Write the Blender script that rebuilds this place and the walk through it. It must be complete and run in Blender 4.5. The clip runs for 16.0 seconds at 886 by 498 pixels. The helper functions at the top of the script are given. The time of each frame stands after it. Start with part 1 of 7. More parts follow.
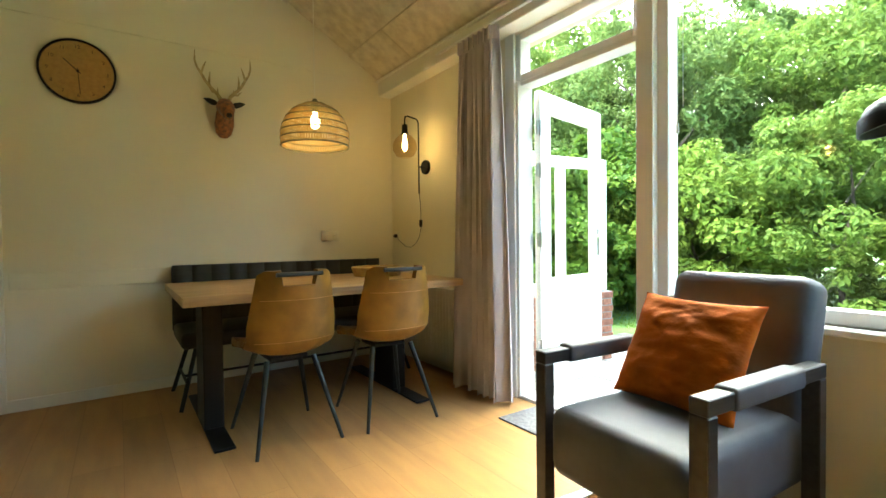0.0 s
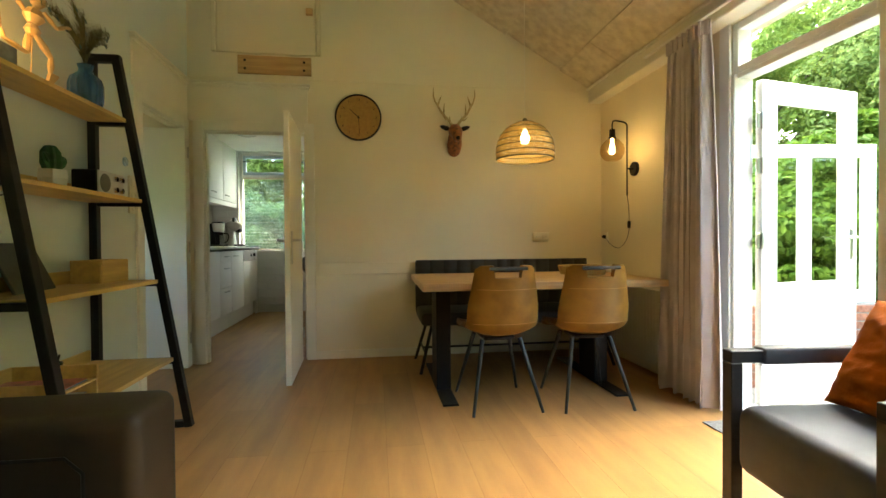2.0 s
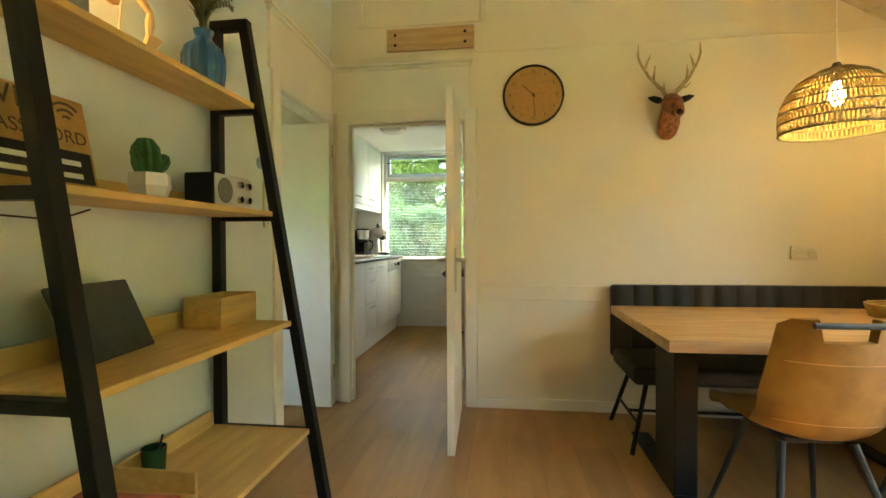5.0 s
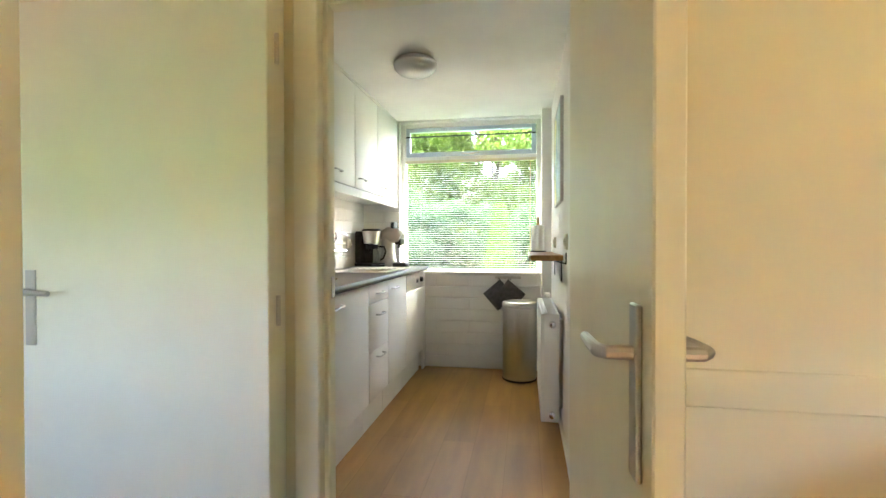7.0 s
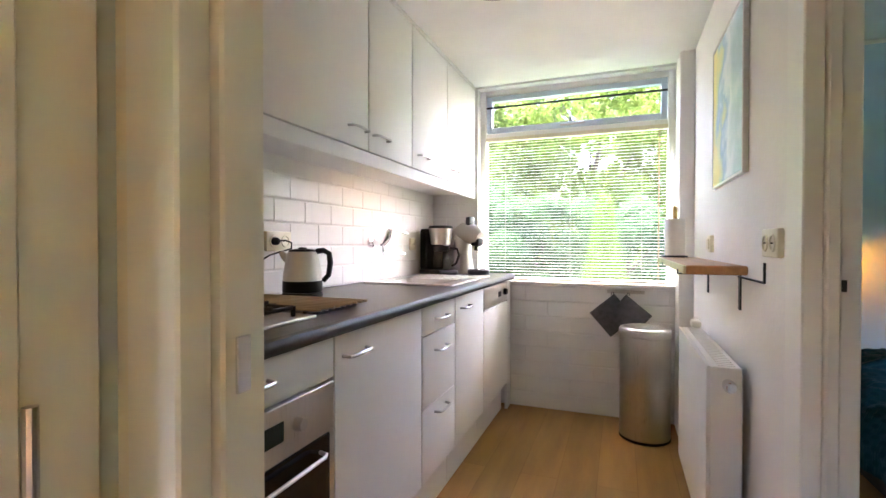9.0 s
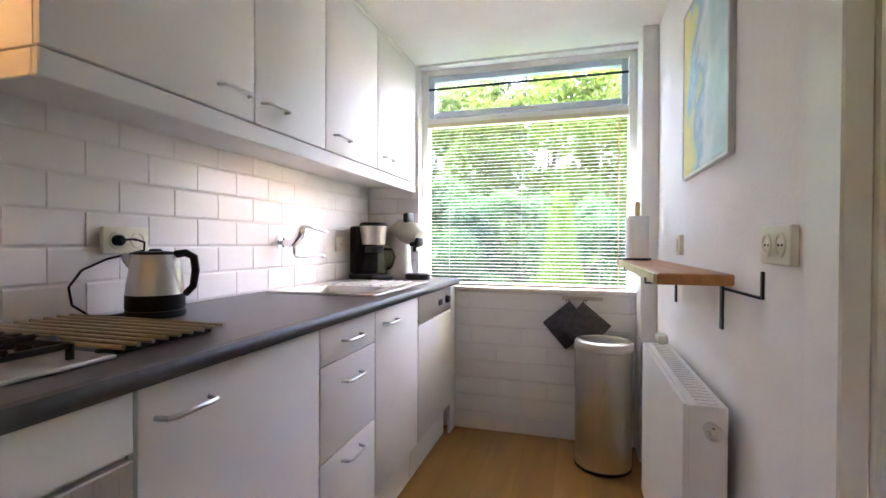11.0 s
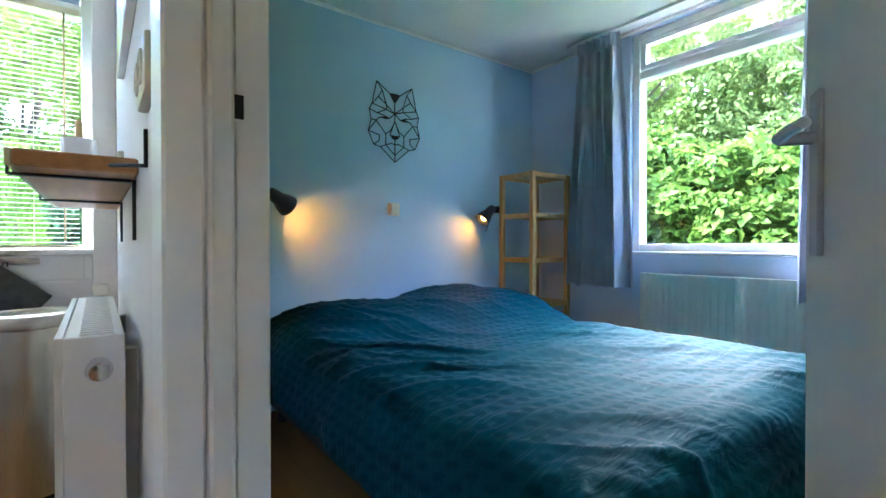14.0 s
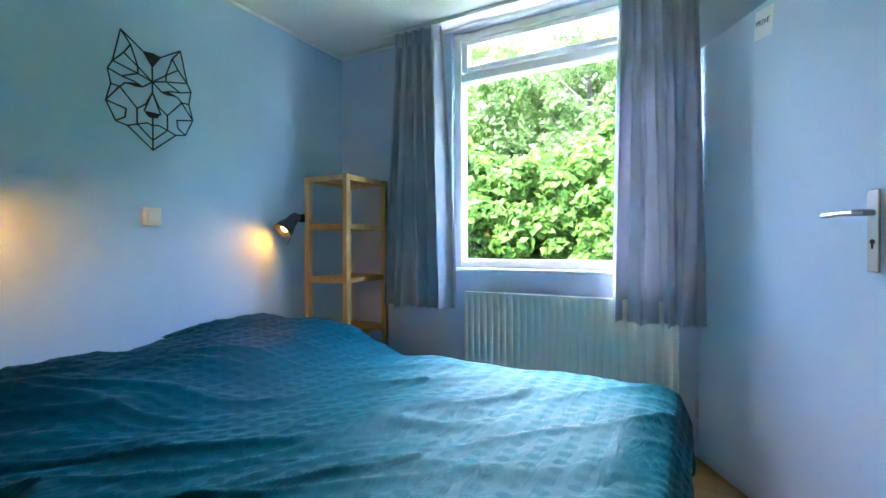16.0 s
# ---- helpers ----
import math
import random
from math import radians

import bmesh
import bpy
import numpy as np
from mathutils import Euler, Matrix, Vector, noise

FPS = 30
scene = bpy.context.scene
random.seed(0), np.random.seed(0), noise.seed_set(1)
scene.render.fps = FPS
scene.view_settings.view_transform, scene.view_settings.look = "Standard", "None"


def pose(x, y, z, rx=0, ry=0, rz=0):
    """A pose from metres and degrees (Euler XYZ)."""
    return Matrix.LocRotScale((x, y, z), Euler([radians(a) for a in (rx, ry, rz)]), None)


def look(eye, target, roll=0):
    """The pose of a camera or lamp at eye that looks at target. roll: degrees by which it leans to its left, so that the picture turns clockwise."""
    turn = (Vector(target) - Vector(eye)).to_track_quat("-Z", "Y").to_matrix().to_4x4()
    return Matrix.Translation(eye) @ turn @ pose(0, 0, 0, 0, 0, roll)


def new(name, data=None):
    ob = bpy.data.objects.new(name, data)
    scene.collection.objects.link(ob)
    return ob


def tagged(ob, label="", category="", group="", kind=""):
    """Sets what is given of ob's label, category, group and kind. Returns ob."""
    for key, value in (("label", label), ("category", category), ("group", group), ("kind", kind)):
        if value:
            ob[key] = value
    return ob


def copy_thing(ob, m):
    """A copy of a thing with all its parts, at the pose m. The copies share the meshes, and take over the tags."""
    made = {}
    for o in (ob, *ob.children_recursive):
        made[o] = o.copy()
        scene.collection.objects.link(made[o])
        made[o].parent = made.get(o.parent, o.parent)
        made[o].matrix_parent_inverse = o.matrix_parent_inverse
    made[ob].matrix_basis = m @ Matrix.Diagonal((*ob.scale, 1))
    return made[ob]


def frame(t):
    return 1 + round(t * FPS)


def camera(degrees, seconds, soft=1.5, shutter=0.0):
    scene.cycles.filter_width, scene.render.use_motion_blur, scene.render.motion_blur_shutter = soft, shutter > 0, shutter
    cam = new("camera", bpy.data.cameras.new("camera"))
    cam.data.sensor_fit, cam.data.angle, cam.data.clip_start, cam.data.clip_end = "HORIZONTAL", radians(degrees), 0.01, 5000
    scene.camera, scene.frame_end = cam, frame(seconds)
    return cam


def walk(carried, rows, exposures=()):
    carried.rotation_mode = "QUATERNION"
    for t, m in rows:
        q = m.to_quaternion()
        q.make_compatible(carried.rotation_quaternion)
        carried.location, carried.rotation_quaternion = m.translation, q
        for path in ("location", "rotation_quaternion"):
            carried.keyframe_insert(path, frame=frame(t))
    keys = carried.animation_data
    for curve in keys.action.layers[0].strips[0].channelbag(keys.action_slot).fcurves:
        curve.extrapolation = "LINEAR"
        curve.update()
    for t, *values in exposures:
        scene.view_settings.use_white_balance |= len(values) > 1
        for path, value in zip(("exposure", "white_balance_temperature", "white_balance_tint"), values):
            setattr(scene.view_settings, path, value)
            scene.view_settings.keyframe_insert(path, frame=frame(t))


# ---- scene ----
cam = camera(87.4, 16.0)
# seconds, x, y, z, yaw, pitch, roll
ROWS = [
    (0.0, 0.0, 0.0, 1.028, -35.01, -1.17, 0.63),
    (0.5, 0.002, -0.159, 1.027, -25.7, -1.08, 0.71),
    (1.0, -0.004, -0.279, 1.024, -17.84, -0.97, 0.63),
    (1.5, -0.027, -0.356, 1.025, -12.32, -0.86, 0.5),
    (2.0, -0.042, -0.38, 1.027, -8.17, -0.85, 0.42),
    (2.5, -0.073, -0.366, 1.041, -5.56, -0.89, 0.39),
    (3.0, -0.121, -0.309, 1.052, -2.72, -0.85, 0.39),
    (3.5, -0.171, -0.203, 1.073, -0.18, -0.82, 0.44),
    (4.0, -0.231, -0.021, 1.093, 3.13, -0.8, 0.51),
    (4.5, -0.294, 0.237, 1.119, 6.07, -0.81, 0.4),
    (7.0, -0.845, 2.43, 1.20, 10.0, -0.70, 0.1),
    (7.5, -0.946, 2.749, 1.202, 13.01, -0.76, 0.07),
    (8.0, -1.017, 3.024, 1.204, 17.5, -0.66, 0.08),
    (10.5, -1.042, 3.816, 1.204, 21.87, -0.65, -0.1),
    (11.0, -1.027, 3.908, 1.208, 16.25, -0.69, -0.21),
    (11.5, -0.998, 3.944, 1.191, 8.53, -0.64, -0.18),
    (12.0, -0.977, 3.954, 1.156, -0.71, -0.57, -0.18),
    (12.5, -0.956, 3.989, 1.106, -8.96, -0.57, -0.18),
    (13.0, -0.901, 4.046, 1.023, -17.65, -0.43, -0.11),
    (13.5, -0.804, 4.102, 0.963, -26.7, -0.51, 0.01),
    (14.0, -0.682, 4.199, 0.944, -36.75, -0.52, 0.05),
    (14.5, -0.594, 4.289, 0.959, -43.78, -0.43, 0.14),
    (15.0, -0.495, 4.398, 0.991, -49.87, -0.42, 0.23),
    (15.5, -0.415, 4.514, 1.011, -55.38, -0.47, 0.23),
    (16.0, -0.341, 4.611, 1.041, -60.99, -0.5, 0.21),
]
EXPOSURES = [(0.0, 4.1, 5900, -8), (1.5, 4.1, 6400, -3), (3.0, 4.3, 6600, -1), (4.5, 4.75, 6750, -1), (7.0, 5.38, 6300, 12), (8.0, 5.45, 6200, 24), (10.5, 5.15, 5900, 32), (12.0, 5.06, 5620, 30), (14.0, 5.35, 5020, 16), (16.0, 5.6, 5050, 16)]
walk(cam, [(t, pose(x, y, z, 90 + pitch, roll, yaw)) for t, x, y, z, yaw, pitch, roll in ROWS], EXPOSURES)

# ---- world and sun ----
world = bpy.data.worlds.new("overcast_sky")
scene.world = world
world.use_nodes = True
wn, wl = world.node_tree.nodes, world.node_tree.links
sky = wn.new("ShaderNodeTexSky")
sky.sky_type, sky.sun_disc, sky.sun_elevation, sky.sun_rotation = "NISHITA", False, radians(45), radians(72)
sky.air_density, sky.dust_density, sky.ozone_density = 1.0, 4.0, 1.0
wn["Background"].inputs["Strength"].default_value = 0.15
wl.new(sky.outputs["Color"], wn["Background"].inputs["Color"])
sun_data = bpy.data.lights.new("sun", "SUN")
sun_data.energy, sun_data.angle, sun_data.color = 1.8, radians(22), (1.0, 0.95, 0.88)
sun = new("sun", sun_data)
sun.matrix_world = look((0, 0, 0), (0.62, -0.20, -0.70))

# ---- materials ----
def material(name, color, rough=0.5, metal=0.0, var=0.08, scale=6.0, bump=0.1, bscale=60.0, spec=0.5, dist=0.004, color2=None, stretch=(1, 1, 1), rrough=0.08, sheen=0.0, coat=0.0):
    """A surface with two scales of variation: broad stains and fine grain, both also in the roughness and relief."""
    m = bpy.data.materials.new(name)
    m.use_nodes = True
    n, l = m.node_tree.nodes, m.node_tree.links
    b = n["Principled BSDF"]
    b.inputs["Metallic"].default_value = metal
    b.inputs["Specular IOR Level"].default_value = spec
    b.inputs["Sheen Weight"].default_value = sheen
    b.inputs["Coat Weight"].default_value = coat
    tc = n.new("ShaderNodeTexCoord")
    mp = n.new("ShaderNodeMapping")
    mp.inputs["Scale"].default_value = stretch
    l.new(tc.outputs["Object"], mp.inputs["Vector"])
    big = n.new("ShaderNodeTexNoise")
    big.inputs["Scale"].default_value, big.inputs["Detail"].default_value = scale, 5
    l.new(mp.outputs[0], big.inputs["Vector"])
    fine = n.new("ShaderNodeTexNoise")
    fine.inputs["Scale"].default_value, fine.inputs["Detail"].default_value = bscale, 3
    l.new(mp.outputs[0], fine.inputs["Vector"])
    mix = n.new("ShaderNodeMix")
    mix.data_type = "RGBA"
    c2 = color2 or tuple(c * (1 - 3 * var) for c in color)
    mix.inputs["A"].default_value = (*[min(1, c * (1 + var)) for c in color], 1)
    mix.inputs["B"].default_value = (*c2, 1)
    ramp = n.new("ShaderNodeMapRange")
    ramp.inputs["From Min"].default_value, ramp.inputs["From Max"].default_value = 0.35, 0.75
    l.new(big.outputs["Fac"], ramp.inputs["Value"])
    l.new(ramp.outputs[0], mix.inputs["Factor"])
    l.new(mix.outputs["Result"], b.inputs["Base Color"])
    rr = n.new("ShaderNodeMapRange")
    rr.inputs["To Min"].default_value, rr.inputs["To Max"].default_value = max(0.02, rough - rrough), min(1, rough + rrough)
    l.new(fine.outputs["Fac"], rr.inputs["Value"])
    l.new(rr.outputs[0], b.inputs["Roughness"])
    if bump:
        bp = n.new("ShaderNodeBump")
        bp.inputs["Strength"].default_value, bp.inputs["Distance"].default_value = bump, dist
        l.new(fine.outputs["Fac"], bp.inputs["Height"])
        l.new(bp.outputs[0], b.inputs["Normal"])
    return m


def glow(name, color, strength):
    m = bpy.data.materials.new(name)
    m.use_nodes = True
    b = m.node_tree.nodes["Principled BSDF"]
    b.inputs["Base Color"].default_value = (*color, 1)
    b.inputs["Emission Color"].default_value = (*color, 1)
    b.inputs["Emission Strength"].default_value = strength
    return m


def glass(name, color=(1, 1, 1), rough=0.0, thin=True):
    m = bpy.data.materials.new(name)
    m.use_nodes = True
    n, l = m.node_tree.nodes, m.node_tree.links
    b = n["Principled BSDF"]
    if thin:
        tr, gl, mx, lw = (n.new("ShaderNode" + k) for k in ("BsdfTransparent", "BsdfGlossy", "MixShader", "LayerWeight"))
        pw, sc = n.new("ShaderNodeMath"), n.new("ShaderNodeMath")
        pw.operation, sc.operation = "POWER", "MULTIPLY_ADD"
        pw.inputs[1].default_value, sc.inputs[1].default_value, sc.inputs[2].default_value = 5.0, 0.6, 0.025
        tr.inputs["Color"].default_value = (*color, 1)
        gl.inputs["Roughness"].default_value = 0.02
        l.new(lw.outputs["Facing"], pw.inputs[0])
        l.new(pw.outputs[0], sc.inputs[0])
        l.new(sc.outputs[0], mx.inputs[0])
        l.new(tr.outputs[0], mx.inputs[1])
        l.new(gl.outputs[0], mx.inputs[2])
        l.new(mx.outputs[0], n["Material Output"].inputs["Surface"])
    else:
        b.inputs["Base Color"].default_value = (*color, 1)
        b.inputs["Transmission Weight"].default_value = 1.0
        b.inputs["Roughness"].default_value = rough
        b.inputs["IOR"].default_value = 1.45
    return m


def floor_material():
    """Oiled oak-look boards: grain along y, joints, each board a little different."""
    m = material("oak_laminate", (0.39, 0.220, 0.078), 0.42, var=0.09, scale=2.2, bump=0.05, bscale=30, spec=0.18, stretch=(6, 0.9, 1), color2=(0.33, 0.18, 0.072), dist=0.002)
    n, l = m.node_tree.nodes, m.node_tree.links
    b = n["Principled BSDF"]
    tc = n.new("ShaderNodeTexCoord")
    mp = n.new("ShaderNodeMapping")
    mp.inputs["Rotation"].default_value = (0, 0, radians(90))
    l.new(tc.outputs["Object"], mp.inputs["Vector"])
    br = n.new("ShaderNodeTexBrick")
    br.inputs["Scale"].default_value = 1.0
    br.inputs["Brick Width"].default_value, br.inputs["Row Height"].default_value = 1.3, 0.19
    br.inputs["Mortar Size"].default_value = 0.0012
    br.inputs["Color1"].default_value, br.inputs["Color2"].default_value = (0.89, 0.885, 0.875, 1), (1.06, 1.05, 1.03, 1)
    br.inputs["Mortar"].default_value = (0.70, 0.67, 0.63, 1)
    l.new(mp.outputs[0], br.inputs["Vector"])
    mul = n.new("ShaderNodeMix")
    mul.data_type, mul.blend_type = "RGBA", "MULTIPLY"
    mul.inputs["Factor"].default_value = 1.0
    src = b.inputs["Base Color"].links[0].from_socket
    l.new(src, mul.inputs["A"])
    l.new(br.outputs["Color"], mul.inputs["B"])
    l.new(mul.outputs["Result"], b.inputs["Base Color"])
    return m


def leaf_material(name, a, c):
    m = bpy.data.materials.new(name)
    m.use_nodes = True
    n, l = m.node_tree.nodes, m.node_tree.links
    b = n["Principled BSDF"]
    g = n.new("ShaderNodeNewGeometry")
    mix = n.new("ShaderNodeMix")
    mix.data_type = "RGBA"
    mix.inputs["A"].default_value, mix.inputs["B"].default_value = (*a, 1), (*c, 1)
    l.new(g.outputs["Random Per Island"], mix.inputs["Factor"])
    l.new(mix.outputs["Result"], b.inputs["Base Color"])
    b.inputs["Roughness"].default_value, b.inputs["Specular IOR Level"].default_value = 0.55, 0.15
    tl, ad = n.new("ShaderNodeBsdfTranslucent"), n.new("ShaderNodeMixShader")
    ad.inputs[0].default_value = 0.5
    l.new(mix.outputs["Result"], tl.inputs["Color"])
    l.new(b.outputs[0], ad.inputs[1])
    l.new(tl.outputs[0], ad.inputs[2])
    l.new(ad.outputs[0], n["Material Output"].inputs["Surface"])
    return m


M_WALL = material("cream_wall_paint", (0.76, 0.70, 0.53), 0.6, var=0.02, scale=1.5, bump=0.12, bscale=45)
M_LEFTWALL = material("pale_green_wall_paint", (0.66, 0.71, 0.66), 0.6, var=0.02, scale=1.5, bump=0.12, bscale=45)
M_KWALL = material("white_plaster", (0.82, 0.80, 0.77), 0.7, var=0.02, scale=2, bump=0.4, bscale=50)
M_BWALL = material("ice_blue_wall_paint", (0.59, 0.67, 0.80), 0.6, var=0.02, scale=1.5, bump=0.15, bscale=50)
M_TEALWALL = material("teal_wall_paint", (0.42, 0.59, 0.71), 0.6, var=0.02, scale=1.5, bump=0.15, bscale=50)
M_WHITE = material("white_gloss_paint", (0.82, 0.81, 0.77), 0.35, var=0.015, scale=4, bump=0.03, bscale=40)
M_CREAM = material("cream_gloss_paint", (0.78, 0.75, 0.64), 0.38, var=0.015, scale=4, bump=0.03, bscale=40)
M_CEIL = material("white_ceiling_paint", (0.80, 0.79, 0.76), 0.8, var=0.02, scale=3, bump=0.2, bscale=80)
M_WOODWOOL = material("wood_wool_board", (0.66, 0.60, 0.45), 0.9, var=0.10, scale=14, bump=0.8, bscale=130, color2=(0.53, 0.46, 0.33), dist=0.01)
M_FLOOR = floor_material()
M_BLACK = material("black_powder_coat", (0.010, 0.010, 0.011), 0.48, spec=0.25, var=0.1, bump=0.1, bscale=300)
M_BEECH = material("orange_beech", (0.46, 0.22, 0.07), 0.42, var=0.12, scale=3, bump=0.06, bscale=40, stretch=(12, 1, 12), color2=(0.36, 0.16, 0.045))
M_OAK = material("oak_wood", (0.50, 0.33, 0.15), 0.45, var=0.12, scale=3, bump=0.08, bscale=40, stretch=(1, 12, 12), color2=(0.36, 0.22, 0.09))
M_PINE = material("pale_pine", (0.62, 0.42, 0.135), 0.5, var=0.1, scale=3, bump=0.06, bscale=40, stretch=(10, 1, 10), color2=(0.50, 0.31, 0.11))
M_BAMBOO = material("varnished_bamboo", (0.55, 0.315, 0.085), 0.4, var=0.1, scale=4, bump=0.06, bscale=40, stretch=(8, 8, 1), color2=(0.43, 0.25, 0.08))
M_TAN = material("cognac_leather", (0.242, 0.124, 0.018), 0.45, spec=0.3, var=0.14, scale=7, bump=0.25, bscale=220, color2=(0.14, 0.066, 0.010), dist=0.001)
M_GREYLEATHER = material("grey_leather", (0.088, 0.091, 0.104), 0.55, spec=0.3, var=0.1, scale=6, bump=0.25, bscale=220, dist=0.001)
M_BENCH = material("charcoal_leather", (0.040, 0.036, 0.029), 0.5, spec=0.3, var=0.12, scale=6, bump=0.25, bscale=220, dist=0.001)
M_CURTAIN = material("grey_curtain_cloth", (0.51, 0.54, 0.61), 0.9, var=0.05, scale=5, bump=0.4, bscale=500, dist=0.001, sheen=0.2)
cn, ck = M_CURTAIN.node_tree.nodes, M_CURTAIN.node_tree.links
ct_, cm_ = cn.new("ShaderNodeBsdfTranslucent"), cn.new("ShaderNodeMixShader")
ct_.inputs["Color"].default_value, cm_.inputs[0].default_value = (0.42, 0.43, 0.49, 1), 0.22
ck.new(cn["Principled BSDF"].outputs[0], cm_.inputs[1]), ck.new(ct_.outputs[0], cm_.inputs[2]), ck.new(cm_.outputs[0], cn["Material Output"].inputs["Surface"])
# same curtain cloth for the living room, with the warm light in its colour
M_CURTAINWARMLIT = material("warm_lit_curtain_cloth", (0.53, 0.48, 0.50), 0.9, var=0.05, scale=5, bump=0.4, bscale=500, dist=0.001, sheen=0.2)
M_ORANGE = material("rust_velvet", (0.46, 0.115, 0.006), 0.85, var=0.15, scale=8, bump=0.7, bscale=14, dist=0.012, spec=0.2)
M_UNIT = material("white_laminate", (0.82, 0.81, 0.79), 0.46, spec=0.15, var=0.012, scale=3, bump=0.02, bscale=60)
M_TOP = material("dark_worktop_laminate", (0.05, 0.05, 0.054), 0.42, var=0.07, scale=40, bump=0.06, bscale=300)
M_STEEL = material("brushed_steel", (0.58, 0.55, 0.51), 0.30, 1.0, var=0.02, scale=2, bump=0.008, bscale=60, stretch=(40, 40, 0.4))
M_SATIN = material("satin_nickel", (0.55, 0.54, 0.53), 0.32, 1.0, var=0.04, scale=8, bump=0.02, bscale=200)
M_CHROME = material("chrome", (0.75, 0.75, 0.76), 0.12, 1.0, var=0.03, bump=0)
M_TILE = material("white_glazed_tile", (0.80, 0.79, 0.77), 0.17, spec=0.16, var=0.015, scale=3, bump=0.02, bscale=25, rrough=0.04)
M_GROUT = material("pale_grout", (0.77, 0.76, 0.73), 0.9, var=0.05, bump=0.3, bscale=200)
M_GLASS = glass("window_glass", (0.97, 0.985, 0.98))
M_PATIO = material("concrete_slab", (0.26, 0.25, 0.235), 0.85, var=0.1, scale=3, bump=0.3, bscale=60)
M_LAWN = material("lawn_grass", (0.10, 0.17, 0.03), 0.9, var=0.2, scale=3, bump=0.5, bscale=90, dist=0.03, color2=(0.06, 0.12, 0.02))
M_LEAF = leaf_material("fresh_leaves", (0.11, 0.175, 0.025), (0.22, 0.28, 0.045))
M_HAZEL = leaf_material("lime_hazel_leaves", (0.055, 0.11, 0.014), (0.12, 0.18, 0.022))
M_LEAFDARK = leaf_material("dark_leaves", (0.11, 0.17, 0.045), (0.18, 0.23, 0.065))
M_LEAFMID = leaf_material("mid_leaves", (0.09, 0.15, 0.025), (0.18, 0.235, 0.045))
M_HEDGE = leaf_material("hedge_leaves", (0.04, 0.095, 0.03), (0.085, 0.15, 0.05))
M_CONIFER = leaf_material("conifer_green", (0.08, 0.15, 0.02), (0.15, 0.22, 0.04))
M_BARK = material("tree_bark", (0.07, 0.052, 0.035), 0.9, var=0.2, scale=9, bump=0.6, bscale=40, stretch=(3, 3, 0.5))

# ---- building helpers ----
def box(bm, x0, x1, y0, y1, z0, z1, bevel=0.0, seg=1, m=None):
    g = bmesh.ops.create_cube(bm, size=1.0)["verts"]
    mat = Matrix.Translation(((x0 + x1) / 2, (y0 + y1) / 2, (z0 + z1) / 2)) @ Matrix.Diagonal((abs(x1 - x0), abs(y1 - y0), abs(z1 - z0), 1))
    bmesh.ops.transform(bm, matrix=(m @ mat) if m else mat, verts=g)
    if bevel:
        edges = list({e for v in g for e in v.link_edges})
        bmesh.ops.bevel(bm, geom=edges, offset=bevel, segments=seg, affect="EDGES", profile=0.5)
    return bm


def rod(bm, a, b, r, r2=None, n=10):
    a, b = Vector(a), Vector(b)
    d = b - a
    rot = d.to_track_quat("Z", "Y").to_matrix().to_4x4()
    bmesh.ops.create_cone(bm, cap_ends=True, segments=n, radius1=r, radius2=r if r2 is None else r2, depth=d.length, matrix=Matrix.Translation((a + b) / 2) @ rot)
    return bm


def bar(bm, a, b, w, h, bevel=0.0, side=(0, 0, 1)):
    """A rectangular bar from a to b."""
    a, b = Vector(a), Vector(b)
    d = b - a
    rot = d.to_track_quat("Z", "Y").to_matrix().to_4x4()
    return box(bm, -w / 2, w / 2, -h / 2, h / 2, -d.length / 2, d.length / 2, bevel, 1, Matrix.Translation((a + b) / 2) @ rot)


def tube(bm, pts, r, n=8, closed=False):
    """A round pipe along the points."""
    pts = [Vector(p) for p in pts]
    k, rings = len(pts), []
    up = None
    for i, p in enumerate(pts):
        q0, q1 = (pts[(i - 1) % k], pts[(i + 1) % k]) if closed else (pts[max(0, i - 1)], pts[min(k - 1, i + 1)])
        t = (q1 - q0).normalized()
        if up is None:
            up = t.orthogonal().normalized()
        up = (up - t * up.dot(t))
        up = up.normalized() if up.length > 1e-6 else t.orthogonal().normalized()
        side = t.cross(up)
        rr = r[i] if isinstance(r, (list, tuple)) else r
        rings.append([bm.verts.new(p + (up * math.cos(a) + side * math.sin(a)) * rr) for a in (math.tau * j / n for j in range(n))])
    for i in range(k if closed else k - 1):
        for j in range(n):
            bm.faces.new((rings[i][j], rings[i][(j + 1) % n], rings[(i + 1) % k][(j + 1) % n], rings[(i + 1) % k][j]))
    if not closed:
        bm.faces.new(rings[0][::-1])
        bm.faces.new(rings[-1])
    return bm


def lathe(bm, profile, n=24, m=None):
    """Turn a profile of (radius, height) about the z axis."""
    rings = []
    for r, z in profile:
        if r < 1e-5:
            rings.append([bm.verts.new((m or Matrix()) @ Vector((0, 0, z)))])
        else:
            rings.append([bm.verts.new((m or Matrix()) @ Vector((r * math.cos(math.tau * j / n), r * math.sin(math.tau * j / n), z))) for j in range(n)])
    for p, q in zip(rings, rings[1:]):
        for j in range(n):
            k = (j + 1) % n
            f = [p[j % len(p)], p[k % len(p)], q[k % len(q)], q[j % len(q)]]
            f = list(dict.fromkeys(f))
            if len(f) > 2:
                bm.faces.new(f)
    return bm


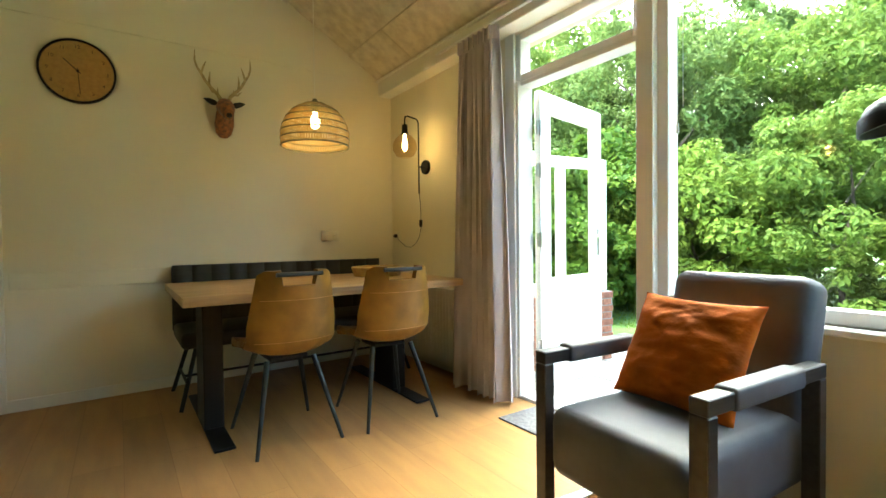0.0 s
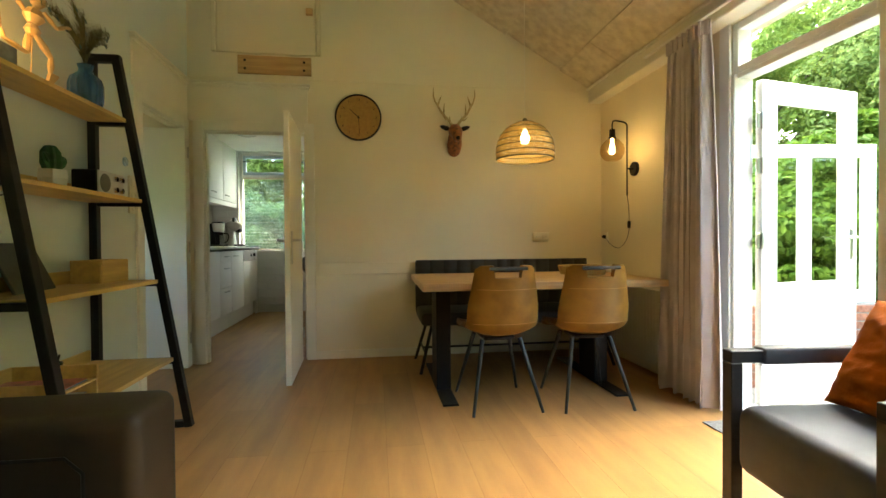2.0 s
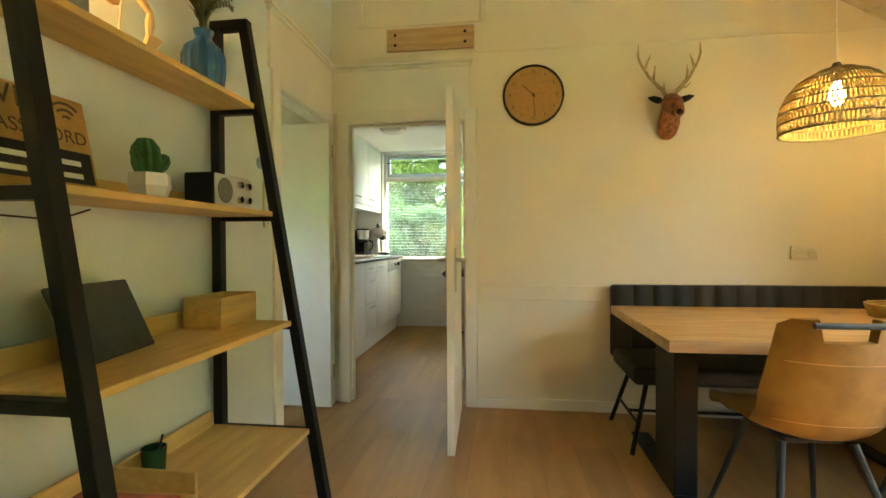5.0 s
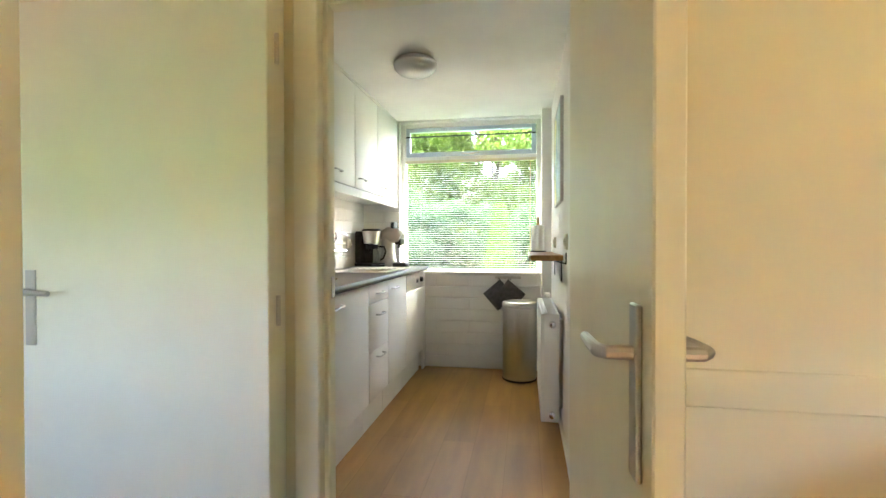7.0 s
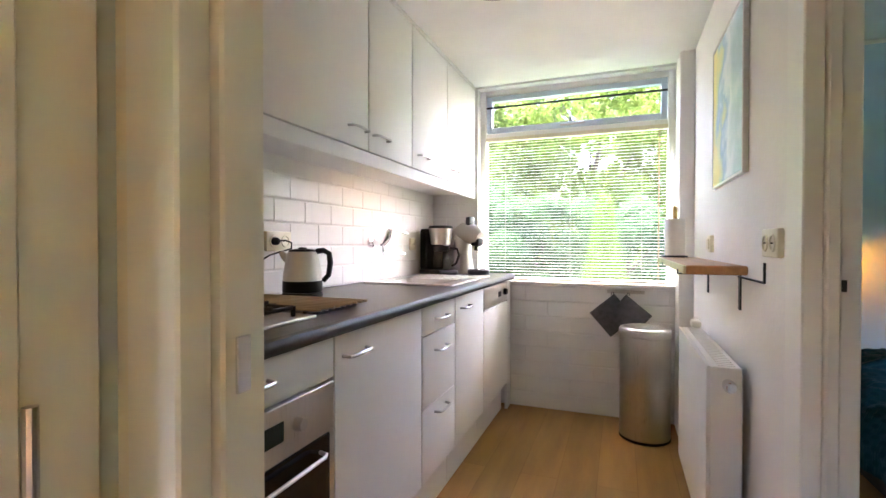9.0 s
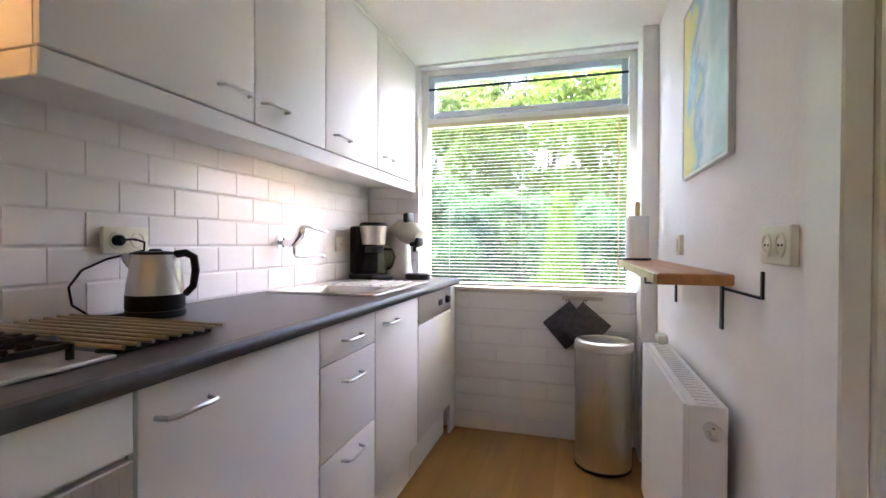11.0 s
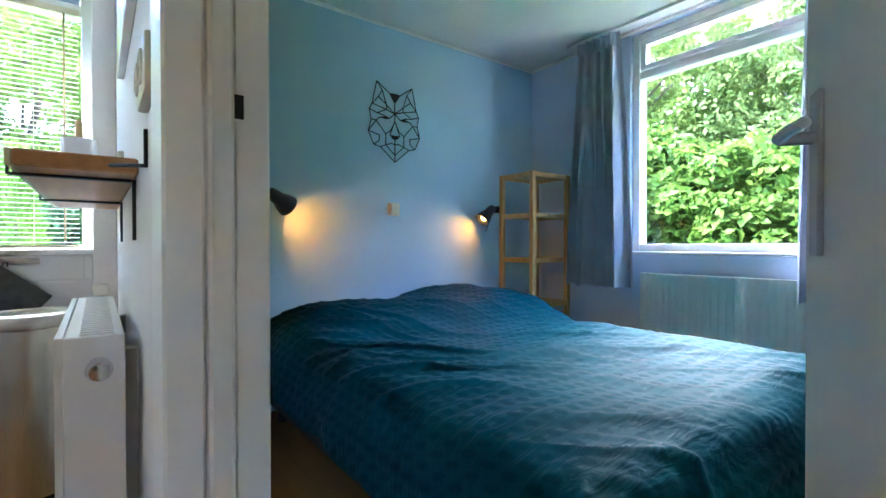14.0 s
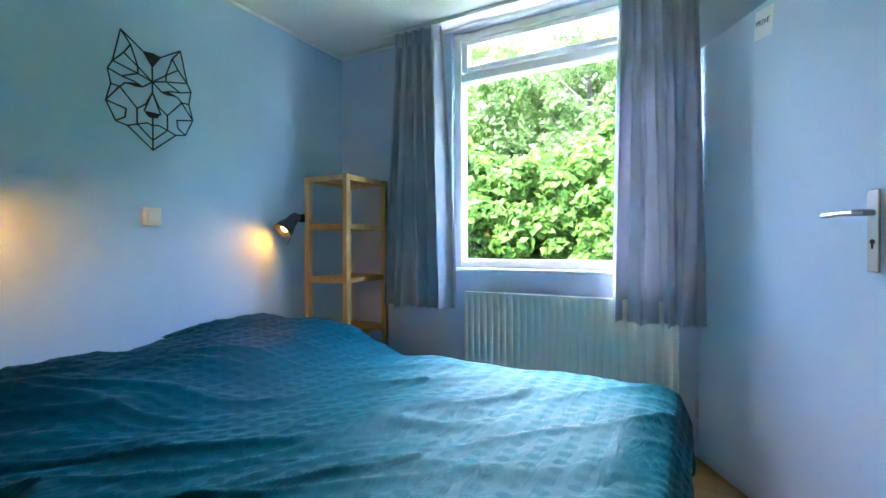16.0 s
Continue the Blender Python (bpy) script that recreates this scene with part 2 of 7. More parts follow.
def sheet(bm, fn, nu, nv, thick=0.0):
    """A grid surface fn(u, v), u and v from 0 to 1; thick gives it a back."""
    g = [[bm.verts.new(fn(i / nu, j / nv)) for j in range(nv + 1)] for i in range(nu + 1)]
    faces = [bm.faces.new((g[i][j], g[i + 1][j], g[i + 1][j + 1], g[i][j + 1])) for i in range(nu) for j in range(nv)]
    if thick:
        for f in faces:
            f.normal_update()
        h = []
        for col in g:
            h.append([])
            for v in col:
                n = Vector()
                for f in v.link_faces:
                    n += f.normal
                h[-1].append(v.co + n.normalized() * thick)
        h = [[bm.verts.new(p) for p in col] for col in h]
        for i in range(nu):
            for j in range(nv):
                bm.faces.new((h[i][j], h[i][j + 1], h[i + 1][j + 1], h[i + 1][j]))
        rim = [(i, 0) for i in range(nu)] + [(nu, j) for j in range(nv)] + [(i, nv) for i in range(nu, 0, -1)] + [(0, j) for j in range(nv, 0, -1)]
        for (a, b), (c, d) in zip(rim, rim[1:] + rim[:1]):
            bm.faces.new((g[a][b], h[a][b], h[c][d], g[c][d]))
    return bm


def mesh_of(name, bm, mat, smooth=None):
    bmesh.ops.recalc_face_normals(bm, faces=bm.faces)
    if smooth is not None:
        lim = radians(smooth)
        for f in bm.faces:
            f.smooth = True
        for e in bm.edges:
            e.smooth = len(e.link_faces) == 2 and e.calc_face_angle(0) < lim
    me = bpy.data.meshes.new(name)
    bm.to_mesh(me)
    bm.free()
    for k in (mat if isinstance(mat, (list, tuple)) else [mat]):
        me.materials.append(k)
    return me


def part(name, bm, mat, parent, label="", smooth=35):
    ob = new(name, mesh_of(name, bm, mat, smooth))
    ob.parent = parent
    if label:
        tagged(ob, label)
    return ob


def thing(name, label, category, at=(0, 0, 0), rz=0, group=""):
    ob = new(name)
    ob.empty_display_size = 0.1
    ob.matrix_basis = pose(*at, 0, 0, rz)
    return tagged(ob, label, category, group)


def solid(name, bm, mat, label, category, at=(0, 0, 0), rz=0, group="", kind="", smooth=35):
    """A thing that is one mesh."""
    ob = new(name, mesh_of(name, bm, mat, smooth))
    ob.matrix_basis = pose(*at, 0, 0, rz)
    return tagged(ob, label, category, group, kind)


def structure(name, bm, mat, label, smooth=None):
    ob = new(name, mesh_of(name, bm, mat, smooth))
    return tagged(ob, label, kind="structure")


B = bmesh.new


def wall(name, axis, c0, c1, a0, a1, z0, z1, holes, mat, label):
    """A wall slab along one axis between c0 and c1 across; holes: (a0, a1, z0, z1)."""
    bm = B()

    def put(p, q, r, s):
        if q - p > 1e-4 and s - r > 1e-4:
            if axis == "y":
                box(bm, c0, c1, p, q, r, s)
            else:
                box(bm, p, q, c0, c1, r, s)
    at = a0
    for h0, h1, k0, k1 in sorted(holes):
        put(at, h0, z0, z1)
        put(h0, h1, z0, k0)
        put(h0, h1, k1, z1)
        at = h1
    put(at, a1, z0, z1)
    return structure(name, bm, mat, label)

# ---- large structure ----
XR, XL, YC, YB = 2.10, -1.61, 3.82, -3.4       # window wall, shelf wall, clock wall, wall behind the start
KX0, KX1, KY1 = -2.43, -0.61, 6.86               # kitchen
BX1, BY1 = 2.25, 6.88                            # bedroom
CEIL, DOOR_H = 2.40, 2.0
WT = 0.10

structure("floor", box(B(), -3.4, 2.24, -3.5, 7.0, -0.12, 0), M_FLOOR, "warm oak laminate floor boards running through the rooms")
wall("wall_east", "y", XR, XR + 0.16, YB, YC, -0.12, 2.62, [(-1.9, 1.24, 0.70, 2.34), (1.32, 2.20, -0.02, 2.34)], M_WALL, "cream painted outer wall with door and window openings")
wall("wall_gable", "x", YC, YC + WT, -3.3, XR + 0.16, 0, 4.6, [(-1.51, -0.633, 0, DOOR_H)], M_WALL, "cream painted gable wall with a door opening")
wall("wall_west", "y", XL - WT, XL, YB, YC, 0, 4.6, [(2.99, 3.73, 0, DOOR_H)], M_LEFTWALL, "pale grey-green painted wall beside the ladder shelf")
wall("wall_south", "x", YB - WT, YB, XL - WT, XR + 0.16, 0, 4.6, [], M_WALL, "cream painted wall closing the living room")
wall("wall_kitchen_east", "y", KX1, KX1 + 0.09, YC + WT, KY1, 0, CEIL, [(3.96, 4.83, 0, DOOR_H)], M_KWALL, "white plastered partition with a bedroom door opening")
west_tiles = wall("wall_kitchen_west", "y", KX0 - WT, KX0, YC + WT, KY1, 0, CEIL, [], M_GROUT, "wall of white metro tiles with pale grout")
north_tiles = wall("wall_kitchen_north", "x", KY1, KY1 + 0.22, KX0 - WT, KX1 + 0.045, -0.12, CEIL, [(-2.06, -0.69, 0.90, 2.385)], M_GROUT, "tiled kitchen wall below and around the window")
structure("pilaster_kitchen", box(B(), -0.695, KX1, 6.66, KY1 - 0.002, 0, CEIL, 0.004), M_KWALL, "white plastered pilaster beside the kitchen window")
wall("wall_bed_north", "x", BY1, BY1 + 0.2, KX1 + 0.046, BX1 + 0.2, -0.12, CEIL, [], M_TEALWALL, "pale teal bedroom wall behind the bed")
wall("wall_bed_west_face", "y", KX1 + 0.092, KX1 + 0.102, 4.90, BY1, 0, CEIL, [], M_BWALL, "ice blue painted face of the bedroom partition")
wall("wall_bed_east", "y", BX1, BX1 + 0.16, YC + WT, BY1, -0.12, CEIL, [(4.68, 5.98, 0.90, 2.37)], M_BWALL, "ice blue bedroom wall with the window")
structure("ceiling_back", box(B(), KX0 - WT, BX1 + 0.2, YC + WT, BY1 + 0.24, CEIL, CEIL + 0.1), M_CEIL, "white painted ceiling of kitchen and bedroom")
# sloping living room ceiling: boards of wood wool under a deck
SL = math.tan(radians(30))
ZE = 2.40                                        # underside at the window wall
bm = B()
slope = Matrix.Translation((XR + 0.1, 0, ZE - 0.1 * SL)) @ Matrix.Rotation(radians(30), 4, "Y")
run = 3.95
box(bm, -run, 0.1, YB, YC, 0.024, 0.12, m=slope)
for i in range(7):
    for j in range(7):
        y0 = YB + j * 1.2 + (0.6 if i % 2 else 0) - 0.6
        a, b = max(YB, y0 + 0.003), min(YC, y0 + 1.197)
        if b - a > 0.05:
            box(bm, -0.6 * (i + 1) + 0.003, -0.6 * i - 0.003, a, b, 0.0, 0.022, 0.003, 1, slope)
box(bm, XL - WT, -1.1, YB, YC, 4.26, 4.4)
structure("ceiling_living", bm, M_WOODWOOL, "sloping ceiling of cream wood wool boards")
structure("beam", box(B(), XR - 0.13, XR, YB, YC, 2.335, 2.475, 0.006), M_CREAM, "cream painted beam along the top of the window wall")
structure("beam_moulding", box(B(), XR - 0.155, XR - 0.132, YB, YC, 2.455, 2.475, 0.004), M_CREAM, "narrow cream moulding on the beam")
# entrance hall beyond the left doorway
# the gap in the south wall is unseen, added so daylight reaches the door leaf
bm = B()
box(bm, -3.3, -3.2, 1.9, YC, 0, 2.5), box(bm, -3.2, -2.95, 1.9, 2.0, 0, 2.5), box(bm, -2.15, XL - WT, 1.9, 2.0, 0, 2.5), box(bm, -2.95, -2.15, 1.9, 2.0, 0, 0.95), box(bm, -2.95, -2.15, 1.9, 2.0, 1.45, 2.5)
structure("wall_entrance", bm, M_KWALL, "white entrance hall walls with an unseen opening added for daylight")
structure("ceiling_entrance", box(B(), -3.3, XL - WT, 1.9, YC, 2.42, 2.5), M_CEIL, "white entrance hall ceiling")
structure("ground", box(B(), -300, 300, -300, 300, -0.6, -0.20), M_LAWN, "mown lawn reaching to the trees")
bm = B()
for i in range(7):
    for j in range(9):
        box(bm, 2.27 + i * 0.5, 2.265 + 0.5 * (i + 1), -1.5 + j * 0.5, -1.505 + 0.5 * (j + 1), -0.21, -0.14 + 0.004 * ((i * 3 + j) % 2), 0.006)
structure("patio", bm, M_PATIO, "pale concrete garden slabs outside the french door")

# skirtings, casings and panel mouldings
def trim(name, bm, mat, label):
    return structure(name, bm, mat, label)


bm = B()
box(bm, -0.61, XR, YC - 0.014, YC, 0, 0.075, 0.003), box(bm, XL, XL + 0.014, YB, 2.90, 0, 0.075, 0.003), box(bm, XR - 0.014, XR, 2.26, YC - 0.015, 0, 0.075, 0.003)
trim("baseboard", bm, M_CREAM, "low cream painted skirting board")
bm = B()
box(bm, KX1 - 0.012, KX1, 4.84, 6.65, 0, 0.06, 0.003)
trim("baseboard_kitchen", bm, M_WHITE, "low white skirting in the kitchen")
bm = B()
box(bm, KX1 + 0.103, BX1, BY1 - 0.012, BY1, 2.375, 2.398, 0.003), box(bm, BX1 - 0.012, BX1, 4.0, BY1 - 0.013, 2.375, 2.398, 0.003)
trim("trim_bedroom", bm, M_WHITE, "narrow white ceiling moulding in the bedroom")
trim("trim_kitchen", box(B(), -2.10, -2.075, 4.58, 6.85, 2.375, 2.398, 0.003), M_WHITE, "narrow white ceiling moulding over the wall units")
bm = B()
box(bm, XL + 0.001, XR, YC - 0.006, YC, 2.447, 2.455, 0.002)
trim("trim_wall_seam", bm, M_WALL, "fine painted seam across the gable wall")
trim("trim_chair_ledge", box(B(), -0.55, 0.33, YC - 0.012, YC, 0.745, 0.852, 0.004), M_WALL, "painted-over ledge board on the gable wall")
# panel over the two doorways, with a cornice
bm = B()
box(bm, XL, -0.625, YC - 0.016, YC, DOOR_H + 0.07, 2.36), box(bm, XL, -0.612, YC - 0.034, YC, 2.36, 2.385, 0.006), box(bm, XL, -0.604, YC - 0.046, YC, 2.385, 2.405, 0.006)
trim("trim_over_kitchen_door", bm, M_CREAM, "cream panel and cornice over the kitchen door")
bm = B()
box(bm, XL, XL + 0.016, 2.90, YC - 0.05, DOOR_H + 0.07, 2.36), box(bm, XL, XL + 0.034, 2.885, YC - 0.05, 2.36, 2.385, 0.006), box(bm, XL, XL + 0.046, 2.875, YC - 0.05, 2.385, 2.405, 0.006)
trim("trim_over_hall_door", bm, M_CREAM, "cream panel and cornice over the hall door")


def casing(name, axis, face, depth, a0, a1, h, mat, label, w=0.07, rebate=0.012):
    """Door frame: lining through the wall and casings proud of both faces."""
    bm = B()
    lo, hi = min(face), max(face)

    def put(p, q, r, s, c0, c1, bev=0.004):
        if axis == "x":
            box(bm, p, q, c0, c1, r, s, bev)
        else:
            box(bm, c0, c1, p, q, r, s, bev)
    for c0, c1 in ((lo - depth, lo + 0.03), (hi - 0.03, hi + depth)):
        put(a0 - w, a0 + 0.012, 0, h + w, c0, c1)
        put(a1 - 0.012, a1 + w, 0, h + w, c0, c1)
        put(a0 + 0.012, a1 - 0.012, h - 0.012, h + w, c0, c1)
    put(a0 - 0.02, a0 + 0.026, 0, h, lo + 0.031, hi - 0.031)
    put(a1 - 0.026, a1 + 0.02, 0, h, lo + 0.031, hi - 0.031)
    put(a0 + 0.026, a1 - 0.026, h - 0.026, h + 0.02, lo + 0.031, hi - 0.031)
    return trim(name, bm, mat, label)


casing("door_frame_kitchen", "x", (YC, YC + WT), 0.018, -1.50, -0.643, DOOR_H, M_CREAM, "cream door frame between living room and kitchen")
casing("door_frame_hall", "y", (XL - WT, XL), 0.018, 3.0, 3.72, DOOR_H, M_CREAM, "cream door frame of the entrance hall")
casing("door_frame_bedroom", "y", (KX1, KX1 + 0.09), 0.014, 3.98, 4.81, DOOR_H, M_WHITE, "white door frame of the bedroom", 0.11)
bm = B()
box(bm, KX1 + 0.057, KX1 + 0.069, 4.7815, 4.7835, 1.089, 1.123, 0.0004)
part("strike_plate", bm, M_WHITE, bpy.data.objects["door_frame_bedroom"], "painted strike plate")
bm = B()
box(bm, KX1 + 0.058, KX1 + 0.068, 4.779, 4.7812, 1.092, 1.120)
part("strike_hole", bm, M_BLACK, bpy.data.objects["door_frame_bedroom"], "dark latch hole")
bm = B()
box(bm, -1.476, -1.470, YC + 0.05, YC + 0.072, 1.02, 1.09, 0.001)
part("strike_plate", bm, M_CHROME, bpy.data.objects["door_frame_kitchen"], "steel strike plate")


def lever(parent, x, z, side, hand, plate=(0.036, 0.24), mat=None, key=False):
    """A door lever on a long plate. side: +1 or -1 along local y; hand: way the lever points along local x."""
    mat = mat or M_SATIN
    bm = B()
    t = 0.0205 * side
    box(bm, x - plate[0] / 2, x + plate[0] / 2, t, t + 0.008 * side, z - plate[1] * 0.72, z + plate[1] * 0.28, 0.002)
    pl = part("handle_plate", bm, mat, parent, "brushed steel door plate")
    bm = B()
    tube(bm, [(x, t, z), (x, t + 0.042 * side, z), (x + hand * 0.012, t + 0.052 * side, z), (x + hand * 0.06, t + 0.053 * side, z), (x + hand * 0.12, t + 0.051 * side, z - 0.002)], [0.010, 0.010, 0.010, 0.009, 0.008], 10)
    part("lever", bm, mat, pl, "brushed steel lever")
    if not key:
        return
    bm = B()
    rod(bm, (x, t + 0.007 * side, z - 0.085), (x, t + 0.0095 * side, z - 0.085), 0.008)
    box(bm, x - 0.003, x + 0.003, t + 0.007 * side, t + 0.0096 * side, z - 0.105, z - 0.085)
    part("keyhole", bm, M_BLACK, pl)


def door_leaf(name, label, hinge, rz, w, mat, levers, h=1.97, hinge_side=1, lz=1.05):
    """A flush door; local x runs from the hinge to the free edge."""
    ob = tagged(new(name), label, kind="structure")
    ob.matrix_basis = pose(*hinge, 0, 0, rz)
    bm = B()
    box(bm, 0, w, -0.02, 0.02, 0.008, h, 0.003)
    part("leaf", bm, mat, ob)
    for s in levers:
        lever(ob, w - 0.06, lz, s, -1)
    for z in (0.25, 1.0, 1.78):
        bm = B()
        rod(bm, (-0.006, 0.024 * hinge_side, z - 0.045), (-0.006, 0.024 * hinge_side, z + 0.045), 0.007)
        part("hinge", bm, M_STEEL, ob, "steel hinge")
    return ob


door_leaf("door_1", "cream flush door standing open into the living room", (-0.700, YC - 0.042, 0), -87.6, 0.74, M_CREAM, (1, -1), hinge_side=1)
door_leaf("door_2", "cream flush door standing open into the entrance hall", (XL + 0.032, 3.686, 0), 180.3, 0.88, M_CREAM, (1, -1), hinge_side=-1)
door_leaf("door_3", "white flush bedroom door standing half open", (-0.50, 4.0, 0), 30.4, 0.84, M_WHITE, (1, -1), hinge_side=1, lz=1.10)
priv = door_leaf("door_4", "white flush closet door with a small paper sign", (2.21, 4.60, 0), 210.5, 0.96, M_BWALL, (), hinge_side=-1)
lever(priv, 0.885, 1.13, -1, -1, key=True)

# ---- living room ----
# french door, top light and picture window
def window_unit(name, label, wall_x, y0, y1, z0, z1, bars_y=(), bars_z=(), w=0.055, depth=0.09, mat=None, inset=0.03):
    """A fixed window in a wall across x: frame, bars, sill and panes."""
    mat = mat or M_WHITE
    ob = tagged(new(name), label, kind="structure")
    xa, xb = wall_x + inset, wall_x + inset + depth
    bm = B()
    box(bm, xa, xb, y0, y0 + w, z0, z1, 0.004), box(bm, xa, xb, y1 - w, y1, z0, z1, 0.004)
    box(bm, xa, xb, y0 + w, y1 - w, z0, z0 + w, 0.004), box(bm, xa, xb, y0 + w, y1 - w, z1 - w, z1, 0.004)
    part("window_frame", bm, mat, ob)
    ys, zs = [y0 + w, *bars_y, y1 - w], [z0 + w, *bars_z, z1 - w]
    for z in bars_z:
        part("glazing_bar", box(B(), xa + 0.004, xb - 0.004, y0 + w, y1 - w, z - w / 2, z + w / 2, 0.004), mat, ob)
    for y in bars_y:
        part("glazing_bar", box(B(), xa + 0.006, xb - 0.006, y - w / 2, y + w / 2, z0 + w, z1 - w, 0.004), mat, ob)
    for a, b in zip(ys, ys[1:]):
        for c, d in zip(zs, zs[1:]):
            p = part("pane", box(B(), (xa + xb) / 2 - 0.003, (xa + xb) / 2 + 0.003, a, b, c, d), M_GLASS, ob)
            p.visible_shadow = False
    return ob


w1 = window_unit("window_1", "large white framed picture window to the garden", XR, -1.9, 1.24, 0.70, 2.34, bars_y=(-0.35,))
part("window_sill", box(B(), XR - 0.05, XR + 0.03, -1.92, 1.236, 0.672, 0.70, 0.006), M_WHITE, w1)
w1b = window_unit("window_top_light", "white framed top light over the french door", XR, 1.322, 2.20, 2.032, 2.34, w=0.045)
bm = B()
box(bm, XR - 0.012, XR + 0.165, 1.236, 1.326, -0.01, 2.345, 0.004)
structure("post", bm, M_WHITE, "white post between the french door and the window")
bm = B()
box(bm, XR + 0.0, XR + 0.13, 2.15, 2.20, 0, 2.03, 0.004), box(bm, XR - 0.015, XR, 2.17, 2.255, 0, 2.335, 0.004), box(bm, XR + 0.02, XR + 0.13, 1.327, 2.15, 2.0, 2.03, 0.004)
box(bm, XR, XR + 0.17, 1.327, 2.15, -0.13, 0.022, 0.004)
structure("door_frame_garden", bm, M_WHITE, "white frame and threshold of the garden door")


def glazed_leaf(name, label, hinge, rz, w, h, panel, glass_split=None, rail=0.11):
    """A glazed door or screen leaf: stiles, rails, lower panel, panes."""
    ob = tagged(new(name), label, kind="structure")
    ob.matrix_basis = pose(*hinge, 0, 0, rz)
    for x0, x1 in ((0, rail), (w - rail, w)):
        part("stile", box(B(), x0, x1, -0.022, 0.022, 0, h, 0.004), M_WHITE, ob)
    part("top_rail", box(B(), rail, w - rail, -0.021, 0.021, h - rail, h, 0.004), M_WHITE, ob)
    bm = box(B(), rail, w - rail, -0.021, 0.021, 0, panel, 0.004)
    part("lower_panel", bm, M_WHITE, ob)
    spans = [(rail, w - rail)]
    if glass_split:
        part("glazing_bar", box(B(), glass_split - 0.05, glass_split + 0.05, -0.02, 0.02, panel, h - rail, 0.004), M_WHITE, ob)
        spans = [(rail, glass_split - 0.05), (glass_split + 0.05, w - rail)]
    for a, b in spans:
        p = part("pane", box(B(), a, b, -0.003, 0.003, panel, h - rail), M_GLASS, ob)
        p.visible_shadow = False
    return ob


fd = glazed_leaf("door_5", "white glazed garden door standing open outwards", (XR + 0.15, 2.13, 0.02), 10, 0.85, 1.97, 0.74, None, 0.13)
for z in (0.3, 1.0, 1.45, 1.72):
    bm = B()
    box(bm, -0.05, 0.012, -0.029, -0.023, z - 0.045, z + 0.045, 0.002), rod(bm, (-0.012, -0.031, z - 0.05), (-0.012, -0.031, z + 0.05), 0.009)
    part("hinge", bm, M_STEEL, fd, "grey steel hinge")
lever(fd, 0.79, 1.02, -1, -1, (0.03, 0.2))
glazed_leaf("wind_screen", "white glazed wind screen on a low brick wall", (2.40, 3.02, 0.52), -8, 1.52, 1.26, 0.10, 0.957, 0.10)
M_BRICK = material("red_brick", (0.30, 0.13, 0.08), 0.9, var=0.2, scale=20, bump=0.5, bscale=120)
gw = thing("garden_wall", "low red brick garden wall under the wind screen", "wall", (2.40, 3.02, -0.2), -8)
part("mortar_core", box(B(), 0.004, 1.516, -0.09, 0.09, 0.0, 0.715), M_PATIO, gw)
brick_mesh = mesh_of("brick", box(B(), 0, 0.205, -0.1, 0.1, 0, 0.055, 0.004), M_BRICK)
half_mesh = mesh_of("brick", box(B(), 0, 0.10, -0.1, 0.1, 0, 0.055, 0.004), M_BRICK)
for r in range(11):
    for c in range(8):
        x = c * 0.215 - (0.1075 if r % 2 else 0)
        if x < 0 or x + 0.205 > 1.53:
            o = new("brick", half_mesh)
            x = max(0, x)
        else:
            o = new("brick", brick_mesh)
        o.parent = gw
        o.location = (min(x, 1.42), 0, 0.004 + r * 0.065)
solid("door_mat", box(B(), -0.165, 0.165, -0.37, 0.37, 0, 0.008, 0.003), material("grey_mat", (0.16, 0.16, 0.17), 0.95, var=0.15, scale=60, bump=0.6, bscale=300), "small flat grey door mat on the oak floor", "mat", (1.925, 1.61, 0.001), 0)


def curtain(name, label, along, lo, hi, z0, z1, off, folds, depth=0.05, gather=0.55, mat=M_CURTAIN):
    """Pleated cloth hanging along y at x = off; wider at the hem than at the pleated head."""
    ob = thing(name, label, "curtain", (off, (lo + hi) / 2, z0))
    w, h = hi - lo, z1 - z0
    bm = B()

    def fn(u, v):
        s = (u - 0.5) * w * (1 - (1 - gather) * 0.22 * v ** 1.3)
        ph = u * folds * math.tau
        amp = depth * (0.55 + 0.45 * (1 - v)) * (0.8 + 0.35 * math.sin(u * 17.3))
        if v > 0.93:
            amp *= 0.75
        x = amp * math.sin(ph + 0.5 * math.sin(2.3 * v + u * 5)) + 0.012 * math.sin(3 * ph + 1)
        return (x, s + 0.010 * math.sin(ph * 2 + v * 2) + 0.03 * (1 - v) * math.sin(u * 9), h * v - 0.012 * (1 - v) * math.sin(ph) ** 2 * (1 if v == 0 else 0))
    sheet(bm, fn, folds * 14, 26, 0.003)
    part("cloth", bm, mat, ob)
    bm = B()
    sheet(bm, lambda u, v: (depth * 0.42 * math.sin(u * folds * math.tau + 0.5 * math.sin(2.3 + u * 5)) - 0.012, (u - 0.5) * w * (1 - (1 - gather) * 0.22) + 0.01 * math.sin(u * folds * 12.5), h - 0.085 + 0.085 * v), folds * 12, 2, 0.004)
    part("heading_tape", bm, mat, ob)
    return ob


cl = curtain("curtain", "floor-length lilac-grey curtain drawn aside by the garden door", "y", 2.09, 2.63, 0.015, 2.36, 1.95, 7, 0.055, -0.4, M_CURTAINWARMLIT)
structure("curtain_rail", box(B(), XR - 0.19, XR - 0.165, -2.0, 2.8, 2.362, 2.378, 0.003), M_WHITE, "white curtain rail under the beam")


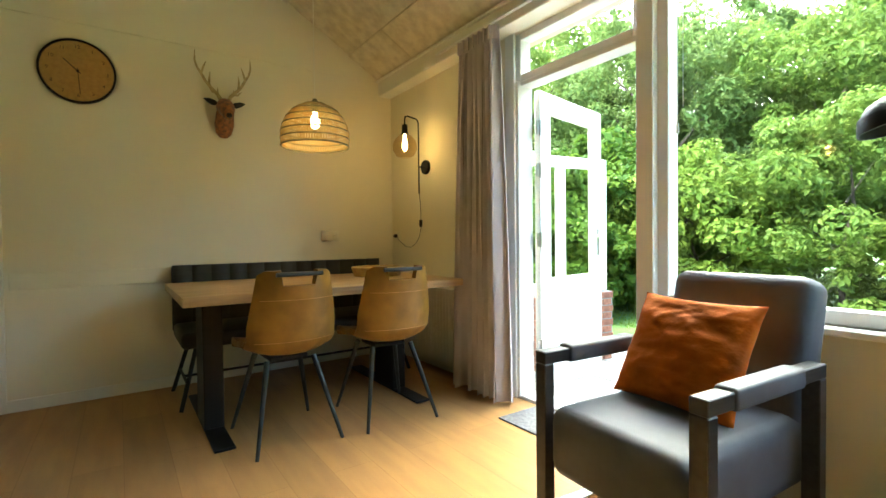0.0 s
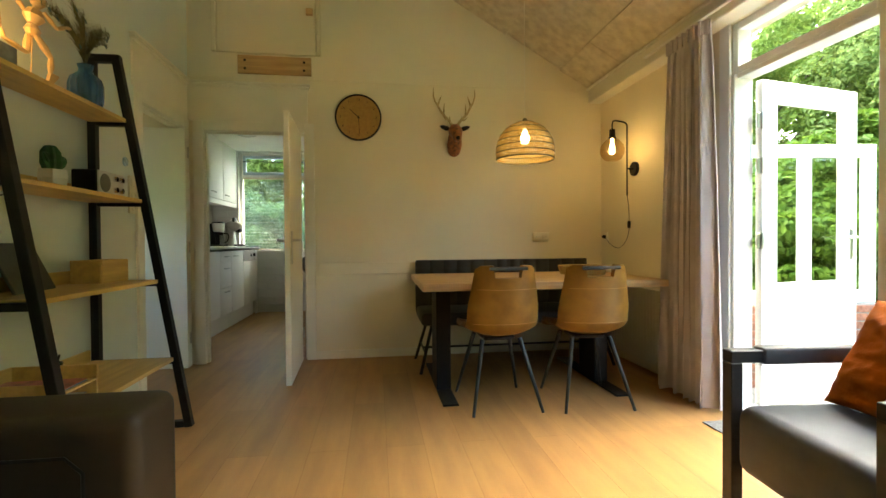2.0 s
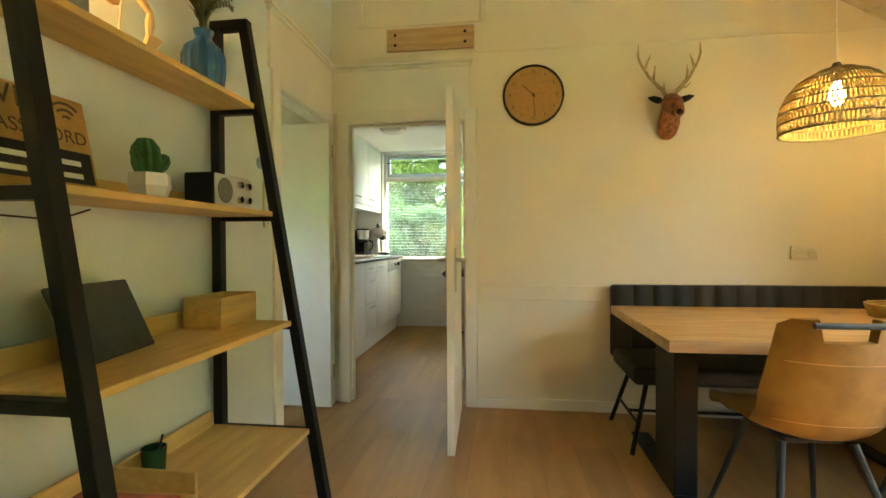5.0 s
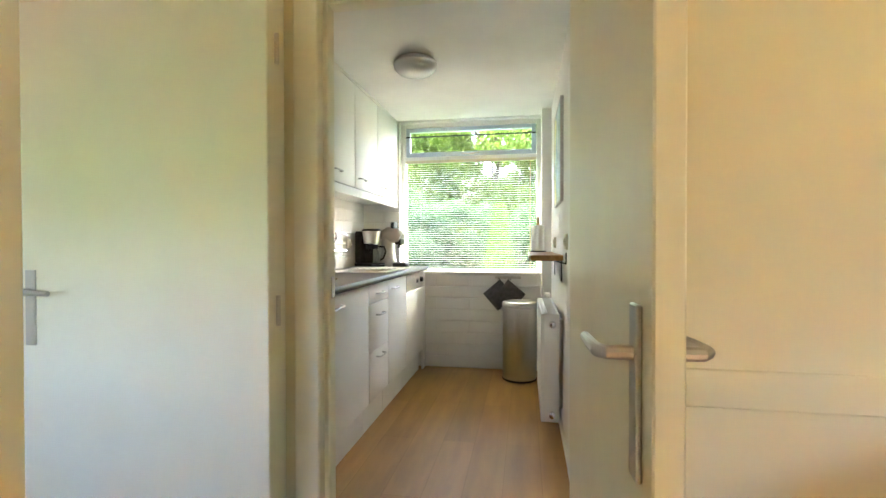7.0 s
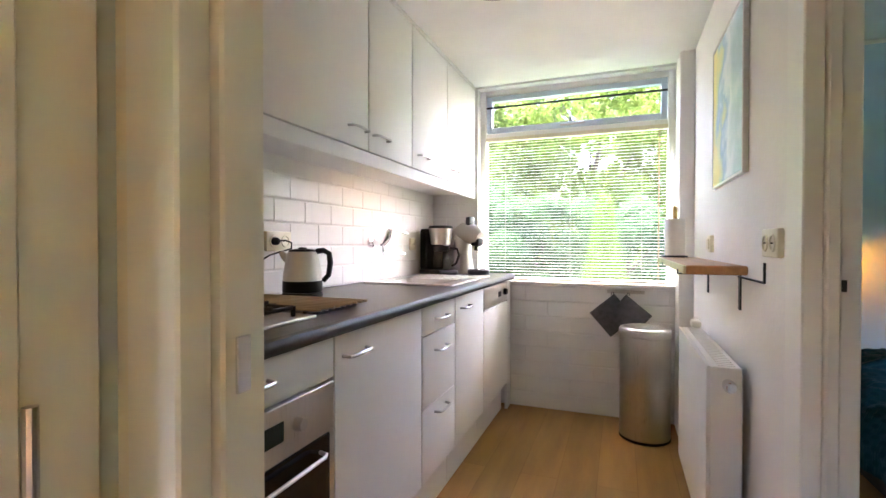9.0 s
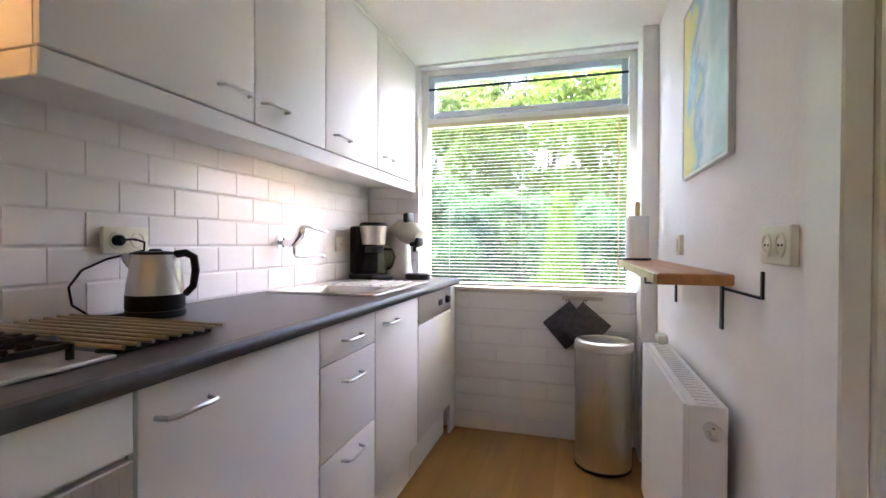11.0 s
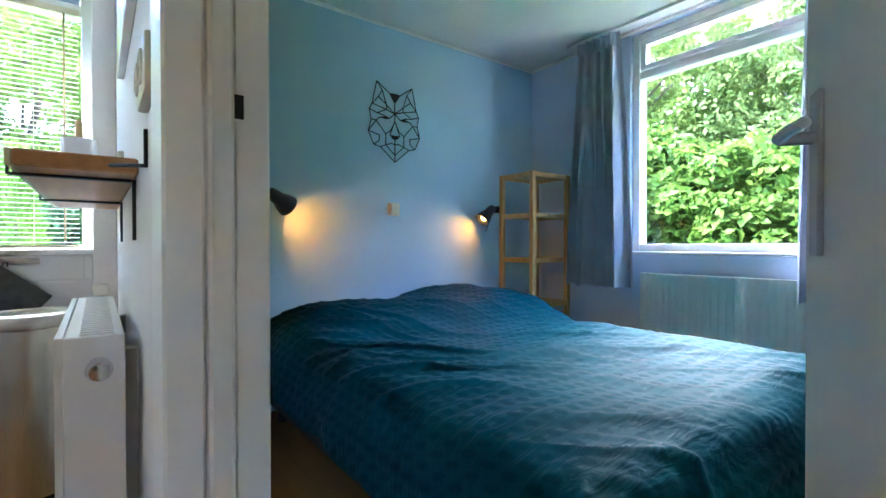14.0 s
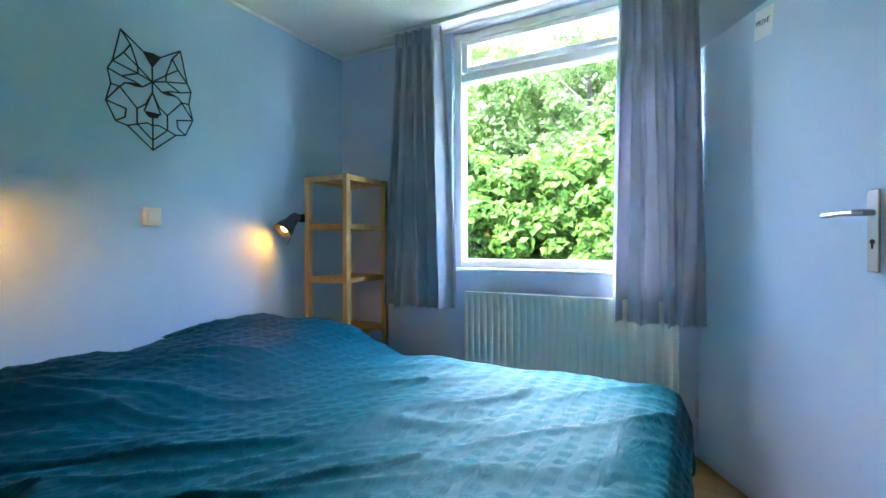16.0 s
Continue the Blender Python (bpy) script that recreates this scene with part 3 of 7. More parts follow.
def panel_radiator(name, label, L, H, D, at, rz, mat, ribs=True, group=""):
    """A flat or ribbed panel radiator; local x along the wall, front at -y."""
    ob = thing(name, label, "radiator", at, rz, group)
    bm = B()
    n = int(L / 0.04)

    def fn(u, v):
        y = -D + (0.006 * (0.5 - 0.5 * math.cos(u * n * math.tau)) ** 2 if ribs and 0.04 < v < 0.96 else 0)
        return (-L / 2 + u * L, y, v * H)
    sheet(bm, fn, n * 6 if ribs else 8, 12, 0.012)
    part("front_panel", bm, mat, ob)
    part("back_panel", box(B(), -L / 2 + 0.01, L / 2 - 0.01, -0.045, -0.03, 0.01, H - 0.01, 0.004), mat, ob)
    bm = B()
    box(bm, -L / 2 + 0.002, L / 2 - 0.002, -D + 0.002, -0.028, H - 0.012, H, 0.003)
    for k in range(int(L / 0.03)):
        box(bm, -L / 2 + 0.02 + k * 0.03, -L / 2 + 0.036 + k * 0.03, -D + 0.025, -0.045, H - 0.0005, H + 0.0025)
    part("top_grille", bm, mat, ob)
    for s in (-1, 1):
        part("end_panel", box(B(), s * L / 2 - 0.004, s * L / 2 + 0.004, -D, -0.028, 0.0, H, 0.002), mat, ob)
    for s in (-1, 1):
        part("bracket", box(B(), s * L * 0.35 - 0.015, s * L * 0.35 + 0.015, -0.03, 0, 0.05, H - 0.05, 0.002), mat, ob)
    return ob


M_RAD = material("radiator_enamel", (0.74, 0.73, 0.66), 0.4, var=0.02, scale=4, bump=0.02, bscale=50)
r1 = panel_radiator("radiator", "cream ribbed panel radiator behind the dining table", 1.05, 0.56, 0.09, (XR, 3.02, 0.1), -90, M_RAD)


# dining table, bench, chairs
def dining_table():
    ob = thing("dining_table", "oak dining table on two black steel legs", "table", (1.068, 2.972, 0))
    bm = B()
    box(bm, -0.828, 0.828, -0.497, 0.497, 0.718, 0.765, 0.004, 2)
    part("tabletop", bm, M_OAK, ob, "solid oak top with visible grain")
    for x in (-0.658, 0.492):
        bm = B()
        box(bm, x - 0.05, x + 0.05, -0.51, 0.51, 0.0, 0.012, 0.003)
        part("foot_plate", bm, M_BLACK, ob, "flat black steel plate")
        part("top_plate", box(B(), x - 0.05, x + 0.05, -0.42, 0.42, 0.703, 0.717, 0.003), M_BLACK, ob)
        bm = B()
        box(bm, x - 0.05, x + 0.05, -0.20, 0.06, 0.012, 0.703, 0.004)
        part("leg", bm, M_BLACK, ob, "broad black steel leg")
    return ob


dining_table()


def bench():
    ob = thing("dining_bench", "charcoal leather bench with channelled back against the wall", "bench", (1.09, 3.50, 0))
    n, L = 13, 1.58
    for k in range(n):
        x0 = -L / 2 + k * L / n
        bm = B()
        sheet(bm, lambda u, v: (x0 + u * L / n, 0.20 - 0.05 * v * 0.6 + 0.0 - 0.022 * math.sin(math.pi * u) ** 0.6 - 0.012 * math.sin(math.pi * v), 0.44 + 0.43 * v), 6, 8, -0.06)
        part("back_channel", bm, M_BENCH, ob)
    bm = B()
    box(bm, -L / 2, L / 2, 0.215, 0.285, 0.40, 0.865, 0.02, 3)
    part("backrest", bm, M_BENCH, ob)
    bm = B()
    box(bm, -L / 2, L / 2, -0.31, 0.20, 0.37, 0.47, 0.03, 3)
    part("seat", bm, M_BENCH, ob, "padded charcoal seat")
    for sx in (-1, 1):
        for sy in (-1, 1):
            bm = B()
            tube(bm, [(sx * (L / 2 - 0.09), sy * 0.16 - 0.06, 0.37), (sx * (L / 2 + 0.01), sy * 0.25 - 0.06, 0.0)], 0.013, 8)
            part("leg", bm, M_BLACK, ob)
        part("side_stretcher", tube(B(), [(sx * (L / 2 - 0.032), -0.272, 0.155), (sx * (L / 2 - 0.032), 0.152, 0.155)], 0.009, 8), M_BLACK, ob)
    part("stretcher", tube(B(), [(-L / 2 + 0.032, -0.06, 0.155), (L / 2 - 0.032, -0.06, 0.155)], 0.009, 8), M_BLACK, ob)
    return ob


bench()


def dining_chair():
    ob = thing("dining_chair", "cognac leather bucket chair with black metal legs", "chair", (0, 0, 0), 0, "chairs at the dining table")
    path = [(0.235, 0.435), (0.225, 0.462), (0.12, 0.468), (0.0, 0.455), (-0.10, 0.442), (-0.178, 0.458), (-0.222, 0.52), (-0.238, 0.61), (-0.255, 0.70), (-0.27, 0.80), (-0.28, 0.885)]
    cum = [0.0]
    for p, q in zip(path, path[1:]):
        cum.append(cum[-1] + math.dist(p, q))

    def along(s):
        s *= cum[-1]
        for i in range(len(path) - 1):
            if s <= cum[i + 1] + 1e-9:
                f = (s - cum[i]) / (cum[i + 1] - cum[i])
                return Vector((path[i][0] * (1 - f) + path[i + 1][0] * f, path[i][1] * (1 - f) + path[i + 1][1] * f))
    bm = B()

    def top_of(u):
        a = u * 2 - 1
        dip = 0.085 * max(0.0, min(1.0, (0.50 - abs(a + 0.0)) / 0.10))
        dip *= dip > 0
        round_off = 0.10 * max(0, abs(a) - 0.86) / 0.14 * 0.25
        return 1 - dip - round_off

    def surf(u, s):
        a = u * 2 - 1
        p = along(s)
        back = max(0.0, min(1.0, (s - 0.38) / 0.22))
        half = 0.225 + 0.012 * math.sin(math.pi * s) - 0.035 * max(0, (s - 0.7) / 0.3) - 0.02 * max(0, 0.12 - s) / 0.12
        lift = (1 - back) * 0.045 * abs(a) ** 3 * (0.4 + s)
        fwd = back * (0.085 * abs(a) ** 2.2)
        mid = 0.03 * math.sin(math.pi * min(1, max(0, (s - 0.25) / 0.35))) * abs(a) ** 2
        return (a * half * (1 - 0.04 * back * abs(a)), p.x + fwd + mid, p.y + lift + mid)
    sheet(bm, lambda u, v: surf(u, v * top_of(u)), 40, 40, -0.028)
    for v in bm.verts:
        v.co += Vector((0, 0, 0.0015)) * noise.noise(v.co * 9)
    sh = part("shell", bm, M_TAN, ob, "worn cognac leather seat shell", 60)
    for s0 in (0.60, 0.84):
        bm = B()
        for du in (0.0,):
            pts = []
            for k in range(25):
                q = Vector(surf(0.06 + 0.88 * k / 24, s0))
                pts.append((q.x, q.y - 0.031, q.z))
            tube(bm, pts, 0.0012, 5)
        part("seam", bm, M_TANSEAM, sh, "pale stitched seam")
    part("grip_bar", rod(B(), (-0.115, -0.268, 0.868), (0.115, -0.268, 0.868), 0.011), M_GREYMETAL, ob, "grey metal grip bar")
    part("under_frame", box(B(), -0.10, 0.10, -0.09, 0.11, 0.412, 0.436, 0.006), M_BLACK, ob)
    for sx in (-1, 1):
        for sy in (-1, 1):
            part("leg", rod(B(), (sx * 0.215, sy * 0.245 - 0.01, 0), (sx * 0.12, sy * 0.11, 0.425), 0.009, 0.015, 10), M_GREYMETAL, ob, "tapered dark metal leg")
    return ob


M_GREYMETAL = material("dark_grey_metal", (0.045, 0.05, 0.054), 0.4, 0.6, var=0.08, bump=0.05, bscale=200)
M_TANSEAM = material("tan_thread", (0.45, 0.24, 0.09), 0.7, var=0.1, bump=0)
ch = dining_chair()
ch.matrix_basis = pose(0.715, 2.52, 0, 0, 0, 2)
ch2 = copy_thing(ch, pose(1.292, 2.475, 0, 0, 0, -3))
tagged(ch2, "cognac leather bucket chair turned slightly beside the curtain")


def bowl():
    ob = thing("rattan_tray", "round woven rattan tray on the oak table", "tray", (1.58, 3.12, 0.766))
    for k in range(5):
        bm = B()
        r = 0.165 + 0.004 * k
        tube(bm, [(r * math.cos(a), r * math.sin(a), 0.008 + 0.013 * k + 0.002 * math.sin(a * 30)) for a in (math.tau * i / 90 for i in range(90))], 0.0085, 6, True)
        part("coil", bm, M_RATTAN, ob)
    part("tray_base", lathe(B(), [(0, 0), (0.165, 0), (0.165, 0.006), (0, 0.006)], 40), M_RATTAN, ob)


M_RATTAN = material("rattan", (0.37, 0.275, 0.085), 0.6, var=0.15, scale=30, bump=0.3, bscale=150, color2=(0.33, 0.19, 0.06))
bowl()


# lamps
def lamp_light(name, at, watts, color=(1.0, 0.65, 0.24), r=0.03):
    d = bpy.data.lights.new(name, "POINT")
    d.energy, d.color, d.shadow_soft_size = watts, color, r
    ob = new(name, d)
    ob.location = at
    return ob


M_BULB = glow("warm_filament", (1.0, 0.58, 0.2), 3)
M_BULBGLASS = glass("amber_glass", (1.0, 0.86, 0.66))
M_SMOKE = glass("smoked_glass", (0.86, 0.76, 0.60))


def pendant():
    ob = thing("pendant_lamp", "woven rattan dome lamp hanging over the table", "lamp", (0.99, 2.75, 1.60))
    r0, h = 0.205, 0.25
    prof = [(r0 * (0.965 + 0.035 * min(1, i / 4)) * math.sqrt(1 - (0.96 * i / 12) ** 2.6), h * i / 12) for i in range(13)]
    for i in (0, 2, 4, 6, 8, 10, 12):
        r, z = prof[i]
        bm = B()
        tube(bm, [(r * math.cos(a), r * math.sin(a), z) for a in (math.tau * k / 48 for k in range(48))], 0.004 if i else 0.0055, 6, True)
        part("hoop", bm, M_RATTANDARK, ob)
    bm = B()
    n = 80
    for s in (1, -1):
        for k in range(n):
            pts = []
            for i in range(13):
                r, z = prof[i]
                a = math.tau * k / n + s * (0.03 if i % 4 == 1 else -0.03 if i % 4 == 3 else 0) + s * i * 0.012
                pts.append((r * math.cos(a), r * math.sin(a), z))
            tube(bm, pts, 0.0025, 4)
    part("weave", bm, M_RATTAN, ob, "open woven cane")
    part("socket", lathe(B(), [(0, 0.21), (0.02, 0.21), (0.022, 0.262), (0.012, 0.285), (0, 0.285)], 16), M_RATTANDARK, ob)
    part("bulb", lathe(B(), [(0, 0.105), (0.018, 0.112), (0.03, 0.135), (0.028, 0.16), (0.015, 0.195), (0.013, 0.21), (0, 0.21)], 16), M_BULB, ob, "glowing warm bulb")
    top = ZE + (XR - 0.99) * SL - 1.60
    part("cord", rod(B(), (0, 0, 0.28), (0, 0, top + 0.01), 0.0028, None, 6), M_CREAM, ob, "pale cord")
    part("ceiling_rose", lathe(B(), [(0, top - 0.03), (0.035, top - 0.03), (0.045, top + 0.03), (0, top + 0.03)], 16), M_CREAM, ob)
    lamp_light("pendant_bulb_light", (0.99, 2.75, 1.71), 0.46)


M_RATTANDARK = material("dark_rattan", (0.17, 0.16, 0.10), 0.7, var=0.15, scale=30, bump=0.2, bscale=150)
pendant()


def sconce():
    ob = thing("wall_lamp", "black arm wall lamp with smoked glass globe", "lamp", (XR, 3.225, 1.626))
    bm = B()
    lathe(bm, [(0, 0), (0.058, 0), (0.058, 0.018), (0.052, 0.024), (0, 0.024)], 24, Matrix.Rotation(radians(-90), 4, "Y"))
    part("wall_plate", bm, M_BLACK, ob)
    bm = B()
    tube(bm, [(-0.02, 0, 0), (-0.07, 0, 0.0)], 0.008), tube(bm, [(-0.075, 0, -0.22), (-0.075, 0, 0.355), (-0.085, 0, 0.375), (-0.105, 0, 0.385), (-0.20, -0.036, 0.385), (-0.222, -0.042, 0.376), (-0.23, -0.045, 0.35), (-0.23, -0.045, 0.30)], 0.0065, 10)
    part("arm", bm, M_BLACK, ob)
    part("socket", lathe(B(), [(0, 0.31), (0.022, 0.31), (0.024, 0.25), (0.03, 0.245), (0.03, 0.235), (0, 0.235)], 16, Matrix.Translation((-0.23, -0.045, 0))), M_BLACK, ob)
    g = part("globe", lathe(B(), [(0.028, 0.238), (0.05, 0.225), (0.085, 0.185), (0.097, 0.145), (0.092, 0.105), (0.07, 0.068), (0.042, 0.052)], 28, Matrix.Translation((-0.23, -0.045, 0))), M_SMOKE, ob, "smoked glass globe open below")
    g.visible_shadow = False
    part("bulb", lathe(B(), [(0, 0.105), (0.013, 0.11), (0.021, 0.135), (0.021, 0.16), (0.012, 0.20), (0.012, 0.235), (0, 0.235)], 14, Matrix.Translation((-0.23, -0.045, 0))), M_BULB, ob, "glowing filament bulb")
    bm = B()
    pts = [(-0.075, 0, -0.22), (-0.05, 0.02, -0.30), (-0.025, 0.055, -0.38), (-0.016, 0.07, -0.44), (-0.014, 0.075, -0.50), (-0.014, 0.10, -0.57), (-0.014, 0.16, -0.63), (-0.014, 0.24, -0.662), (-0.014, 0.33, -0.655), (-0.014, 0.42, -0.615), (-0.02, 0.47, -0.57), (-0.035, 0.478, -0.56)]
    tube(bm, pts, 0.0024, 6)
    part("cable", bm, M_BLACK, ob, "thin black cable")
    part("switch", box(B(), -0.028, -0.006, 0.06, 0.082, -0.49, -0.43, 0.004), M_BLACK, ob)
    lamp_light("wall_lamp_light", (XR - 0.23, 3.18, 1.776), 0.43)


sconce()


M_OUTLET = material("cream_plastic", (0.72, 0.68, 0.53), 0.35, var=0.02, scale=6, bump=0.01, bscale=60)


def outlet(name, label, at, rz, n=2, kind="socket"):
    """A surface plate of n sockets or rockers; local x along the wall, front at -y."""
    ob = thing(name, label, "switch" if kind == "rocker" else "socket", at, rz)
    w = 0.071 * n + 0.012
    part("plate", box(B(), -w / 2, w / 2, -0.018, 0, -0.042, 0.042, 0.005, 2), M_OUTLET, ob)
    for k in range(n):
        x = (k - (n - 1) / 2) * 0.071
        if kind == "socket":
            part("socket_ring", lathe(B(), [(0.0, -0.012), (0.0195, -0.012), (0.0205, 0.004), (0.025, 0.0035), (0.026, 0)], 24, Matrix.Translation((x, -0.018, 0)) @ Matrix.Rotation(radians(90), 4, "X")), M_OUTLET, ob)
            bm = B()
            for s in (-1, 1):
                rod(bm, (x + s * 0.0095, -0.0205, 0), (x + s * 0.0095, -0.018, 0), 0.0026, None, 8)
            part("socket_hole", bm, M_BLACK, ob)
        else:
            part("rocker", box(B(), x - 0.026, x + 0.026, -0.025, -0.017, -0.027, 0.027, 0.003), M_OUTLET, ob)
    return ob


outlet("wall_socket", "cream double wall socket above the bench", (1.49, YC, 1.07), 0, 2)
s1 = outlet("wall_socket", "cream single wall socket with a black plug", (XR, 3.705, 1.066), -90, 1)
part("plug", lathe(B(), [(0, 0), (0.017, 0), (0.017, 0.02), (0.008, 0.034), (0, 0.034)], 14, Matrix.Translation((0, -0.017, 0)) @ Matrix.Rotation(radians(90), 4, "X")), M_BLACK, s1, "black plug")


# wall things
def clock():
    ob = thing("wall_clock", "round cork wall clock with thin black rim", "clock", (-0.19, YC, 2.135))
    rot = Matrix.Rotation(radians(90), 4, "X")
    part("face", lathe(B(), [(0, 0), (0.192, 0), (0.192, 0.022), (0, 0.022)], 48, rot), M_CORK, ob)
    part("rim", lathe(B(), [(0.190, 0), (0.203, 0), (0.203, 0.03), (0.193, 0.03), (0.190, 0.023)], 48, rot), M_BLACK, ob)
    for k in range(12):
        a = math.tau * k / 12
        cu = bpy.data.curves.new("numeral", "FONT")
        cu.body, cu.size, cu.align_x, cu.align_y, cu.extrude = str(12 if k == 0 else k), 0.03, "CENTER", "CENTER", 0.0004
        cu.materials.append(M_NUMERAL)
        t = new("numeral", cu)
        t.parent = ob
        t.matrix_basis = pose(0.155 * math.sin(a), -0.0228, 0.155 * math.cos(a), 90, 0, 0)
    for a, L, w in ((-47, 0.10, 0.006), (176, 0.145, 0.0045)):
        m = Matrix.Rotation(radians(a), 4, "Y")
        part("hour_hand" if L < 0.12 else "minute_hand", box(B(), -w / 2, w / 2, -0.028, -0.026, -0.02, L, m=m), M_NUMERAL, ob)
    part("spindle", lathe(B(), [(0, 0.022), (0.008, 0.022), (0.008, 0.031), (0, 0.031)], 12, rot), M_BLACK, ob)


M_CORK = material("cork_face", (0.42, 0.24, 0.07), 0.8, var=0.05, scale=40, bump=0.3, bscale=160)
M_NUMERAL = material("dark_brown_print", (0.09, 0.05, 0.02), 0.7, var=0.05, bump=0)
clock()


def deer():
    """A small trophy head: neck, muzzle, ears and branching antlers, one plain mesh."""
    bm = B()
    prof = [(0.010, 0.000, -0.125, 0.03, 0.03), (0.02, -0.02, -0.10, 0.055, 0.05), (0.03, -0.045, -0.04, 0.068, 0.065), (0.02, -0.075, 0.02, 0.062, 0.062), (0.0, -0.10, 0.07, 0.055, 0.055), (0, -0.12, 0.085, 0.05, 0.04)]
    rings = []
    for _, y, z, rx, rz in prof:
        rings.append([bm.verts.new((rx * math.cos(a), y + 0.6 * rz * math.sin(a) * 0.9, z + rz * 0.35 * math.sin(a))) for a in (math.tau * k / 18 for k in range(18))])
    for p, q in zip(rings, rings[1:]):
        for j in range(18):
            bm.faces.new((p[j], p[(j + 1) % 18], q[(j + 1) % 18], q[j]))
    bm.faces.new(rings[0]), bm.faces.new(rings[-1])
    # head and muzzle
    tube(bm, [(0, -0.05, 0.085), (0, -0.09, 0.08), (0, -0.13, 0.06), (0, -0.175, 0.025), (0, -0.215, -0.01), (0, -0.232, -0.022)], [0.04, 0.062, 0.06, 0.046, 0.036, 0.024], 16)
    for s in (-1, 1):
        tube(bm, [(s * 0.046, -0.118, 0.083), (s * 0.052, -0.128, 0.083)], [0.010, 0.006], 8)
    return bm


trophy = thing("deer_head", "small brown patterned deer head with antlers on the wall", "decoration", (0.665, YC - 0.005, 1.94))
M_DEER = material("brown_patterned_resin", (0.30, 0.105, 0.028), 0.5, var=0.35, scale=40, bump=0.4, bscale=120, color2=(0.06, 0.028, 0.015))
M_ANTLER = material("antler_bone", (0.47, 0.37, 0.18), 0.6, var=0.15, scale=30, bump=0.3, bscale=120)
part("head", deer(), M_DEER, trophy)
for s in (-1, 1):
    part("ear", tube(B(), [(s * 0.045, -0.08, 0.095), (s * 0.075, -0.085, 0.102), (s * 0.11, -0.085, 0.115), (s * 0.14, -0.08, 0.125)], [0.008, 0.022, 0.018, 0.003], 10), M_BLACK, trophy, "black ear")
part("nose", lathe(B(), [(0, -0.02), (0.016, -0.012), (0.021, 0), (0.016, 0.012), (0, 0.018)], 14, Matrix.Translation((0, -0.235, -0.012))), M_BLACK, trophy)
for s in (-1, 1):
    bm = B()
    beam = [(s * 0.025, -0.07, 0.135), (s * 0.045, -0.07, 0.17), (s * 0.085, -0.07, 0.21), (s * 0.125, -0.06, 0.26), (s * 0.15, -0.055, 0.31), (s * 0.175, -0.05, 0.35), (s * 0.19, -0.05, 0.40), (s * 0.188, -0.05, 0.475)]
    tube(bm, beam, [0.014, 0.013, 0.012, 0.011, 0.0095, 0.008, 0.007, 0.002], 9)
    for a, b, c in (((0.06, -0.07, 0.185), (0.085, -0.10, 0.175), (0.11, -0.115, 0.20)), ((0.10, -0.065, 0.23), (0.10, -0.08, 0.28), (0.095, -0.085, 0.325)), ((0.15, -0.055, 0.31), (0.135, -0.06, 0.36), (0.118, -0.065, 0.40)), ((0.03, -0.07, 0.15), (0.05, -0.11, 0.16), (0.055, -0.125, 0.205))):
        tube(bm, [(s * p[0], p[1], p[2]) for p in (a, b, c)], [0.009, 0.007, 0.002], 8)
    part("antler", bm, M_ANTLER, trophy, "pale branching antler")

ob = thing("wooden_plate", "pale wooden board with four dark screws", "board", (-0.895, YC, 2.56))
part("board", box(B(), -0.305, 0.305, -0.022, 0, -0.078, 0.078, 0.003), M_OAK, ob)
for x in (-0.245, 0.245):
    for z in (-0.035, 0.035):
        part("screw", lathe(B(), [(0, 0), (0.011, 0), (0.009, 0.004), (0, 0.005)], 12, Matrix.Translation((x, -0.022, z)) @ Matrix.Rotation(radians(90), 4, "X")), M_BLACK, ob)
ob = tagged(new("loft_hatch"), "cream painted loft hatch with a wooden knob", kind="structure")
ob.matrix_basis = pose(-0.96, YC, 2.66)
part("panel", box(B(), -0.41, 0.41, -0.012, 0, 0, 0.95, 0.003), M_WALL, ob)
for x0, x1, z0, z1 in ((-0.45, -0.415, 0.0, 0.99), (0.415, 0.45, 0.0, 0.99), (-0.415, 0.415, 0.955, 0.99)):
    part("moulding", box(B(), x0, x1, -0.022, 0, z0, z1, 0.004), M_WALL, ob)
part("knob", box(B(), 0.33, 0.39, -0.045, -0.012, 0.34, 0.40, 0.008, 2), M_OAK, ob, "wooden block knob")


# ladder shelf against the pale wall
def ladder_shelf():
    ob = thing("ladder_shelf", "black steel ladder shelf with four pale wooden boards", "shelf", (XL, 0, 0))
    y0, y1, xb = 1.445, 2.40, 0.045
    front = lambda z: 0.515 - (z / 2.04) * 0.345
    for y in (y0, y1):
        part("rear_post", box(B(), xb - 0.02, xb + 0.02, y - 0.02, y + 0.02, 0, 2.04, 0.002), M_BLACK, ob)
        part("front_post", bar(B(), (front(0), y, 0.0), (front(2.04), y, 2.04), 0.04, 0.04, 0.002), M_BLACK, ob)
        part("top_bar", box(B(), xb - 0.02, front(2.04) + 0.02, y - 0.02, y + 0.02, 2.02, 2.06, 0.002), M_BLACK, ob)
        part("foot_bar", box(B(), xb + 0.02, front(0.02) - 0.02, y - 0.018, y + 0.018, 0.0, 0.035, 0.002), M_BLACK, ob)
    for z in (0.385, 0.82, 1.262, 1.70):
        xf = front(z)
        bm = B()
        box(bm, xb - 0.015, xf - 0.005, y0 + 0.022, y1 - 0.022, z - 0.009, z + 0.012, 0.002)
        part("board", bm, M_PINE, ob, "pale pine board")
        part("rear_lip", box(B(), xb - 0.018, xb - 0.003, y0 + 0.05, y1 - 0.05, z + 0.012, z + 0.075, 0.002), M_PINE, ob)
        for y in (y0, y1):
            part("rung", box(B(), xb + 0.02, xf - 0.018, y - 0.017, y + 0.017, z - 0.026, z + 0.004, 0.002), M_BLACK, ob)
    return ob


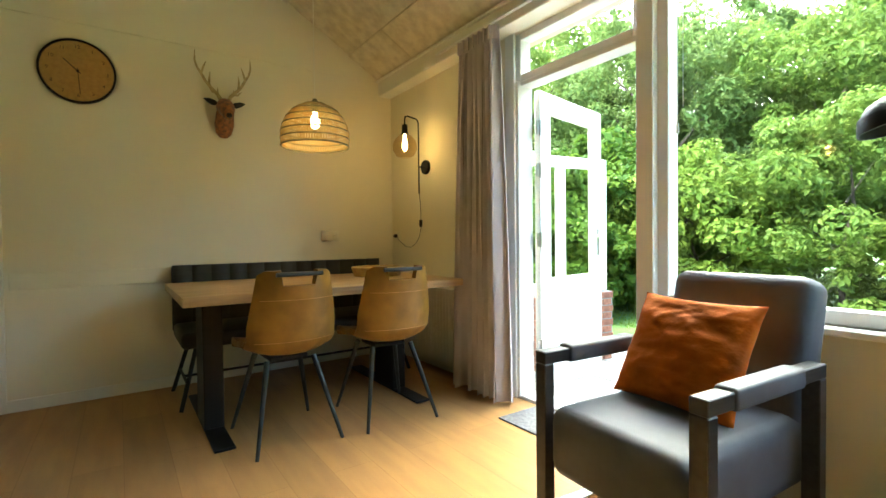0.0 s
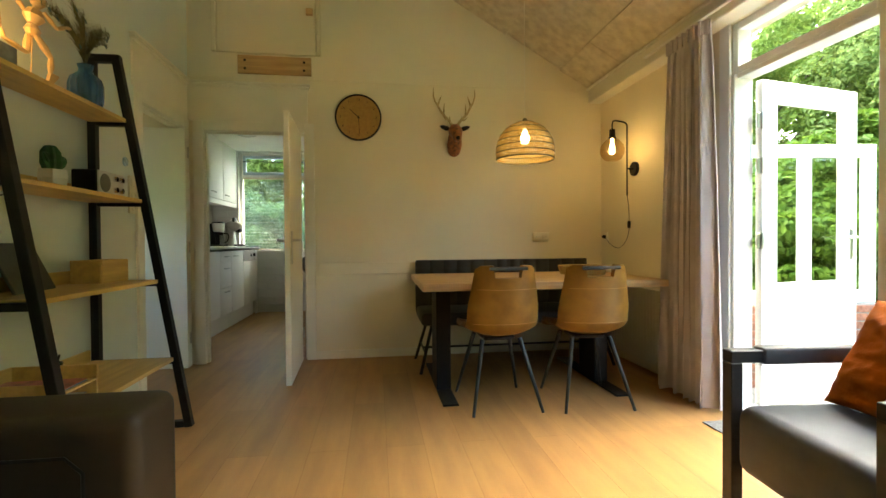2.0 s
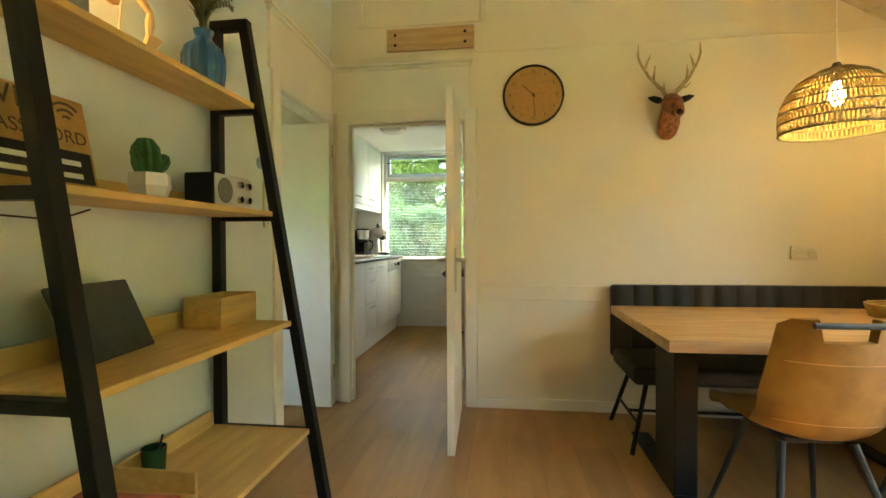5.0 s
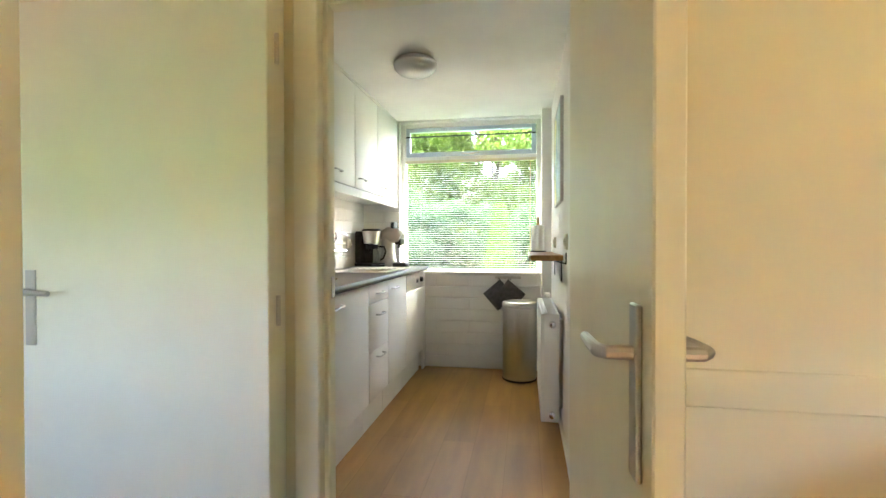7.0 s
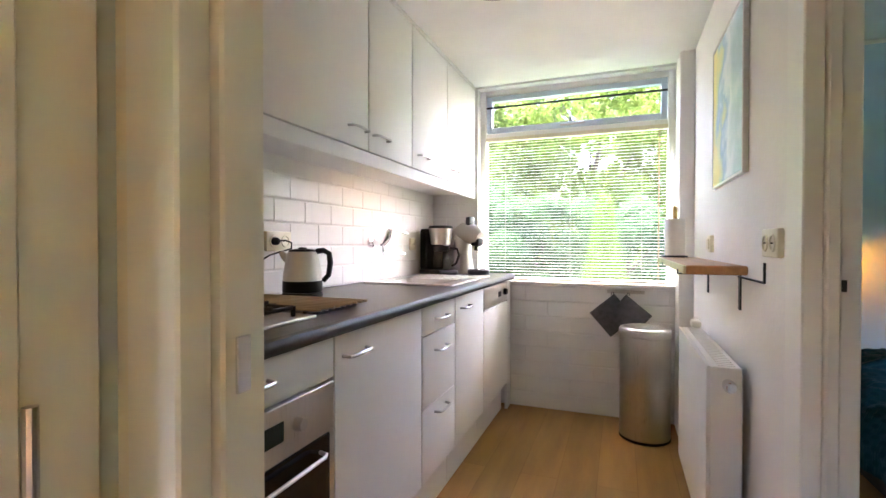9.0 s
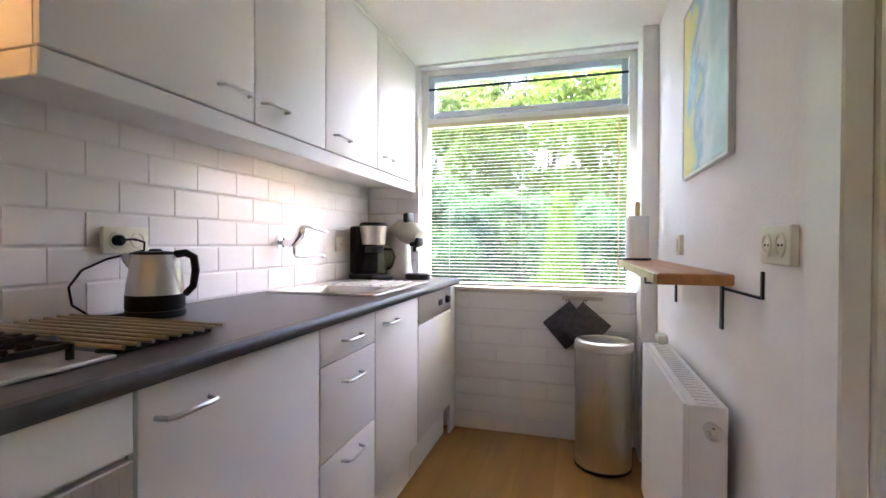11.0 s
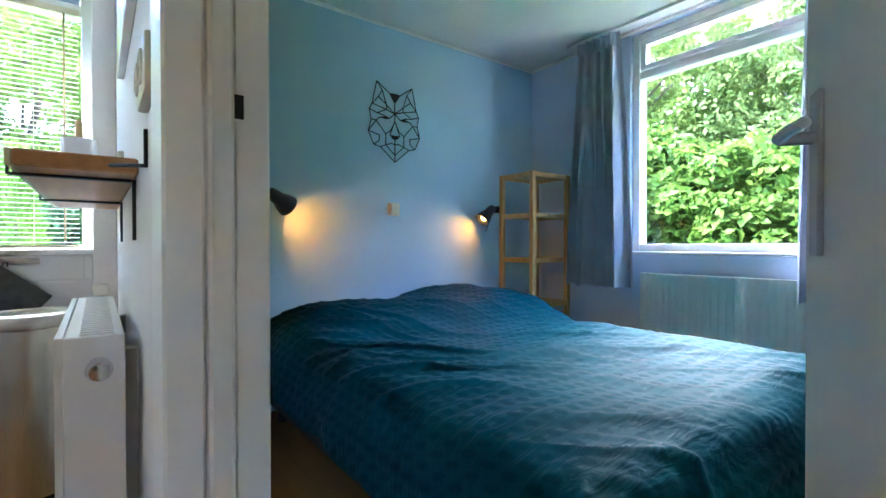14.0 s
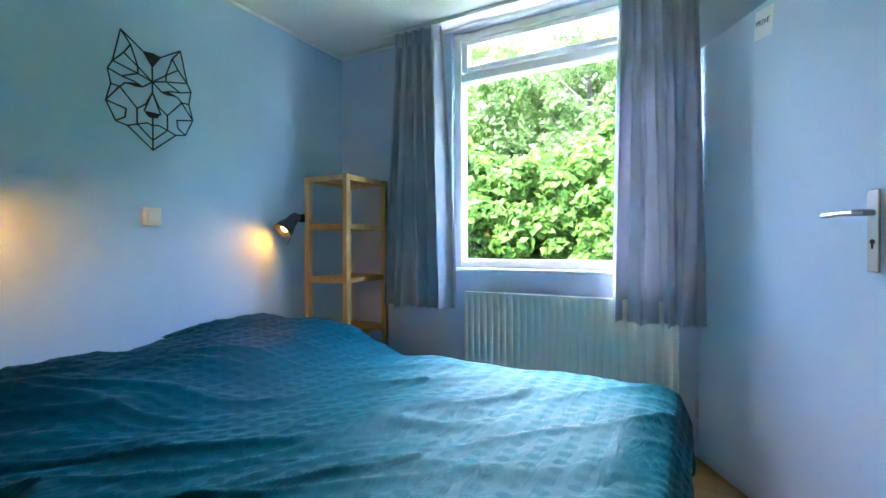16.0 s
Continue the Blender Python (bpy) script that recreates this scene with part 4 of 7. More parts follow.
ladder_shelf()
SX = XL
Z1, Z2, Z3, Z4 = 1.7125, 1.2745, 0.8325, 0.3975
# top shelf: block lamp, mannequin, vase with feathers
ob = thing("block_lamp", "grey concrete block lamp with glowing filament bulb", "lamp", (SX + 0.13, 1.60, Z1))
part("block", box(B(), -0.05, 0.05, -0.07, 0.07, 0, 0.085, 0.003), material("grey_concrete", (0.20, 0.20, 0.19), 0.85, var=0.15, scale=20, bump=0.4, bscale=120), ob)
g = part("bulb_glass", lathe(B(), [(0.013, 0.085), (0.016, 0.10), (0.032, 0.125), (0.038, 0.155), (0.034, 0.205), (0.02, 0.235), (0, 0.242)], 18), M_BULBGLASS, ob)
g.visible_shadow = False
part("filament", lathe(B(), [(0, 0.10), (0.013, 0.11), (0.015, 0.19), (0, 0.20)], 10), M_BULB, ob, "glowing filament")
lamp_light("block_lamp_light", (SX + 0.13, 1.60, Z1 + 0.19), 0.4, (1.0, 0.55, 0.18), 0.02)
ob = thing("lamp_cable", "thin black lamp cable with inline switch hanging on the wall", "cable", (SX + 0.012, 0, 0))
part("cable", tube(B(), [(0.09, 1.54, 1.80), (0.05, 1.50, 1.84), (0.02, 1.45, 1.78), (0.0, 1.43, 1.6), (0.0, 1.422, 1.45), (0.0, 1.43, 1.28), (0.004, 1.41, 1.17), (0.0, 1.33, 1.11), (0.0, 1.15, 1.095), (0.0, 0.8, 1.11)], 0.0028, 6), M_BLACK, ob)
part("switch", box(B(), -0.005, 0.02, 1.405, 1.44, 1.47, 1.54, 0.004), M_BLACK, ob)
part("cable", tube(B(), [(0.03, 1.45, 1.24), (0.03, 1.55, 1.215), (0.03, 1.7, 1.21), (0.03, 1.8, 1.245)], 0.0028, 6), M_BLACK, ob)


def mannequin():
    bm = B()
    J = lambda a, b, r, r2: tube(bm, [a, ((a[0] + b[0]) / 2, (a[1] + b[1]) / 2, (a[2] + b[2]) / 2), b], [r * 0.7, max(r, r2), r2 * 0.7], 10)
    J((0, 0, 0.155), (0, 0.0, 0.20), 0.026, 0.024), J((0, 0.0, 0.205), (0, 0.012, 0.27), 0.022, 0.034), J((0, 0.014, 0.275), (0, 0.018, 0.295), 0.010, 0.010)
    tube(bm, [(0, 0.02, 0.29), (0, 0.022, 0.31), (0, 0.024, 0.335), (0, 0.024, 0.352)], [0.012, 0.024, 0.024, 0.008], 12)
    J((0.015, 0.0, 0.155), (0.015, 0.06, 0.09), 0.015, 0.013), J((0.015, 0.06, 0.09), (0.015, 0.055, 0.015), 0.012, 0.009), J((0.015, 0.05, 0.012), (0.015, 0.09, 0.02), 0.010, 0.008)
    J((-0.015, 0.0, 0.155), (-0.015, -0.01, 0.075), 0.015, 0.013), J((-0.015, -0.01, 0.075), (-0.015, -0.095, 0.085), 0.012, 0.009), J((-0.015, -0.095, 0.085), (-0.015, -0.11, 0.125), 0.010, 0.007)
    J((0.035, 0.01, 0.265), (0.04, 0.06, 0.225), 0.010, 0.009), J((0.04, 0.06, 0.225), (0.035, 0.11, 0.265), 0.009, 0.007), J((0.035, 0.11, 0.265), (0.035, 0.135, 0.275), 0.008, 0.005)
    J((-0.035, 0.01, 0.265), (-0.04, -0.03, 0.31), 0.010, 0.009), J((-0.04, -0.03, 0.31), (-0.04, -0.01, 0.37), 0.009, 0.007)
    rod(bm, (0, -0.02, 0), (0, 0, 0.155), 0.002, None, 6), lathe(bm, [(0, 0), (0.045, 0), (0.045, 0.012), (0, 0.012)], 20, Matrix.Translation((0, -0.02, 0)))
    for v in bm.verts:
        if v.co.z > 0.0125:
            v.co.y, v.co.z = v.co.y * 1.45, v.co.z * 0.97 + 0.055
    return bm


solid("artist_mannequin", mannequin(), material("pale_beech", (0.62, 0.42, 0.20), 0.45, var=0.06, scale=8, bump=0.05, bscale=60), "jointed pale wooden artist mannequin in a running pose", "figure", (SX + 0.13, 1.83, Z1))
ob = thing("vase", "ribbed blue glass vase with peacock feathers", "vase", (SX + 0.125, 2.20, Z1))
bm = B()
lathe(bm, [(0, 0), (0.055, 0.0), (0.068, 0.02), (0.073, 0.06), (0.072, 0.10), (0.062, 0.13), (0.035, 0.15), (0.028, 0.165), (0.035, 0.185), (0.031, 0.186), (0.024, 0.166), (0.03, 0.15), (0.058, 0.128), (0.066, 0.10), (0.067, 0.06), (0.06, 0.02), (0, 0.008)], 48)
for v in bm.verts:
    a = math.atan2(v.co.y, v.co.x)
    if v.co.z < 0.14:
        v.co.xy *= 1 + 0.035 * math.cos(16 * a)
bmesh.ops.scale(bm, vec=(1.02, 1.02, 1.18), verts=bm.verts)
M_BLUEGLASS = material("blue_glass", (0.04, 0.20, 0.55), 0.1, var=0.1, scale=8, bump=0, coat=0.5)
n_ = M_BLUEGLASS.node_tree.nodes["Principled BSDF"]
n_.inputs["Transmission Weight"].default_value = 0.6
part("glass_body", bm, M_BLUEGLASS, ob)
rng = random.Random(5)
M_FEATHER = material("dry_feather", (0.12, 0.115, 0.045), 0.8, var=0.3, scale=30, bump=0)
M_EYE = material("peacock_eye", (0.01, 0.10, 0.12), 0.4, var=0.3, scale=30, bump=0)
for k in range(10):
    bm = B()
    ang, lean, L = rng.uniform(-2.9, -0.3) if k < 7 else rng.uniform(0, 2), rng.uniform(0.14, 0.46), rng.uniform(0.26, 0.40)
    dx, dy = abs(math.cos(ang)) * lean * 0.35, math.sin(ang) * lean
    spine = [Vector((dx * f * f, dy * f * f, 0.16 + L * f - 0.5 * lean * f ** 3)) for f in (i / 16 for i in range(17))]
    tube(bm, spine, 0.0013, 5)
    for i in range(4, 17):
        for s in (-1, 1):
            for q in range(7):
                w = 0.075 * math.sin(math.pi * (i - 3) / 14.5) + 0.012
                p = spine[i] + Vector((0, 0, rng.uniform(-0.01, 0.01)))
                d = Vector((rng.uniform(-0.4, 0.4), s * 0.8, 0.7 + rng.uniform(-0.2, 0.3))).normalized() * w * rng.uniform(0.7, 1.25)
                sd = Vector((0.0012, 0, 0.0006))
                bm.faces.new([bm.verts.new(p - sd), bm.verts.new(p + sd), bm.verts.new(p + d + Vector((0, 0, -0.1 * w)))])
    part("feather", bm, M_FEATHER, ob, "dry olive peacock feather")
    e = spine[15]
    part("feather_eye", lathe(B(), [(0, 0), (0.011, 0.003), (0, 0.005)], 10, Matrix.Translation(e + Vector((0.004, 0, -0.01))) @ Matrix.Rotation(radians(80), 4, "Y")), M_EYE, ob)


def text(body, size, mat, parent, m, align="LEFT", name="lettering"):
    cu = bpy.data.curves.new(name, "FONT")
    cu.body, cu.size, cu.align_x, cu.align_y, cu.extrude = body, size, align, "BOTTOM", 0.0004
    cu.materials.append(mat)
    t = new(name, cu)
    t.parent = parent
    t.matrix_basis = m
    return t


# second shelf: wooden wifi sign, cactus, radio
ob = thing("wifi_sign", "brown wooden wifi password sign leaning on the wall", "sign")
ob.matrix_basis = pose(SX + 0.105, 1.62, Z2, 0, -12, 0)
part("board", box(B(), -0.006, 0.006, -0.15, 0.15, 0, 0.27, 0.006), M_CORK, ob)
for body, size, z in (("WIFI", 0.078, 0.19), ("PASSWORD", 0.050, 0.132)):
    text(body, size, M_NUMERAL, ob, pose(0.0066, -0.13, z, 90, 0, 90))
part("label", box(B(), 0.0062, 0.008, -0.125, 0.135, 0.03, 0.118, 0.002), M_BLACK, ob, "black label strip")
for z, a in ((0.085, 0.10), (0.05, 0.06)):
    part("unreadable_line", box(B(), 0.0081, 0.0086, -0.11, -0.11 + a, z - 0.007, z + 0.007), M_WHITE, ob)
    part("unreadable_line", box(B(), 0.0081, 0.0086, 0.04, 0.10, z - 0.007, z + 0.007), M_WHITE, ob)
for r in (0.014, 0.032, 0.050):
    part("wifi_arc", tube(B(), [(0.0068, 0.085 + r * math.sin(a), 0.20 + r * math.cos(a)) for a in (radians(-45 + 9 * k) for k in range(11))], 0.0035, 5), M_NUMERAL, ob)
ob = thing("cactus", "small green cactus in a white faceted pot", "plant", (SX + 0.17, 1.875, Z2))
part("pot", lathe(B(), [(0, 0), (0.036, 0), (0.05, 0.035), (0.046, 0.066), (0.041, 0.066), (0.043, 0.05), (0, 0.05)], 6), M_WHITE, ob, "white faceted pot", 10)
M_CACTUS = material("cactus_green", (0.03, 0.12, 0.035), 0.6, var=0.2, scale=30, bump=0.3, bscale=200)
for y, z, h, r, tilt in ((-0.006, 0.05, 0.10, 0.027, 4), (0.022, 0.075, 0.055, 0.015, -38), (-0.022, 0.085, 0.045, 0.013, 34)):
    bm = B()
    lathe(bm, [(0, 0), (r * 0.7, 0), (r * 1.1, h * 0.4), (r, h * 0.8), (r * 0.55, h), (0, h * 1.03)], 32)
    for v in bm.verts:
        v.co.xy *= 1 + 0.13 * math.cos(8 * math.atan2(v.co.y, v.co.x))
    bmesh.ops.transform(bm, matrix=Matrix.Translation((0, y, z)) @ Matrix.Rotation(radians(tilt), 4, "X"), verts=bm.verts)
    part("stem", bm, M_CACTUS, ob)
ob.scale = (1.22, 1.22, 1.22)
ob = thing("table_radio", "black table radio with silver front and knobs", "radio", (SX + 0.15, 2.245, Z2), 0)
part("case", box(B(), -0.055, 0.05, -0.105, 0.105, 0.003, 0.115, 0.005), M_BLACK, ob)
part("front_panel", box(B(), 0.05, 0.058, -0.103, 0.103, 0.006, 0.112, 0.003), material("silver_plastic", (0.62, 0.60, 0.56), 0.35, 0.4, var=0.05, bump=0.02), ob, "silver front panel")
part("speaker", lathe(B(), [(0, 0.002), (0.04, 0.002), (0.042, 0)], 28, Matrix.Translation((0.058, -0.052, 0.059)) @ Matrix.Rotation(radians(90), 4, "Y")), material("speaker_cloth", (0.20, 0.19, 0.17), 0.9, var=0.3, scale=300, bump=0.4, bscale=500), ob)
for y in (0.025, 0.075):
    for z in (0.034, 0.085):
        part("knob", lathe(B(), [(0, 0.014), (0.012, 0.014), (0.014, 0)], 16, Matrix.Translation((0.058, y, z)) @ Matrix.Rotation(radians(90), 4, "Y")), M_CHROME, ob, "chrome knob")
ob.scale = (1.1, 1.1, 1.1)
# third shelf: folder and wooden box
ob = solid("slate_folder", box(B(), -0.006, 0.006, -0.15, 0.15, 0, 0.22, 0.004), material("dark_grey_board", (0.055, 0.06, 0.058), 0.6, var=0.1, scale=20, bump=0.1, bscale=150), "dark grey folder leaning against the wall", "folder")
ob.matrix_basis = pose(SX + 0.17, 1.76, Z3 + 0.002, 0, -24, 8)
ob = thing("wooden_box", "small pale pine box on the shelf", "box", (SX + 0.14, 2.27, Z3), 0)
for x0, x1, y0, y1, z0, z1 in ((-0.075, 0.075, -0.12, 0.12, 0, 0.01), (-0.075, -0.066, -0.12, 0.12, 0.01, 0.115), (0.066, 0.075, -0.12, 0.12, 0.01, 0.115), (-0.066, 0.066, -0.12, -0.111, 0.01, 0.115), (-0.066, 0.066, 0.111, 0.12, 0.01, 0.115)):
    part("side", box(B(), x0, x1, y0, y1, z0, z1, 0.002), M_PINE, ob)
# bottom shelf: letter tray with magazines, cup
ob = thing("letter_tray", "two-tier pine letter tray with magazines", "tray", (SX + 0.235, 1.615, Z4))
for x0, x1, y0, y1, z0, z1 in ((-0.16, 0.16, -0.14, 0.14, 0.0, 0.008), (-0.16, 0.16, -0.14, 0.14, 0.060, 0.068), (-0.16, 0.16, -0.15, -0.14, 0, 0.125), (-0.16, 0.16, 0.14, 0.15, 0, 0.125), (-0.17, -0.16, -0.15, 0.15, 0, 0.125)):
    part("side", box(B(), x0, x1, y0, y1, z0, z1, 0.002), M_PINE, ob)
for k, (c, z) in enumerate((((0.45, 0.44, 0.42), 0.009), ((0.10, 0.22, 0.40), 0.069), ((0.55, 0.15, 0.10), 0.074), ((0.5, 0.5, 0.48), 0.014))):
    solid("magazine", box(B(), -0.14, 0.145, -0.105, 0.105, 0, 0.004, 0.001), material("magazine_paper", c, 0.4, var=0.25, scale=14, bump=0), "glossy magazine lying in the pine tray", "magazine", (SX + 0.235, 1.615, Z4 + z), 4 * k - 5, "magazines")
ob = thing("pen_cup", "dark green glass cup with pens", "cup", (SX + 0.10, 1.96, Z4))
part("cup", lathe(B(), [(0, 0), (0.032, 0), (0.038, 0.09), (0.034, 0.09), (0.029, 0.006), (0, 0.006)], 20), material("dark_green_glass", (0.01, 0.05, 0.03), 0.15, var=0.1, bump=0), ob)
part("pen", rod(B(), (0, 0, 0.01), (0.02, 0.015, 0.125), 0.004), M_BLACK, ob)
ob = thing("wicker_basket", "woven basket with dark leather goods under the shelf", "basket", (SX + 0.28, 1.87, 0.0))
for k in range(14):
    bm = B()
    r = 0.15 + 0.03 * (k / 13)
    tube(bm, [(r * math.cos(a) * 0.9, r * math.sin(a), 0.012 + 0.0145 * k) for a in (math.tau * i / 48 for i in range(48))], 0.0095, 6, True)
    part("coil", bm, M_RATTAN, ob)
part("basket_base", lathe(B(), [(0, 0.002), (0.13, 0.002), (0.13, 0.012), (0, 0.012)], 24), M_RATTAN, ob)
solid("leather_pouch", box(B(), -0.09, 0.09, -0.11, 0.11, 0, 0.19, 0.04, 3), material("dark_red_leather", (0.07, 0.02, 0.015), 0.5, var=0.2, bump=0.2), "dark red leather pouch in the basket", "pouch", (SX + 0.28, 1.87, 0.014), 20)
ob = thing("wall_socket", "cream upright plate with a rocker switch over two sockets", "socket", (XL, 2.875, 1.347), 90)
part("plate", box(B(), -0.041, 0.041, -0.016, 0, -0.122, 0.122, 0.005, 2), M_OUTLET, ob)
part("rocker", box(B(), -0.026, 0.026, -0.023, -0.015, 0.052, 0.108, 0.003), M_OUTLET, ob)
for z in (-0.005, -0.078):
    part("socket_ring", lathe(B(), [(0.0, -0.010), (0.0195, -0.010), (0.0205, 0.005), (0.026, 0.0045), (0.027, 0)], 24, Matrix.Translation((0, -0.016, z)) @ Matrix.Rotation(radians(90), 4, "X")), M_OUTLET, ob)


# armchair with cushion
def armchair():
    ob = thing("armchair", "grey leather armchair with dark wooden arm frames", "armchair", (1.585, 0.845, 0), -95)
    # local: faces -y, x across
    W = 0.293
    bm = B()
    box(bm, -W + 0.035, W - 0.035, -0.37, 0.33, 0.19, 0.425, 0.05, 4)
    for v in bm.verts:
        if v.co.z > 0.38:
            v.co.z += 0.02 * (1 - (v.co.x / W) ** 2) + 0.004 * noise.noise(v.co * 6)
    part("seat", bm, M_GREYLEATHER, ob, "padded grey leather seat", 50)
    bm = B()
    box(bm, -W + 0.04, W - 0.04, -0.075, 0.095, 0.0, 0.54, 0.05, 4)
    for v in bm.verts:
        v.co.y -= 0.015 * (1 - (v.co.x / W) ** 2) * math.sin(math.pi * max(0, min(1, v.co.z / 0.54)))
    bmesh.ops.transform(bm, matrix=Matrix.Translation((0, 0.30, 0.352)) @ Matrix.Rotation(radians(-13), 4, "X"), verts=bm.verts)
    part("backrest", bm, M_GREYLEATHER, ob, "leaning grey leather backrest", 50)
    for s in (-1, 1):
        x = s * W
        fr = part("arm_frame", box(B(), x - 0.026, x + 0.026, -0.37, 0.28, 0.575, 0.62, 0.003), M_DARKWOOD, ob)
        part("front_leg", box(B(), x - 0.026, x + 0.026, -0.37, -0.325, 0, 0.574, 0.003), M_DARKWOOD, ob)
        part("rear_leg", box(B(), x - 0.026, x + 0.026, 0.235, 0.28, 0, 0.574, 0.003), M_DARKWOOD, ob)
        part("floor_rail", box(B(), x - 0.024, x + 0.024, -0.324, 0.234, 0.0, 0.04, 0.003), M_CHROME, ob)
        part("arm_pad", box(B(), x - 0.033, x + 0.033, -0.25, 0.13, 0.567, 0.63, 0.012, 3), M_GREYLEATHER, fr, "grey leather arm pad")
    return ob


M_DARKWOOD = material("black_stained_wood", (0.022, 0.02, 0.02), 0.4, var=0.2, scale=4, bump=0.1, bscale=60, stretch=(10, 1, 10))
armchair()


def cushion(name, label, mat, w, h, t, m):
    bm = B()

    def fn(side):
        def f(u, v):
            a, b = u * 2 - 1, v * 2 - 1
            puff = (max(0, 1 - abs(a) ** 2.6) * max(0, 1 - abs(b) ** 2.6)) ** 0.55
            pin = 1 - 0.07 * (1 - abs(b) ** 2) * abs(a) ** 3
            pin2 = 1 - 0.07 * (1 - abs(a) ** 2) * abs(b) ** 3
            p = Vector((a * w / 2 * pin, b * h / 2 * pin2, side * t / 2 * puff))
            p.z += side * puff * 0.010 * noise.noise(Vector((a * 2.2 + b, b * 5, side * 3)))
            p.z += side * puff * 0.007 * math.sin(7 * b + 3 * a + 2 * noise.noise(Vector((a * 2, b * 2, 1))))
            p.z += side * puff * 0.008 * (1 - abs(noise.noise(Vector((a * 2 + 2 * b, b * 6 - a, side * 5 + 9))))) ** 6
            return p
        return f
    sheet(bm, fn(1), 44, 44), sheet(bm, fn(-1), 44, 44)
    bmesh.ops.remove_doubles(bm, verts=bm.verts, dist=0.0008)
    ob = solid(name, bm, mat, label, "cushion", smooth=80)
    ob.matrix_basis = m
    return ob


cushion("cushion", "rust orange velvet cushion on the grey armchair", M_ORANGE, 0.455, 0.42, 0.14, pose(1.66, 0.865, 0.615, 0, 0, -95) @ pose(0, 0, 0, 62, 0, 0) @ pose(0, 0, 0, 0, 0, -1))

# arc lamp beside the window
ob = thing("floor_lamp", "black floor lamp with a metal dome head", "lamp", (1.93, -0.05, 0))
part("lamp_base", lathe(B(), [(0, 0), (0.13, 0), (0.13, 0.018), (0.02, 0.026), (0, 0.026)], 28), M_BLACK, ob)
part("pole", tube(B(), [(0, 0, 0.02), (0, 0, 1.20), (0, 0.04, 1.36), (-0.02, 0.14, 1.45), (-0.04, 0.26, 1.455), (-0.06, 0.36, 1.42)], 0.009, 10), M_BLACK, ob)
part("shade", lathe(B(), [(0.018, 0.075), (0.05, 0.06), (0.082, 0.025), (0.092, -0.02), (0.086, -0.02), (0.076, 0.022), (0.045, 0.052), (0, 0.06)], 28, Matrix.Translation((-0.065, 0.405, 1.36)) @ Matrix.Rotation(radians(-14), 4, "X")), M_BLACK, ob, "black metal dome")


ob = thing("blind_cord", "white pull cord hanging in the picture window", "cord", (XR + 0.012, 1.13, 0))
part("cord", rod(B(), (0, 0, 1.55), (0, 0, 2.33), 0.0022, None, 6), M_WHITE, ob)
part("cord", rod(B(), (0, -0.025, 1.62), (0, -0.025, 2.33), 0.0022, None, 6), M_WHITE, ob)
part("toggle", lathe(B(), [(0, 1.50), (0.007, 1.505), (0.005, 1.55), (0, 1.552)], 10), M_WHITE, ob)
# small pale blue mark before the hall door, built as a flat disc
ob = thing("wall_disc", "small pale blue round disc on the wall", "decoration", (XL, 2.81, 1.55))
part("disc", lathe(B(), [(0, 0), (0.03, 0), (0.028, 0.008), (0, 0.01)], 20, Matrix.Rotation(radians(90), 4, "Y")), material("pale_blue_gloss", (0.35, 0.52, 0.66), 0.3, var=0.2, scale=40, bump=0.05), ob)


# sofa, mostly outside the picture, and its pillow
M_SOFA = material("brown_grey_leather", (0.026, 0.018, 0.010), 0.5, spec=0.3, var=0.12, scale=6, bump=0.2, bscale=220, dist=0.001)
ob = thing("sofa", "brown-grey leather sofa along the pale wall", "sofa", (-1.06, -0.19, 0))
for s in (-1, 1):
    bm = B()
    box(bm, -0.48, 0.50, s * 1.0 - 0.11, s * 1.0 + 0.11, 0.08, 0.655, 0.035, 4)
    part("armrest", bm, M_SOFA, ob, "", 50)
    part("piping", tube(B(), [(-0.4, s * 1.0 - s * 0.112, 0.575), (0.36, s * 1.0 - s * 0.112, 0.575), (0.395, s * 1.0 - s * 0.112, 0.54), (0.395, s * 1.0 - s * 0.112, 0.30)], 0.004, 6), M_BLACK, ob)
part("seat_base", box(B(), -0.48, 0.46, -0.885, 0.885, 0.08, 0.28, 0.02, 2), M_SOFA, ob)
for s in (-1, 1):
    part("seat_cushion", box(B(), -0.28, 0.47, s * 0.44 - 0.435, s * 0.44 + 0.435, 0.285, 0.43, 0.04, 4), M_SOFA, ob, "", 50)
part("backrest", box(B(), -0.52, -0.29, -0.885, 0.885, 0.285, 0.78, 0.05, 4), M_SOFA, ob, "", 50)
for sx in (-0.4, 0.4):
    for sy in (-0.95, 0.95):
        part("foot", rod(B(), (sx, sy, 0), (sx, sy, 0.085), 0.02, 0.024), M_BLACK, ob)
cushion("pillow", "dark teal velvet pillow on the sofa", material("teal_velvet", (0.004, 0.075, 0.085), 0.85, var=0.15, bump=0.3, bscale=300, sheen=0.4), 0.45, 0.42, 0.16, pose(-1.20, 0.56, 0.645, 0, 0, 6) @ pose(0, 0, 0, 76, 0, 0))

# ---- kitchen ----
FX, CT = -1.80, 0.983                            # unit fronts, worktop height


def bar_handle(parent, m, L=0.135):
    bm = B()
    tube(bm, [m @ Vector(p) for p in ((-L / 2, 0, 0), (-L / 2 + 0.006, 0.026, 0), (-L / 2 + 0.02, 0.032, 0), (L / 2 - 0.02, 0.032, 0), (L / 2 - 0.006, 0.026, 0), (L / 2, 0, 0))], 0.0055, 8)
    return part("handle", bm, M_SATIN, parent, "brushed steel bar handle")


